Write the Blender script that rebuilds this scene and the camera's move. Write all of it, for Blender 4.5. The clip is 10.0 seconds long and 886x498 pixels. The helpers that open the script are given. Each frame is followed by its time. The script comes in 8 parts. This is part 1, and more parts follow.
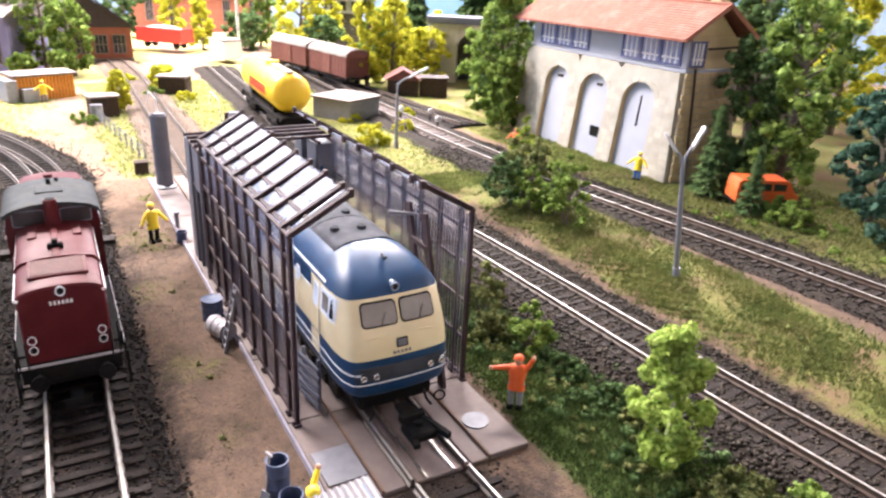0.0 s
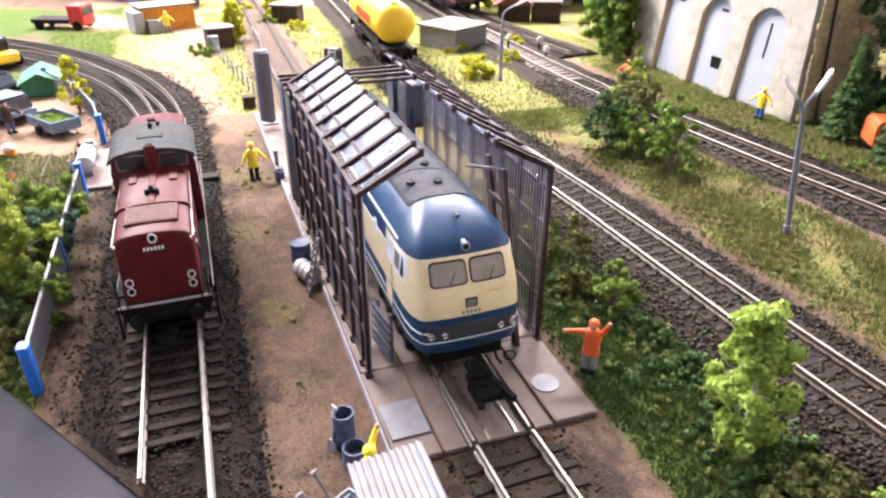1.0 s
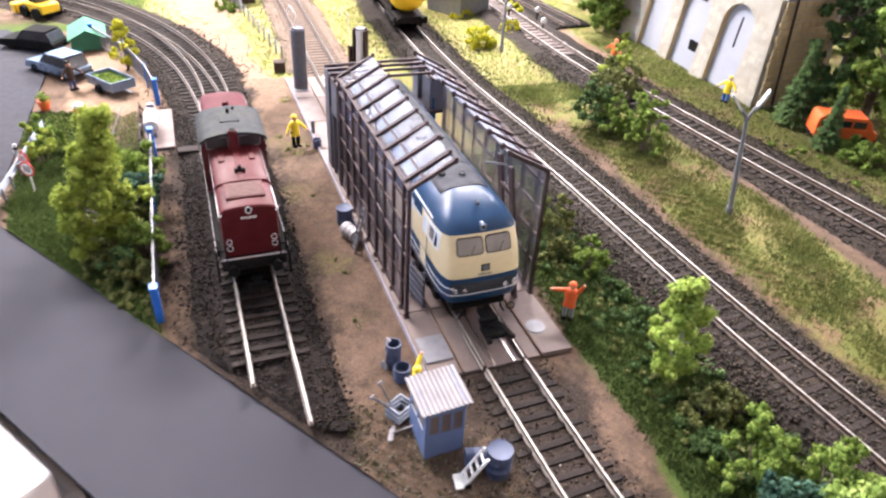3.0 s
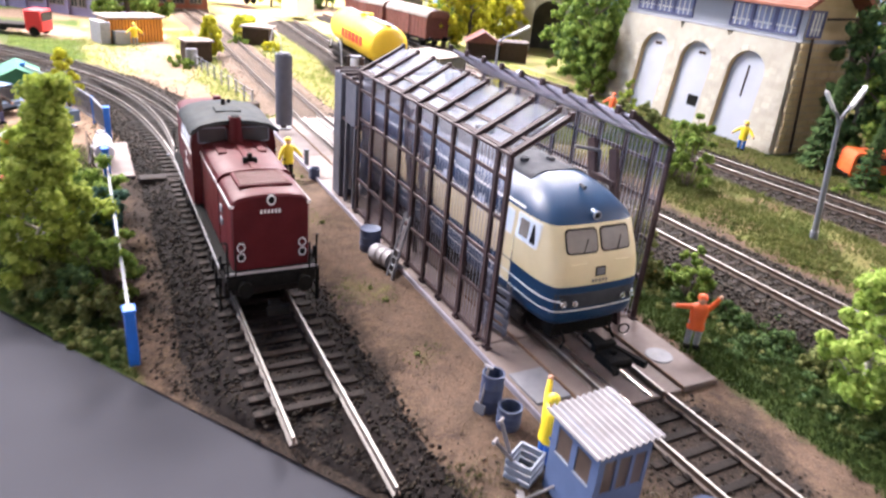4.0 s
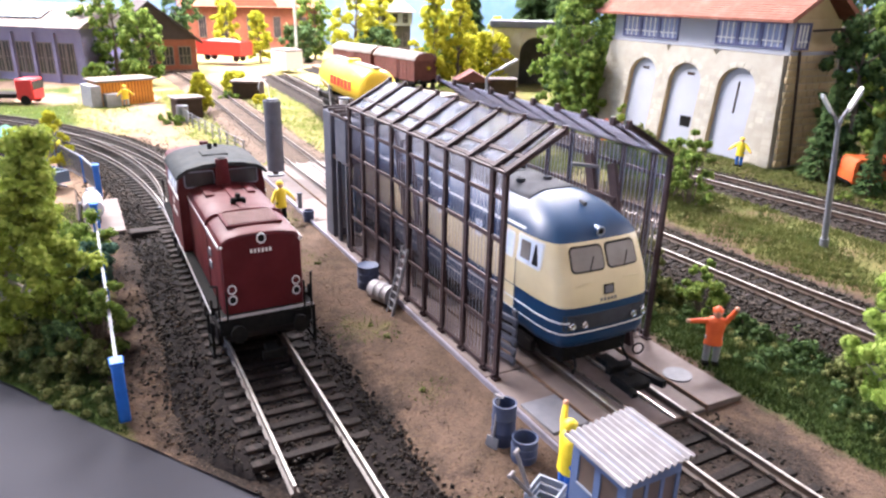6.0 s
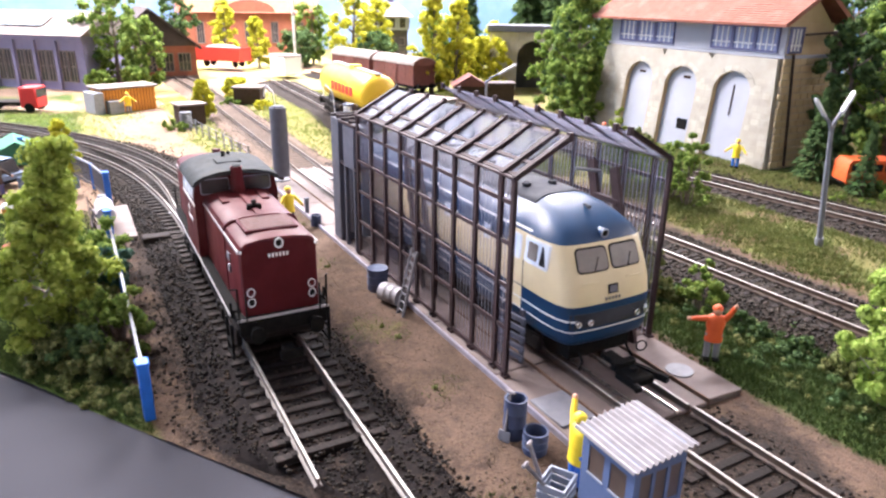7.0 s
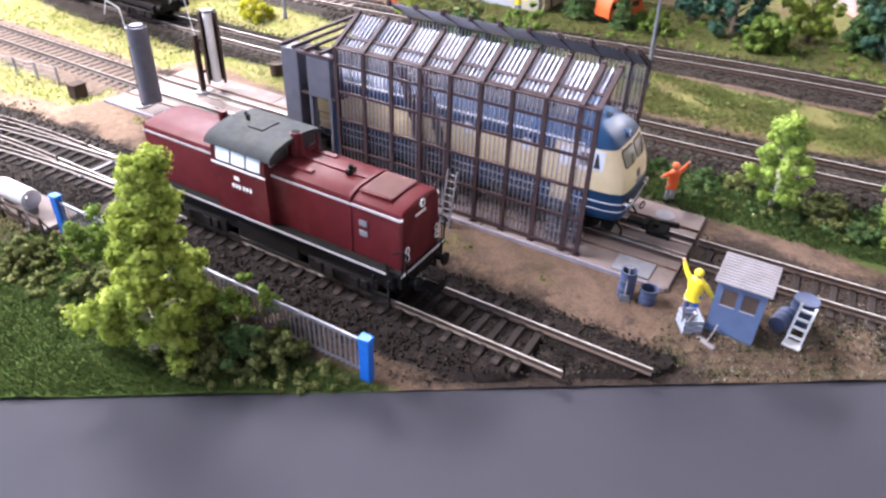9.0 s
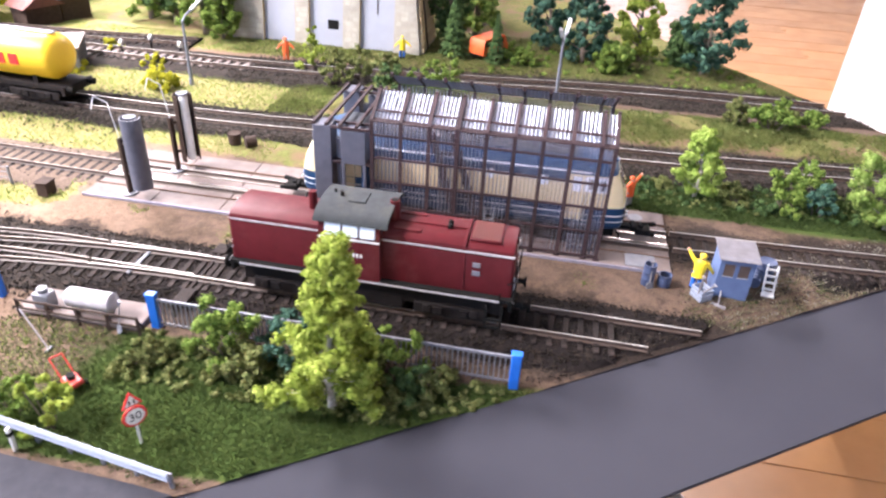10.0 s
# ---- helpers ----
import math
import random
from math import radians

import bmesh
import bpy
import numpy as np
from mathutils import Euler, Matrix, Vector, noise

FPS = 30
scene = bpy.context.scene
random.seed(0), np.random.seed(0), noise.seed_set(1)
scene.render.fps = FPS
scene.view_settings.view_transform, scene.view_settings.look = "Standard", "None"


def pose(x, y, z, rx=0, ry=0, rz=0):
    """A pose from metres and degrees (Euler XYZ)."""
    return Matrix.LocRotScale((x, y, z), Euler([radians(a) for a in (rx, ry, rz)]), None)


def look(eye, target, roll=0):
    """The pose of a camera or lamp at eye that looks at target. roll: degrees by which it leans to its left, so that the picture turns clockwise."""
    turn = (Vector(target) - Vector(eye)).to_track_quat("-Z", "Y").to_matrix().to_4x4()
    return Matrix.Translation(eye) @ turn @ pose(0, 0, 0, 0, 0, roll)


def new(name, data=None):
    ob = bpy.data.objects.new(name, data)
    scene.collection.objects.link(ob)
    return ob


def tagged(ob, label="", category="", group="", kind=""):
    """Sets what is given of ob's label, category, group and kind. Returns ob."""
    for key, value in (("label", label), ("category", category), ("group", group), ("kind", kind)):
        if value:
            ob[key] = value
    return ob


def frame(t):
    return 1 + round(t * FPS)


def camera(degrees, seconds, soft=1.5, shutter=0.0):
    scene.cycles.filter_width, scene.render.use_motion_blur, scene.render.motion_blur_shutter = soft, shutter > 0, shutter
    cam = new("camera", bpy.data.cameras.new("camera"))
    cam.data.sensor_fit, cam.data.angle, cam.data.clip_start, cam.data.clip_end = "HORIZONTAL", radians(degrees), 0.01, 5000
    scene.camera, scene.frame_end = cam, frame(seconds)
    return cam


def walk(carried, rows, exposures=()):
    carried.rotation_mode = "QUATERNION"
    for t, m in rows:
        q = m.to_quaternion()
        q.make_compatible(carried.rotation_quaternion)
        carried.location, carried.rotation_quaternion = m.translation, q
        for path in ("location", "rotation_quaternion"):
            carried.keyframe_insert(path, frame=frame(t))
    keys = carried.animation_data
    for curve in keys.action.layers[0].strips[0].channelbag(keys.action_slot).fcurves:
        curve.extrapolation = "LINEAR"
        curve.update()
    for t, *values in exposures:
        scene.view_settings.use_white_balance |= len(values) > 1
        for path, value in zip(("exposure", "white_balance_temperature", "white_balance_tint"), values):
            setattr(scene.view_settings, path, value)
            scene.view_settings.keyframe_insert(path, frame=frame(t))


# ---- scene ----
cam = camera(65.4, 10.0, soft=2.4, shutter=0.25)
PATH = [
    (0, (-0.052, -0.17, 0.133), (0.883, 1.43, -0.618), 2.7),
    (0.5, (-0.047, -0.17, 0.137), (0.709, 1.48, -0.705), 1.5),
    (1, (-0.037, -0.167, 0.141), (0.561, 1.482, -0.819), 0.2),
    (1.5, (-0.027, -0.167, 0.151), (0.526, 1.453, -0.883), 0.7),
    (2, (-0.023, -0.175, 0.159), (0.536, 1.446, -0.87), 1.2),
    (2.2, (-0.025, -0.178, 0.163), (0.551, 1.434, -0.871), 1.9),
    (3.3, (-0.097, -0.219, 0.197), (0.583, 1.276, -0.944), 4.4),
    (3.5, (-0.108, -0.199, 0.17), (0.689, 1.292, -0.898), 5.5),
    (4, (-0.102, -0.152, 0.116), (0.773, 1.453, -0.697), 5.4),
    (4.5, (-0.077, -0.138, 0.103), (0.916, 1.491, -0.498), 5.3),
    (5, (-0.091, -0.143, 0.104), (0.872, 1.49, -0.531), 3.2),
    (5.5, (-0.097, -0.145, 0.107), (0.788, 1.508, -0.589), 1.4),
    (7, (-0.105, -0.152, 0.111), (0.789, 1.5, -0.576), 0.9),
    (7.5, (-0.141, -0.15, 0.136), (1.021, 1.278, -0.643), 4.4),
    (8, (-0.161, -0.126, 0.14), (1.104, 1.139, -0.755), 4.5),
    (8.5, (-0.184, -0.085, 0.15), (1.159, 0.979, -0.881), 2.3),
    (9, (-0.225, -0.067, 0.16), (1.207, 0.752, -0.971), 2.0),
    (9.5, (-0.275, -0.024, 0.187), (1.32, 0.471, -0.914), 2.6),
    (10, (-0.305, 0.031, 0.193), (1.362, 0.292, -0.88), 3.1),
]
walk(cam, [(t, look(eye, target, roll)) for t, eye, target, roll in PATH],
     exposures=[(0, 0.05, 6250, 21), (2.2, 0.05, 6250, 21), (5.5, -0.02, 6000, 21), (7, -0.02, 6000, 21.5), (8.5, -0.06, 5750, 21), (10, -0.04, 6000, 23)])

# ---------------------------------------------------------------- world and light
world = bpy.data.worlds.new("world")
scene.world = world
world.use_nodes = True
_bg = world.node_tree.nodes["Background"]
_bg.inputs["Color"].default_value = (0.66, 0.80, 1.0, 1)
_bg.inputs["Strength"].default_value = 0.18


def area_lamp(name, m, sx, sy, watts, colour):
    data = bpy.data.lights.new(name, "AREA")
    data.shape, data.size, data.size_y, data.energy, data.color = "RECTANGLE", sx, sy, watts, colour
    ob = new(name, data)
    ob.matrix_world = m
    return ob


# unseen strip lights over the far half of the layout and the room, and the room's window
area_lamp("unseen_strip_light", look((-0.34, 1.04, 1.00), (-0.28, 0.90, 0)), 0.70, 0.22, 101, (1.0, 0.955, 0.86))
area_lamp("unseen_strip_light", look((0.70, 1.02, 0.90), (0.64, 0.86, 0)), 0.60, 0.22, 91, (1.0, 0.955, 0.88))
# blue fill added above the near edge, not a known fixture
area_lamp("unseen_strip_light", look((0.25, -0.32, 1.30), (0.15, 0.0, 0)), 1.2, 0.12, 1.5, (0.34, 0.58, 1.0))
# unseen lamp added to brighten the floor and cupboard on the right
area_lamp("unseen_strip_light", look((3.30, -0.60, 1.38), (3.30, -0.60, 0)), 1.6, 0.30, 150, (1.0, 0.95, 0.88))
area_lamp("window_light", look((-2.28, 0.75, 0.58), (0.0, 0.15, 0.03)), 1.05, 1.1, 21, (0.48, 0.70, 1.0))

# ---------------------------------------------------------------- mesh helpers, in millimetres
MM = 0.001


class Mesh:
    """Collects vertices and faces in millimetres."""

    def __init__(self):
        self.v, self.f = [], []

    def add(self, verts, faces):
        n = len(self.v)
        self.v.extend(tuple(p) for p in verts)
        self.f.extend(tuple(i + n for i in f) for f in faces)
        return self

    def box(self, x0, y0, z0, x1, y1, z1, c=0.0):
        if c <= 0:
            v = [(x, y, z) for x in (x0, x1) for y in (y0, y1) for z in (z0, z1)]
            return self.add(v, [(0, 1, 3, 2), (4, 6, 7, 5), (0, 4, 5, 1), (2, 3, 7, 6), (0, 2, 6, 4), (1, 5, 7, 3)])
        lo, hi = (x0, y0, z0), (x1, y1, z1)
        c = min([c] + [abs(hi[i] - lo[i]) * 0.45 for i in range(3)])
        v, ids = [], {}
        for sx in (0, 1):
            for sy in (0, 1):
                for sz in (0, 1):
                    s = (sx, sy, sz)
                    for k in range(3):
                        p = [hi[i] if s[i] else lo[i] for i in range(3)]
                        for i in range(3):
                            if i != k:
                                p[i] += -c if s[i] else c
                        ids[s, k] = len(v)
                        v.append(p)
        f = []
        for k in range(3):
            a, b = [i for i in range(3) if i != k]
            for s in (0, 1):
                ring = []
                for pa, pb in ((0, 0), (1, 0), (1, 1), (0, 1)):
                    q = [0, 0, 0]
                    q[k], q[a], q[b] = s, pa, pb
                    ring.append(ids[tuple(q), k])
                f.append(ring)
            for pa in (0, 1):
                for pb in (0, 1):
                    q0, q1 = [0, 0, 0], [0, 0, 0]
                    q0[a], q0[b], q1[a], q1[b], q1[k] = pa, pb, pa, pb, 1
                    q0, q1 = tuple(q0), tuple(q1)
                    f.append([ids[q0, a], ids[q1, a], ids[q1, b], ids[q0, b]])
        for sx in (0, 1):
            for sy in (0, 1):
                for sz in (0, 1):
                    f.append([ids[(sx, sy, sz), k] for k in range(3)])
        return self.add(v, f)

    def cyl(self, p, q, r, n=12, r2=None, caps=True):
        p, q = Vector(p), Vector(q)
        r2 = r if r2 is None else r2
        d = (q - p).normalized()
        a = d.orthogonal().normalized()
        b = d.cross(a)
        v = []
        for base, rad in ((p, r), (q, r2)):
            v += [base + rad * (math.cos(2 * math.pi * i / n) * a + math.sin(2 * math.pi * i / n) * b) for i in range(n)]
        f = [(i, (i + 1) % n, n + (i + 1) % n, n + i) for i in range(n)]
        if caps:
            f += [tuple(range(n))[::-1], tuple(range(n, 2 * n))]
        return self.add(v, f)

    def tube(self, pts, r, n=8):
        for p, q in zip(pts, pts[1:]):
            self.cyl(p, q, r, n)
        return self

    def ring(self, c, axis, r, t, n=16):
        """A flat ring of outer radius r and tube radius t round axis."""
        d = Vector(axis).normalized()
        a = d.orthogonal().normalized()
        b = d.cross(a)
        v, f, m = [], [], 6
        for i in range(n):
            u = 2 * math.pi * i / n
            o = math.cos(u) * a + math.sin(u) * b
            for j in range(m):
                w = 2 * math.pi * j / m
                v.append(Vector(c) + o * (r + t * math.cos(w)) + d * t * math.sin(w))
        for i in range(n):
            for j in range(m):
                f.append((i * m + j, ((i + 1) % n) * m + j, ((i + 1) % n) * m + (j + 1) % m, i * m + (j + 1) % m))
        return self.add(v, f)

    def loft(self, rings, caps=True, closed=True):
        n = len(rings[0])
        v = [p for r in rings for p in r]
        f = []
        for k in range(len(rings) - 1):
            for i in range(n if closed else n - 1):
                j = (i + 1) % n
                f.append((k * n + i, k * n + j, (k + 1) * n + j, (k + 1) * n + i))
        if caps:
            f += [tuple(range(n))[::-1], tuple(range((len(rings) - 1) * n, len(rings) * n))]
        return self.add(v, f)

    def ball(self, c, rx, ry, rz, n=10, m=7):
        c = Vector(c)
        rings = []
        for k in range(m + 1):
            a = math.pi * (0.02 + 0.96 * k / m)
            rings.append([c + Vector((rx * math.sin(a) * math.cos(2 * math.pi * i / n), ry * math.sin(a) * math.sin(2 * math.pi * i / n), -rz * math.cos(a))) for i in range(n)])
        return self.loft(rings)

    def bar(self, p, q, w, h, up=(0, 0, 1), c=0.0):
        """A beam of rectangular section from p to q."""
        p, q = Vector(p), Vector(q)
        d = (q - p).normalized()
        s = d.cross(Vector(up)).normalized()
        t = s.cross(d)
        ring = lambda o: [o + a * w / 2 * s + b * h / 2 * t for a, b in ((-1, -1), (1, -1), (1, 1), (-1, 1))]
        return self.loft([ring(p), ring(q)])

    def turned(self, m, start=0):
        self.v[start:] = [tuple(m @ Vector(p)) for p in self.v[start:]]
        return self


def data_of(name, mb, fix=True, angle=38):
    me = bpy.data.meshes.new(name)
    me.from_pydata([(x * MM, y * MM, z * MM) for x, y, z in mb.v], [], mb.f)
    if fix and len(mb.f) < 30000:
        bm = bmesh.new()
        bm.from_mesh(me)
        bmesh.ops.recalc_face_normals(bm, faces=bm.faces)
        bm.to_mesh(me)
        bm.free()
    me.shade_smooth()
    me.set_sharp_from_angle(angle=radians(angle))
    return me


def part(name, mb, material, parent=None, label="", fix=True, angle=38):
    """Links mb as one mesh object, under parent if given."""
    me = mb if isinstance(mb, bpy.types.Mesh) else data_of(name, mb, fix, angle)
    if not me.materials:
        me.materials.append(material)
    ob = new(name, me)
    if parent is not None:
        ob.parent = parent
    if label:
        ob["label"] = label
    return ob


def thing(name, label, category, x=0, y=0, z=0, rz=0, group="", kind=""):
    ob = new(name)
    ob.empty_display_size = 0.01
    ob.matrix_basis = pose(x * MM, y * MM, z * MM, 0, 0, rz)
    return tagged(ob, label, category, group, kind)


def soup(name, verts, faces, material, parent=None, label=""):
    """A mesh from arrays in millimetres: many small faces, alike in their number of corners."""
    verts, faces = np.asarray(verts, dtype=np.float32) * MM, np.asarray(faces, dtype=np.int32)
    me = bpy.data.meshes.new(name)
    n, k = faces.shape
    me.vertices.add(len(verts))
    me.vertices.foreach_set("co", verts.ravel())
    me.loops.add(n * k)
    me.loops.foreach_set("vertex_index", faces.ravel())
    me.polygons.add(n)
    me.polygons.foreach_set("loop_start", np.arange(0, n * k, k, dtype=np.int32))
    me.update(calc_edges=True)
    me.materials.append(material)
    ob = new(name, me)
    if parent is not None:
        ob.parent = parent
    if label:
        ob["label"] = label
    return ob


# ---------------------------------------------------------------- materials
def nodes_of(name):
    m = bpy.data.materials.new(name)
    m.use_nodes = True
    t = m.node_tree
    return m, t, t.nodes["Principled BSDF"], t.nodes["Material Output"]


def link(t, a, b):
    t.links.new(a, b)


def noise_node(t, scale, detail=4, coord="Object", rough=0.55):
    tc = t.nodes.new("ShaderNodeTexCoord")
    n = t.nodes.new("ShaderNodeTexNoise")
    n.inputs["Scale"].default_value, n.inputs["Detail"].default_value, n.inputs["Roughness"].default_value = scale, detail, rough
    link(t, tc.outputs[coord], n.inputs["Vector"])
    return n


def ramp(t, fac, lo, hi, a=(0, 0, 0), b=(1, 1, 1)):
    r = t.nodes.new("ShaderNodeValToRGB")
    r.color_ramp.elements[0].position, r.color_ramp.elements[1].position = lo, hi
    r.color_ramp.elements[0].color, r.color_ramp.elements[1].color = (*a, 1), (*b, 1)
    link(t, fac, r.inputs["Fac"])
    return r.outputs["Color"]


def mix(t, fac, a, b, kind="MIX"):
    m = t.nodes.new("ShaderNodeMix")
    m.data_type, m.blend_type = "RGBA", kind
    for sock, val in ((m.inputs[0], fac), (m.inputs[6], a), (m.inputs[7], b)):
        if isinstance(val, bpy.types.NodeSocket):
            link(t, val, sock)
        elif isinstance(val, tuple):
            sock.default_value = (*val, 1)
        else:
            sock.default_value = val
    return m.outputs[2]


def material(name, a, b=None, scale=300, rough=0.6, metal=0.0, bump=0.15, dirt=None, dirt_at=0.62, fine=2500, random_tone=0.0, coat=0.0, rough_var=0.12, spec=0.5):
    """Two tones in noise, larger stains over them, fine relief."""
    m, t, p, out = nodes_of(name)
    b = b or tuple(c * 0.75 for c in a)
    n1 = noise_node(t, scale)
    col = mix(t, ramp(t, n1.outputs["Fac"], 0.35, 0.68), a, b)
    if dirt:
        n2 = noise_node(t, scale * 0.22, 6, rough=0.7)
        col = mix(t, ramp(t, n2.outputs["Fac"], dirt_at - 0.1, dirt_at + 0.14), col, dirt)
    if random_tone:
        info = t.nodes.new("ShaderNodeObjectInfo")
        k = t.nodes.new("ShaderNodeMapRange")
        k.inputs["To Min"].default_value, k.inputs["To Max"].default_value = 1 - random_tone, 1 + random_tone
        link(t, info.outputs["Random"], k.inputs["Value"])
        col = mix(t, 1.0, col, k.outputs["Result"], "MULTIPLY")
    link(t, col, p.inputs["Base Color"])
    n3 = noise_node(t, fine, 3)
    if rough_var:
        k = t.nodes.new("ShaderNodeMapRange")
        k.inputs["To Min"].default_value, k.inputs["To Max"].default_value = max(0.03, rough - rough_var), min(1, rough + rough_var)
        link(t, n1.outputs["Fac"], k.inputs["Value"])
        link(t, k.outputs["Result"], p.inputs["Roughness"])
    else:
        p.inputs["Roughness"].default_value = rough
    p.inputs["Metallic"].default_value = metal
    p.inputs["Coat Weight"].default_value = coat
    p.inputs["Specular IOR Level"].default_value = spec
    if bump:
        bn = t.nodes.new("ShaderNodeBump")
        bn.inputs["Strength"].default_value, bn.inputs["Distance"].default_value = bump, 0.0003
        link(t, n3.outputs["Fac"], bn.inputs["Height"])
        link(t, bn.outputs["Normal"], p.inputs["Normal"])
    return m


def island_material(name, tones, rough=0.85, translucent=0.0, spread=1.0):
    """Colour from a ramp over the islands of a joined mesh."""
    m, t, p, out = nodes_of(name)
    g = t.nodes.new("ShaderNodeNewGeometry")
    r = t.nodes.new("ShaderNodeValToRGB")
    while len(r.color_ramp.elements) < len(tones):
        r.color_ramp.elements.new(0.5)
    for i, c in enumerate(tones):
        r.color_ramp.elements[i].position = i / max(1, len(tones) - 1)
        r.color_ramp.elements[i].color = (*c, 1)
    link(t, g.outputs["Random Per Island"], r.inputs["Fac"])
    n = noise_node(t, 90)
    col = mix(t, ramp(t, n.outputs["Fac"], 0.3, 0.7), r.outputs["Color"], mix(t, 1.0, r.outputs["Color"], (0.55, 0.6, 0.5), "MULTIPLY"))
    link(t, col, p.inputs["Base Color"])
    p.inputs["Roughness"].default_value = rough
    p.inputs["Specular IOR Level"].default_value = 0.2
    if translucent:
        tr = t.nodes.new("ShaderNodeBsdfTranslucent")
        link(t, col, tr.inputs["Color"])
        mx = t.nodes.new("ShaderNodeMixShader")
        mx.inputs[0].default_value = translucent
        link(t, p.outputs[0], mx.inputs[1])
        link(t, tr.outputs[0], mx.inputs[2])
        link(t, mx.outputs[0], out.inputs["Surface"])
    return m


def clear_material(name, tint, gloss, rough=0.08):
    """Clear plastic or thin window glass: see-through, tinted, with a glossy skin."""
    m, t, p, out = nodes_of(name)
    p.inputs["Base Color"].default_value = (*tint, 1)
    p.inputs["Roughness"].default_value = rough
    tr = t.nodes.new("ShaderNodeBsdfTransparent")
    tr.inputs["Color"].default_value = (*tint, 1)
    mx = t.nodes.new("ShaderNodeMixShader")
    mx.inputs[0].default_value = gloss
    link(t, tr.outputs[0], mx.inputs[1])
    link(t, p.outputs[0], mx.inputs[2])
    link(t, mx.outputs[0], out.inputs["Surface"])
    return m


M_RAIL = material("rail_steel", (0.60, 0.57, 0.53), (0.42, 0.37, 0.32), 900, 0.30, 0.9, 0.05, (0.22, 0.15, 0.11), 0.66)
M_RAILSIDE = material("rail_rust", (0.16, 0.095, 0.06), (0.11, 0.07, 0.05), 700, 0.75, spec=0.2)
M_SLEEPER = material("sleeper", (0.025, 0.018, 0.016), (0.015, 0.012, 0.011), 900, 0.8, 0, 0.4, (0.060, 0.046, 0.038), 0.68, random_tone=0.3, spec=0.15)
M_BALLAST = material("ballast_bed", (0.016, 0.012, 0.011), (0.010, 0.008, 0.008), 900, 0.95, 0, 0.8, (0.052, 0.037, 0.028), 0.64, spec=0.1)
# paler track bed: strong lamp light behind the slab put into its colour
M_LITBED = material("lit_track_bed", (0.135, 0.098, 0.074), (0.088, 0.064, 0.050), 700, 0.95, 0, 0.7, (0.19, 0.145, 0.11), 0.62, spec=0.1)
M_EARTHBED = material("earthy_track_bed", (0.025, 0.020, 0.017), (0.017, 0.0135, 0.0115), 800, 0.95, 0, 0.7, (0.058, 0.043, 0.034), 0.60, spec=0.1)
M_STONES = island_material("ballast_stones", [(0.008, 0.006, 0.005), (0.014, 0.010, 0.008), (0.023, 0.016, 0.012), (0.050, 0.035, 0.026)])
M_SAND = island_material("sand_grains", [(0.085, 0.056, 0.040), (0.12, 0.080, 0.056), (0.175, 0.122, 0.086), (0.066, 0.046, 0.034)])
M_BROWNSTONES = island_material("brown_ballast_stones", [(0.014, 0.011, 0.009), (0.026, 0.020, 0.016), (0.042, 0.032, 0.026), (0.085, 0.066, 0.053)])
M_PEBBLE = island_material("pale_pebbles", [(0.12, 0.10, 0.085), (0.20, 0.175, 0.15), (0.30, 0.27, 0.235), (0.09, 0.07, 0.055)])
M_CONCRETE = material("slab_concrete", (0.175, 0.138, 0.126), (0.138, 0.108, 0.099), 160, 0.75, 0, 0.2, (0.125, 0.095, 0.088), 0.58, spec=0.3)
M_GREYPLATE = material("grey_plate", (0.150, 0.150, 0.170), (0.120, 0.120, 0.140), 300, 0.6)
M_IRON = material("brown_girder", (0.046, 0.027, 0.029), (0.034, 0.021, 0.024), 600, 0.68, 0, 0.12, (0.075, 0.048, 0.045), 0.66, random_tone=0.15, spec=0.25)
M_CLEAR, _t, _p, _o = nodes_of("clear_corrugated_plastic")
_p.inputs["Base Color"].default_value = (0.60, 0.61, 0.66, 1)      # thin dust, and the pale highlight painted on the wave crests
_p.inputs["Roughness"].default_value = 0.6
_tr = _t.nodes.new("ShaderNodeBsdfTransparent")
_gl = _t.nodes.new("ShaderNodeBsdfGlossy")
_gl.inputs["Roughness"].default_value = 0.34
_gl.inputs["Color"].default_value = (0.78, 0.84, 1.0, 1)
_lw = _t.nodes.new("ShaderNodeLayerWeight")
_lw.inputs["Blend"].default_value = 0.5
_pw = _t.nodes.new("ShaderNodeMath")
_pw.operation = "POWER"
_pw.inputs[1].default_value = 1.4
link(_t, _lw.outputs["Facing"], _pw.inputs[0])
_fr = _t.nodes.new("ShaderNodeMapRange")
_fr.inputs["To Min"].default_value, _fr.inputs["To Max"].default_value = 0.08, 0.70
link(_t, _pw.outputs[0], _fr.inputs["Value"])
_n = noise_node(_t, 120, 4)
_k = _t.nodes.new("ShaderNodeMapRange")
_k.inputs["To Min"].default_value, _k.inputs["To Max"].default_value = 0.0, 0.02
link(_t, _n.outputs["Fac"], _k.inputs["Value"])
_tc = _t.nodes.new("ShaderNodeTexCoord")                           # painted stripes: pale highlights on the crests, dark refraction lines in the valleys
_sx = _t.nodes.new("ShaderNodeSeparateXYZ")
link(_t, _tc.outputs["Object"], _sx.inputs[0])
_w1 = _t.nodes.new("ShaderNodeMath")
_w1.operation = "MULTIPLY"
_w1.inputs[1].default_value = 2 * math.pi / 0.00195
link(_t, _sx.outputs["Y"], _w1.inputs[0])
_w2 = _t.nodes.new("ShaderNodeMath")
_w2.operation = "SINE"
link(_t, _w1.outputs[0], _w2.inputs[0])
_w3 = _t.nodes.new("ShaderNodeMapRange")
_w3.inputs["From Min"].default_value, _w3.inputs["From Max"].default_value = 0.45, 0.80
_w3.inputs["To Min"].default_value, _w3.inputs["To Max"].default_value = 0.01, 0.11
link(_t, _w2.outputs[0], _w3.inputs["Value"])
_w4 = _t.nodes.new("ShaderNodeMath")
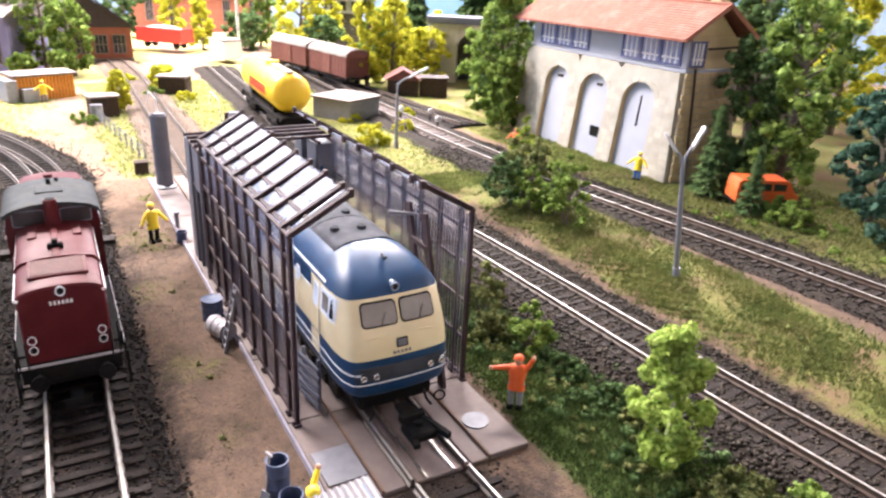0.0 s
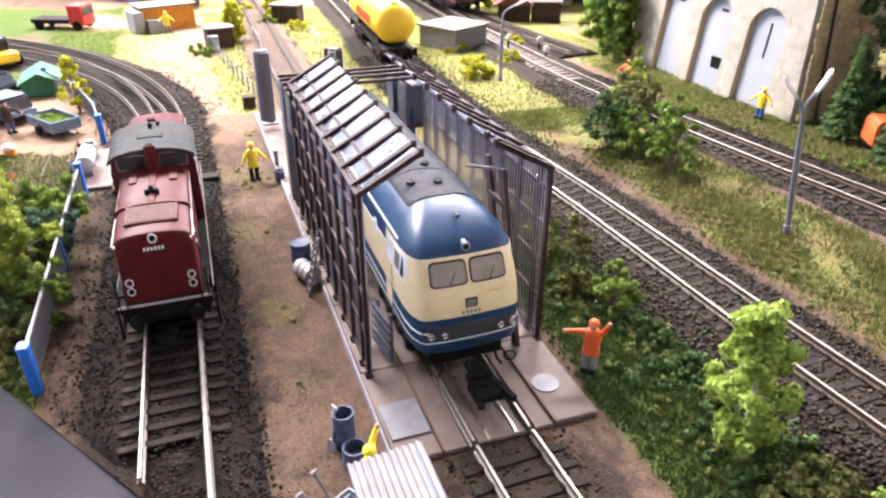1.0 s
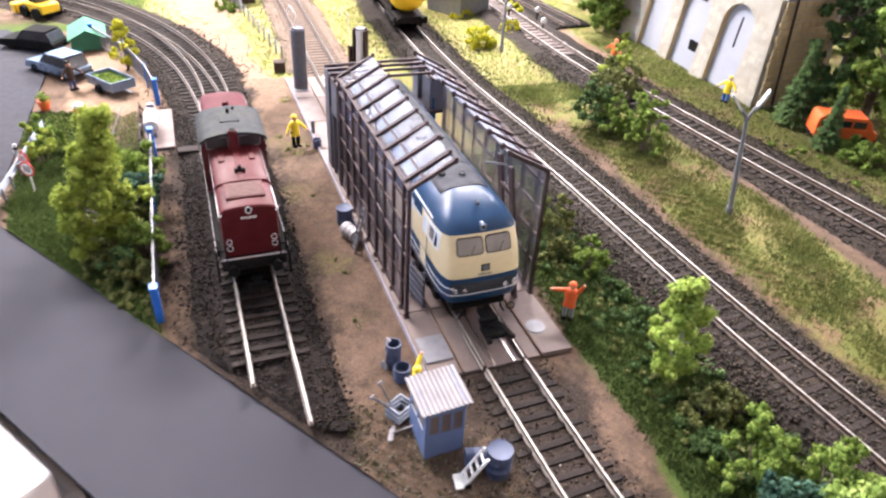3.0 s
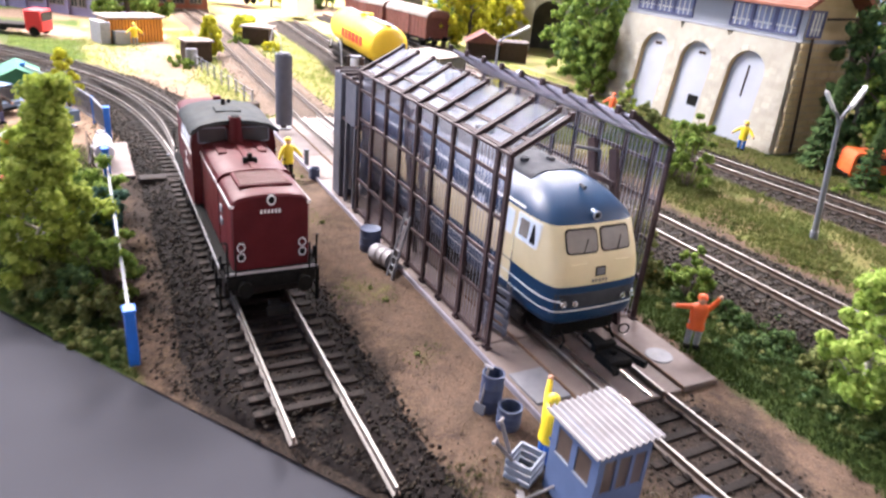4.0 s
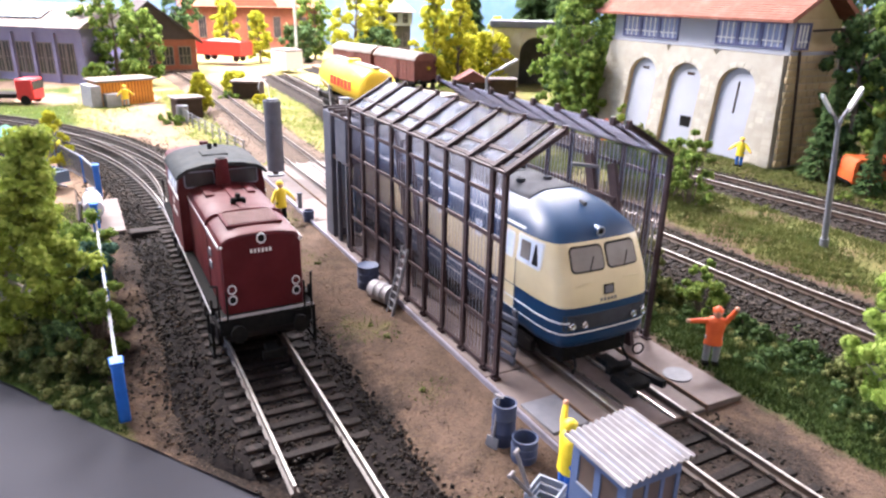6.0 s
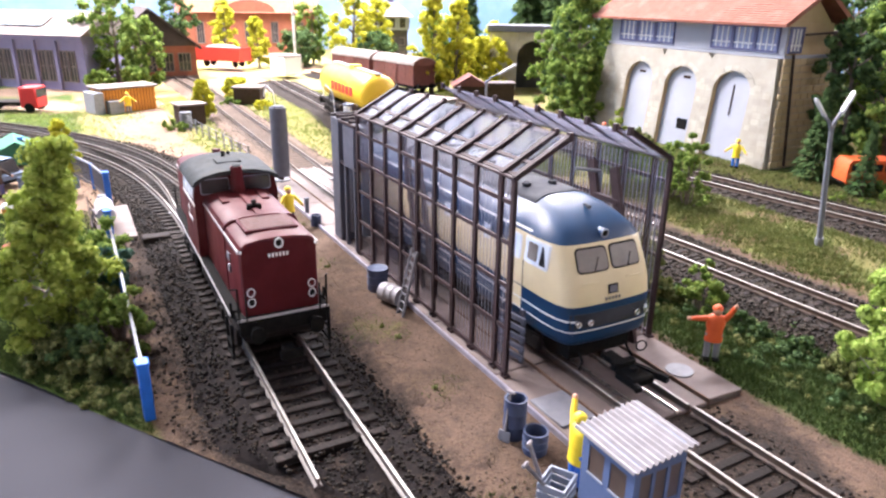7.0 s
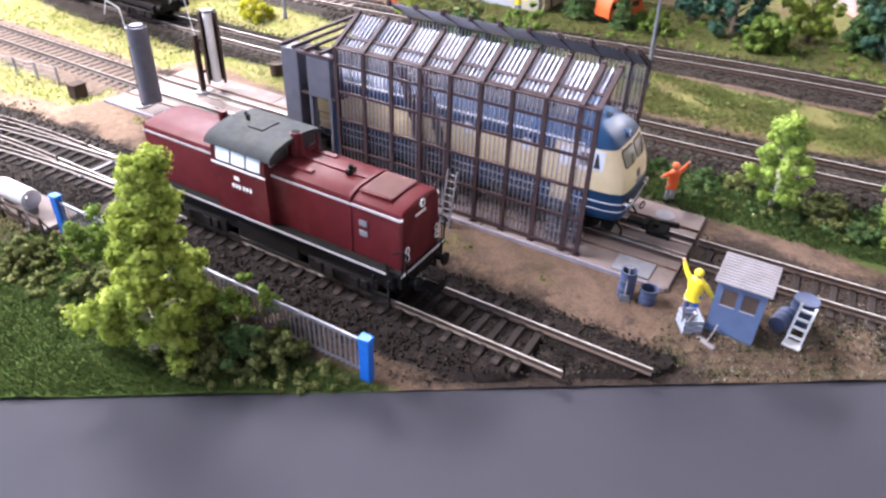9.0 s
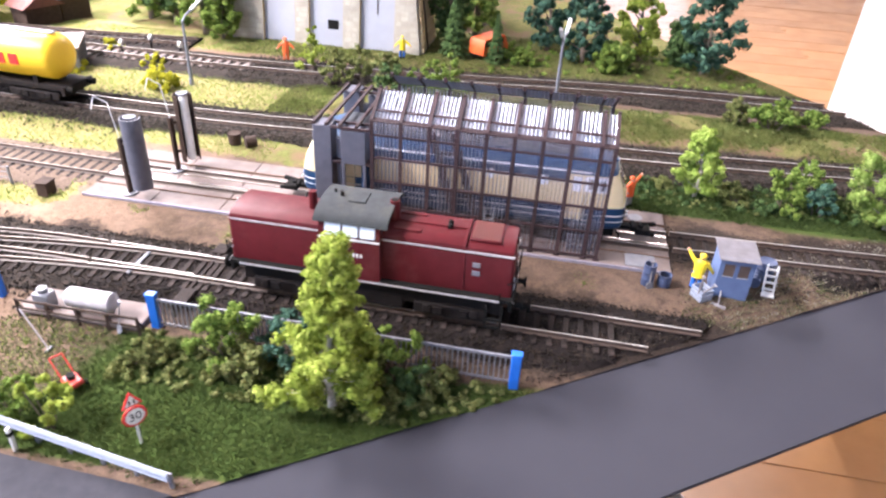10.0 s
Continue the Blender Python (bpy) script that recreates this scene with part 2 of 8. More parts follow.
_w4.operation = "ADD"
link(_t, _w3.outputs["Result"], _w4.inputs[0])
link(_t, _k.outputs["Result"], _w4.inputs[1])
_m = _t.nodes.new("ShaderNodeMixShader")
link(_t, _w4.outputs[0], _m.inputs[0])
_rf = _t.nodes.new("ShaderNodeBsdfRefraction")                     # the waves bend what is behind
_rf.inputs["IOR"].default_value, _rf.inputs["Roughness"].default_value = 1.09, 0.01
# valley tint paints the dark where steep flanks bend light away
_w5 = _t.nodes.new("ShaderNodeMapRange")
_w5.inputs["From Min"].default_value, _w5.inputs["From Max"].default_value = -0.95, -0.45
link(_t, _w2.outputs[0], _w5.inputs["Value"])
_tint = mix(_t, _w5.outputs["Result"], (0.50, 0.44, 0.47), (0.88, 0.85, 0.88))
link(_t, _tint, _tr.inputs["Color"])
link(_t, _tint, _rf.inputs["Color"])
_see = _t.nodes.new("ShaderNodeMixShader")
_see.inputs[0].default_value = 0.9
link(_t, _tr.outputs[0], _see.inputs[1])
link(_t, _rf.outputs[0], _see.inputs[2])
link(_t, _see.outputs[0], _m.inputs[1])
link(_t, _p.outputs[0], _m.inputs[2])
_g = _t.nodes.new("ShaderNodeMixShader")
link(_t, _fr.outputs[0], _g.inputs[0])
link(_t, _m.outputs[0], _g.inputs[1])
link(_t, _gl.outputs[0], _g.inputs[2])
link(_t, _g.outputs[0], _o.inputs["Surface"])
M_CLEARBACK, _t, _p, _o = nodes_of("clear_plastic_back")
_tb = _t.nodes.new("ShaderNodeBsdfTransparent")
_tb.inputs["Color"].default_value = (0.97, 0.97, 0.98, 1)
link(_t, _tb.outputs[0], _o.inputs["Surface"])
M_BLUE = material("loco_blue", (0.006, 0.040, 0.105), (0.005, 0.033, 0.088), 120, 0.42, 0, 0.03)
M_BLUE.node_tree.nodes["Principled BSDF"].inputs["Specular IOR Level"].default_value = 0.32
M_CREAM = material("loco_cream", (0.68, 0.58, 0.36), (0.62, 0.52, 0.32), 110, 0.32, 0, 0.02, (0.52, 0.43, 0.28), 0.72)
M_ROOFGREY = material("loco_roof_grey", (0.050, 0.053, 0.062), (0.038, 0.041, 0.049), 300, 0.8)
M_ROOFGREY.node_tree.nodes["Principled BSDF"].inputs["Specular IOR Level"].default_value = 0.15
M_WHITE = material("white_paint", (0.78, 0.78, 0.77), (0.70, 0.70, 0.69), 400, 0.5, bump=0.03)
M_BLACK = material("black_plastic", (0.010, 0.010, 0.010), (0.016, 0.015, 0.014), 500, 0.68, bump=0.1, spec=0.3)
M_BLACK.node_tree.nodes["Principled BSDF"].inputs["Specular IOR Level"].default_value = 0.03
# solid brown stands for what shows through and reflects in the glass
M_HUTPANE = material("brownish_hut_pane", (0.115, 0.080, 0.062), (0.085, 0.060, 0.05), 200, 0.3, bump=0.0, rough_var=0.04)
M_DARKIRON = material("weathered_running_gear", (0.011, 0.009, 0.009), (0.017, 0.013, 0.012), 400, 0.8, 0, 0.2, (0.034, 0.025, 0.021), 0.68, spec=0.15)
M_PANE = material("hazy_pane", (0.24, 0.22, 0.20), (0.19, 0.17, 0.155), 200, 0.16, bump=0.0, rough_var=0.04)
M_CABPANE = material("grey_cab_pane", (0.075, 0.072, 0.075), (0.05, 0.048, 0.05), 160, 0.12, bump=0.0, rough_var=0.04)
M_DARKPANE = material("dark_pane", (0.02, 0.022, 0.026), (0.03, 0.03, 0.034), 200, 0.06, bump=0.0, rough_var=0.03)
# pale blue reflection is painted into the pane's base colour
M_BRIGHTPANE = material("pale_reflection_pane", (0.66, 0.76, 0.90), (0.80, 0.85, 0.92), 250, 0.12, bump=0.0, rough_var=0.04)
M_CHROME = material("chrome", (0.75, 0.75, 0.74), (0.6, 0.6, 0.6), 500, 0.2, 0.9, 0.02)
M_RED = material("loco_red", (0.078, 0.009, 0.012), (0.062, 0.007, 0.009), 130, 0.5, 0, 0.05, (0.098, 0.030, 0.030), 0.66)
M_RED.node_tree.nodes["Principled BSDF"].inputs["Specular IOR Level"].default_value = 0.14
M_LINE = material("greyish_white_line", (0.42, 0.40, 0.41), (0.33, 0.31, 0.32), 300, 0.6)
M_CABROOF = material("cab_roof_grey", (0.038, 0.042, 0.044), (0.030, 0.033, 0.035), 250, 0.75, 0, 0.08, (0.062, 0.060, 0.050), 0.64, spec=0.14)
M_TOWERPANE = material("lilac_pane", (0.26, 0.29, 0.46), (0.20, 0.23, 0.38), 120, 0.12, bump=0.0, rough_var=0.04)
M_STONEWALL = material("pale_stone", (0.40, 0.375, 0.32), (0.34, 0.31, 0.255), 90, 0.9, 0, 0.4, (0.26, 0.225, 0.165), 0.66, random_tone=0.13)
M_RENDER = material("white_plaster", (0.33, 0.345, 0.40), (0.30, 0.315, 0.36), 40, 0.85, 0, 0.1, (0.30, 0.30, 0.31), 0.66)
M_YELLOWSTONE = material("ochre_stone", (0.50, 0.39, 0.23), (0.42, 0.32, 0.18), 80, 0.9, 0, 0.3)
M_TILEROOF = material("red_roof_tiles", (0.25, 0.100, 0.070), (0.205, 0.082, 0.058), 200, 0.85, 0, 0.3, (0.29, 0.15, 0.115), 0.6, random_tone=0.12, spec=0.1)
M_VIOLET = material("slate_blue_trim", (0.085, 0.09, 0.20), (0.07, 0.075, 0.17), 300, 0.6)
M_BROWNWOOD = material("dark_brown_wood", (0.055, 0.036, 0.028), (0.04, 0.028, 0.022), 300, 0.8, 0, 0.3, spec=0.15)
M_GREYWALL = material("grey_painted_board", (0.028, 0.028, 0.037), (0.0245, 0.0245, 0.033), 12, 0.85, 0, 0.05, (0.030, 0.030, 0.039), 0.7, fine=900, spec=0.25)
M_LAMP = material("lamp_grey", (0.19, 0.20, 0.24), (0.15, 0.16, 0.19), 300, 0.45)
M_LAMPHEAD = material("lamp_head_white", (0.72, 0.72, 0.73), (0.60, 0.60, 0.62), 300, 0.4)
M_ORANGE = material("orange_plastic", (0.75, 0.13, 0.025), (0.66, 0.10, 0.02), 300, 0.55)
M_YELLOW = material("yellow_plastic", (0.82, 0.62, 0.02), (0.74, 0.54, 0.015), 300, 0.5)
M_TANKYELLOW = material("tank_yellow", (0.80, 0.52, 0.02), (0.72, 0.45, 0.02), 60, 0.4, 0, 0.05)
M_GREYCLOTH = material("grey_plastic", (0.26, 0.27, 0.30), (0.20, 0.21, 0.24), 300, 0.6)
M_BLUEPOST = material("blue_painted_post", (0.012, 0.13, 0.55), (0.01, 0.11, 0.46), 300, 0.45)
M_FENCEGREY = material("fence_grey", (0.17, 0.175, 0.20), (0.13, 0.135, 0.158), 300, 0.5)
M_GUARD = material("galvanised_rail", (0.24, 0.27, 0.34), (0.20, 0.225, 0.285), 300, 0.5)
M_COLUMN = material("column_blue_grey", (0.092, 0.095, 0.125), (0.072, 0.076, 0.10), 200, 0.55)
M_BARREL = material("barrel_grey_blue", (0.045, 0.064, 0.130), (0.034, 0.048, 0.098), 250, 0.6, 0, 0.1, (0.10, 0.085, 0.075), 0.66)
M_HUTBLUE = material("hut_grey_blue", (0.098, 0.142, 0.27), (0.082, 0.122, 0.235), 150, 0.6)
M_HUTROOF = material("pale_corrugated_iron", (0.25, 0.235, 0.25), (0.20, 0.185, 0.195), 200, 0.55, 0.1, 0.05, (0.27, 0.22, 0.20), 0.68)
M_BRICKRED = material("red_brick", (0.27, 0.085, 0.045), (0.21, 0.066, 0.038), 120, 0.85, 0, 0.3)
M_VIOLETWALL = material("violet_grey_wall", (0.22, 0.20, 0.32), (0.18, 0.165, 0.27), 60, 0.8)
M_TIMBER = material("grey_timber", (0.085, 0.078, 0.074), (0.06, 0.055, 0.052), 60, 0.85, 0, 0.2, (0.13, 0.12, 0.11), 0.62, spec=0.15)
M_DARKROOF = material("dark_felt_roof", (0.05, 0.035, 0.032), (0.04, 0.03, 0.028), 150, 0.85)
M_WAGONRED = material("wagon_red_brown", (0.125, 0.036, 0.027), (0.095, 0.029, 0.022), 200, 0.6)
M_PALEROOF = material("pale_grey_roof", (0.22, 0.185, 0.17), (0.17, 0.145, 0.135), 150, 0.8, spec=0.15)
M_ORANGEWALL = material("orange_plank_wall", (0.68, 0.27, 0.035), (0.60, 0.23, 0.03), 150, 0.75)
M_TRUNK = material("bark", (0.16, 0.125, 0.095), (0.09, 0.07, 0.055), 500, 0.9, 0, 0.5)
M_BIRCH = material("pale_bark", (0.42, 0.40, 0.36), (0.25, 0.22, 0.19), 500, 0.9, 0, 0.4)
L_LIME = island_material("lime_foliage", [(0.215, 0.28, 0.04), (0.295, 0.37, 0.055), (0.38, 0.455, 0.08), (0.48, 0.54, 0.13)], translucent=0.35)
L_SPRING = island_material("spring_green_foliage", [(0.22, 0.33, 0.055), (0.31, 0.43, 0.08), (0.40, 0.51, 0.11), (0.50, 0.60, 0.17)], translucent=0.33)
L_SOFT = island_material("soft_green_foliage", [(0.16, 0.25, 0.05), (0.23, 0.33, 0.07), (0.30, 0.40, 0.10), (0.40, 0.48, 0.15)], translucent=0.3)
L_YELLOW = island_material("yellow_green_foliage", [(0.34, 0.34, 0.02), (0.5, 0.48, 0.025), (0.64, 0.6, 0.04), (0.74, 0.7, 0.08)], translucent=0.35)
L_MID = island_material("green_foliage", [(0.095, 0.16, 0.028), (0.15, 0.235, 0.042), (0.225, 0.31, 0.062), (0.31, 0.40, 0.095)], translucent=0.3)
L_DARK = island_material("dark_green_foliage", [(0.04, 0.078, 0.028), (0.064, 0.115, 0.038), (0.095, 0.16, 0.052), (0.14, 0.215, 0.075)], translucent=0.2)
L_BLUE = island_material("blue_green_foliage", [(0.025, 0.07, 0.055), (0.045, 0.105, 0.08), (0.07, 0.145, 0.1), (0.1, 0.19, 0.125)], translucent=0.2)
L_OLIVE = island_material("olive_foliage", [(0.085, 0.103, 0.03), (0.13, 0.152, 0.046), (0.19, 0.205, 0.067), (0.28, 0.28, 0.115)], translucent=0.2)
L_VERGE = island_material("verge_grass", [(0.055, 0.090, 0.022), (0.085, 0.125, 0.030), (0.12, 0.160, 0.042), (0.17, 0.195, 0.062)], translucent=0.2)
L_GRASS = island_material("static_grass", [(0.030, 0.054, 0.014), (0.042, 0.072, 0.018), (0.060, 0.092, 0.023), (0.098, 0.122, 0.036)], translucent=0.2)
# lighter grass tones for the rear, with the strong lamp light painted in
L_BRIGHT = island_material("bright_grass", [(0.19, 0.26, 0.06), (0.26, 0.35, 0.085), (0.35, 0.42, 0.12), (0.36, 0.33, 0.15)], translucent=0.2)
L_DRY = island_material("dry_grass", [(0.15, 0.125, 0.075), (0.22, 0.185, 0.115), (0.31, 0.26, 0.17), (0.10, 0.09, 0.05)], translucent=0.1)
L_STRAW = island_material("straw_grass", [(0.085, 0.105, 0.028), (0.130, 0.150, 0.043), (0.190, 0.190, 0.066), (0.110, 0.150, 0.037)], translucent=0.2)

# ---------------------------------------------------------------- ground of the layout
# the layout is a board whose near edge runs aslant of the tracks
FRONT = (12.0, -140.3)                      # a point of the near edge
ALONG = Vector((-0.561, 0.828))             # the near edge's way, towards the far left
INTO = Vector((0.828, 0.561))               # across the board


def uv_of(x, y):
    d = (x - FRONT[0], y - FRONT[1])
    return d[0] * ALONG[0] + d[1] * ALONG[1], d[0] * INTO[0] + d[1] * INTO[1]


def from_uv(u, v):
    return FRONT[0] + u * ALONG[0] + v * INTO[0], FRONT[1] + u * ALONG[1] + v * INTO[1]


def route(x, y, heading, legs, step=2.0):
    """A track's centre line: heading in degrees left of +y, legs of (length, curvature to the left)."""
    pts, h = [(x, y)], radians(heading)
    for length, k in legs:
        for _ in range(int(length / step)):
            h += k * step
            x, y = x - math.sin(h) * step, y + math.cos(h) * step
            pts.append((x, y))
    return np.array(pts)


def spline(knots, step=2.0):
    """x as a smooth function of y through the knots."""
    ys = np.arange(knots[0][1], knots[-1][1], step)
    ky, kx = np.array([k[1] for k in knots], float), np.array([k[0] for k in knots], float)
    m = np.gradient(kx, ky)
    i = np.clip(np.searchsorted(ky, ys) - 1, 0, len(ky) - 2)
    h = ky[i + 1] - ky[i]
    s = (ys - ky[i]) / h
    xs = (2 * s**3 - 3 * s**2 + 1) * kx[i] + (s**3 - 2 * s**2 + s) * h * m[i] + (3 * s**2 - 2 * s**3) * kx[i + 1] + (s**3 - s**2) * h * m[i + 1]
    return np.stack([xs, ys], 1)


R_LEFT = route(-58.5, -50, -0.5, [(228, 0), (120, 1 / 700), (420, 1 / 400)])
R_OUTER = route(-56.5, 178, -0.5, [(72, 0), (420, 1 / 430)])
R_WASH_A = spline([(32.5, -168), (29, -100), (27.4, -38)])
R_WASH_B = spline([(28, 282), (30, 375), (33, 520), (37, 699), (32, 904)])
R_MID = spline([(152, -320), (146, -175), (136, -49), (130, 89), (119, 258), (121, 394), (131, 547), (145, 785)])
R_FAR = spline([(273, -313), (274, -174), (268, -24.5), (250, 125), (236, 252), (233, 385), (236, 539), (246, 770)])
R_FAR2 = spline([(280, 364), (270, 458), (264, 565), (246, 692), (227, 870)])


def near_line(px, py, line):
    d = np.full(px.shape, 1e9)
    for k in range(0, len(line), 6):
        d = np.minimum(d, (px - line[k, 0]) ** 2 + (py - line[k, 1]) ** 2)
    return np.sqrt(d)


rng = np.random.default_rng(7)
STEP = 5.0
GU, GV = np.arange(-195, 1560 + STEP, STEP), np.arange(0, 1180 + STEP, STEP)
gu, gv = np.meshgrid(GU, GV, indexing="ij")
gx, gy = FRONT[0] + gu * ALONG[0] + gv * INTO[0], FRONT[1] + gu * ALONG[1] + gv * INTO[1]
wave = np.array([noise.noise((a * 0.012, b * 0.012, 3.1)) for a, b in zip(gx.ravel(), gy.ravel())]).reshape(gx.shape)
ripple = np.array([noise.noise((a * 0.06, b * 0.06, 9.4)) for a, b in zip(gx.ravel(), gy.ravel())]).reshape(gx.shape)


def band(v, lo, hi, soft):
    return np.clip((v - lo) / soft + 0.5, 0, 1) * np.clip((hi - v) / soft + 0.5, 0, 1)


def grass_amount(x, y, w, r):
    """How green the ground is: bare sand by the wash track, meadow between the far tracks, garden by the fence."""
    j = 10 * w + 6 * r
    g = np.zeros_like(x)
    g = np.maximum(g, band(x + j, 62, 124, 10) * (y < 150) * 0.95)            # hedge strip beside the hall
    g = np.maximum(g, band(x + j, 162, 224, 14) * 0.8 * (y < 200))
    g = np.maximum(g, band(x + j, 276, 900, 10) * 0.9)
    g = np.maximum(g, band(x + j, 68, 103, 12) * (y > 150) * 1.0)
    g = np.maximum(g, band(x + j, 138, 222, 12) * (y > 170) * 1.0)
    g = np.maximum(g, band(x + j, -900, -100, 8) * (y < 262 + j - 0.35 * (x + 150)) * 1.0)           # garden
    g = g * (1 - 0.6 * band(y + j, 192, 300, 24) * (x > -142) * (x < -80))         # worn earth round the tank
    g = np.maximum(g, np.clip((x - 40 + j) / 20, 0, 1) * (x < 110) * (y > 300) * 0.9)
    g = np.maximum(g, band(x + j, -20, 14, 10) * (y > 290) * 0.9)
    g = np.maximum(g, band(x + j, -420, -44, 14) * (y > 440) * np.clip(0.45 + 1.2 * w, 0, 0.9))
    g = np.maximum(g, np.clip((ripple_at(x, y) - 0.20) * 4, 0, 0.42) * band(x, -44, -6, 8))
    kx, ky = -171 - 0.02 * (y - 150), y                                       # bare verge outside the guard rail
    g = g * np.clip((x - kx) / 6 + 0.5 * r, 0, 1) ** (1.0 * (x < -140) * (y < 260))
    return np.clip(g, 0, 1)


def ripple_at(x, y):
    f = np.vectorize(lambda a, b: noise.noise((a * 0.03, b * 0.03, 5.0)))
    return f(x, y)


green = grass_amount(gx, gy, wave, ripple)
lush = np.clip(np.maximum((-96 - gx) / 6, np.maximum(band(gx, 54, 131, 8) * (gy < 140), 0.25 * band(gx, 278, 400, 8) * (gy < 330))), 0, 1)
track_gap = np.minimum.reduce([near_line(gx, gy, l) for l in (R_LEFT, R_OUTER, R_WASH_A, R_WASH_B, R_MID, R_FAR)])
dark = np.clip((36 + 10 * (gx < -64) * (gy < 200) - track_gap + 12 * ripple) / 26, 0, 1) * (gy < 1100)
lit_rear = np.clip((gy - 215 + 40 * wave + 14 * ripple) / 60, 0, 1) * (gx > -150) * (gx < 330)     # rear lamp light put into the sand and grass colours
gz = 0.9 * ripple + 1.6 * wave * (green > 0.3)
gz += 5.0 * band(gx, 166, 232, 30) * (gy < 180)                                # low mound under the lamp post
gz *= np.clip((track_gap - 12) / 16, 0, 1)
gz *= 1 - band(gx, -8, 68, 6) * band(gy, -46, 292, 6)
gz += 2.5 * band(gx, -34, 92, 16) * (gy < 300) * np.clip((gv - 4) / 14, 0, 1)
gz -= 0.6

M_GROUND, _t, _p, _o = nodes_of("layout_ground")
_att = _t.nodes.new("ShaderNodeVertexColor")
_att.layer_name = "cover"
_sep = _t.nodes.new("ShaderNodeSeparateColor")
link(_t, _att.outputs["Color"], _sep.inputs["Color"])
_n = noise_node(_t, 260, 6, rough=0.7)
_n2 = noise_node(_t, 60, 4)
_n3 = noise_node(_t, 1300, 3)
_sand = mix(_t, ramp(_t, _n.outputs["Fac"], 0.35, 0.66), (0.140, 0.094, 0.066), (0.080, 0.055, 0.042))
_sand = mix(_t, ramp(_t, _n3.outputs["Fac"], 0.44, 0.86), _sand, (0.060, 0.040, 0.032))
_sand = mix(_t, ramp(_t, _n2.outputs["Fac"], 0.44, 0.66), _sand, mix(_t, 1.0, _sand, (0.68, 0.70, 0.66), "MULTIPLY"))
# alpha mixes in sand painted paler for the lit rear; grass likewise below
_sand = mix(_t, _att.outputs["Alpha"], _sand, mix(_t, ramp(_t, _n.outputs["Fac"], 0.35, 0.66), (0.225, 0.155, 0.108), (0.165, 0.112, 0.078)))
_grass = mix(_t, ramp(_t, _n2.outputs["Fac"], 0.38, 0.62), (0.120, 0.130, 0.036), (0.175, 0.150, 0.058))
_grass = mix(_t, ramp(_t, _n3.outputs["Fac"], 0.45, 0.65), _grass, (0.050, 0.055, 0.016))
_dirt = noise_node(_t, 34, 5, rough=0.65)
_grass = mix(_t, ramp(_t, _dirt.outputs["Fac"], 0.50, 0.60), _grass, (0.14, 0.095, 0.055))
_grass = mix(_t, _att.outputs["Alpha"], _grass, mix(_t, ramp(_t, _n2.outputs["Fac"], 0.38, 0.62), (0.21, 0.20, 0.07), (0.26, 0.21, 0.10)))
_lush = mix(_t, ramp(_t, _n.outputs["Fac"], 0.38, 0.64), (0.036, 0.062, 0.013), (0.058, 0.082, 0.020))
_grass = mix(_t, _sep.outputs[2], _grass, _lush)
_soil = mix(_t, ramp(_t, _n3.outputs["Fac"], 0.40, 0.62), (0.020, 0.015, 0.013), (0.042, 0.031, 0.025))
_add = _t.nodes.new("ShaderNodeMath")
_add.operation = "ADD"
link(_t, _sep.outputs[0], _add.inputs[0])
_sub = _t.nodes.new("ShaderNodeMath")
_sub.operation = "MULTIPLY_ADD"
_sub.inputs[1].default_value, _sub.inputs[2].default_value = 0.9, -0.45
link(_t, _n.outputs["Fac"], _sub.inputs[0])
link(_t, _sub.outputs[0], _add.inputs[1])
_c = mix(_t, ramp(_t, _add.outputs[0], 0.35, 0.65), _sand, _grass)
_add2 = _t.nodes.new("ShaderNodeMath")
_add2.operation = "ADD"
link(_t, _sep.outputs[1], _add2.inputs[0])
link(_t, _sub.outputs[0], _add2.inputs[1])
_c = mix(_t, ramp(_t, _add2.outputs[0], 0.35, 0.65), _c, _soil)
link(_t, _c, _p.inputs["Base Color"])
_p.inputs["Specular IOR Level"].default_value = 0.1
_p.inputs["Roughness"].default_value = 0.95
_b = _t.nodes.new("ShaderNodeBump")
_b.inputs["Strength"].default_value, _b.inputs["Distance"].default_value = 0.8, 0.0006
link(_t, _n3.outputs["Fac"], _b.inputs["Height"])
link(_t, _b.outputs["Normal"], _p.inputs["Normal"])

nu, nv = gx.shape
idx = np.arange(nu * nv).reshape(nu, nv)
quads = np.stack([idx[:-1, :-1], idx[:-1, 1:], idx[1:, 1:], idx[1:, :-1]], -1).reshape(-1, 4)
ground = soup("ground", np.stack([gx, gy, gz], -1).reshape(-1, 3), quads, M_GROUND)
tagged(ground, "model railway ground of sandy earth, soil and scatter grass", "ground", kind="structure")
_layer = ground.data.color_attributes.new("cover", "FLOAT_COLOR", "POINT")
_layer.data.foreach_set("color", np.stack([green, dark, lush, lit_rear], -1).astype(np.float32).ravel())
ground.data.shade_smooth()


def ground_at(x, y):
    u, v = uv_of(x, y)
    i, j = int(np.clip(round((u + 195) / STEP), 0, nu - 1)), int(np.clip(round(v / STEP), 0, nv - 1))
    return float(gz[i, j])


# painted rim board along the near edge, and the layout's frame below
verge = Mesh()
bend = [from_uv(u, v) for u, v in ((334, -0.2), (612, -0.2), (612, 150), (540, 150), (486, 112), (430, 71), (386, 39), (369, 26.5), (345, 9))]
verge.loft([[(x, y, z) for x, y in bend] for z in (-1.6, 0.5)])
M_ROAD = material("model_road", (0.036, 0.036, 0.044), (0.030, 0.030, 0.037), 200, 0.9, 0, 0.2, (0.050, 0.048, 0.050), 0.66, spec=0.15)
tagged(part("road", verge, M_ROAD), "grey model road along the board edge", "road", kind="structure")
rim = Mesh()
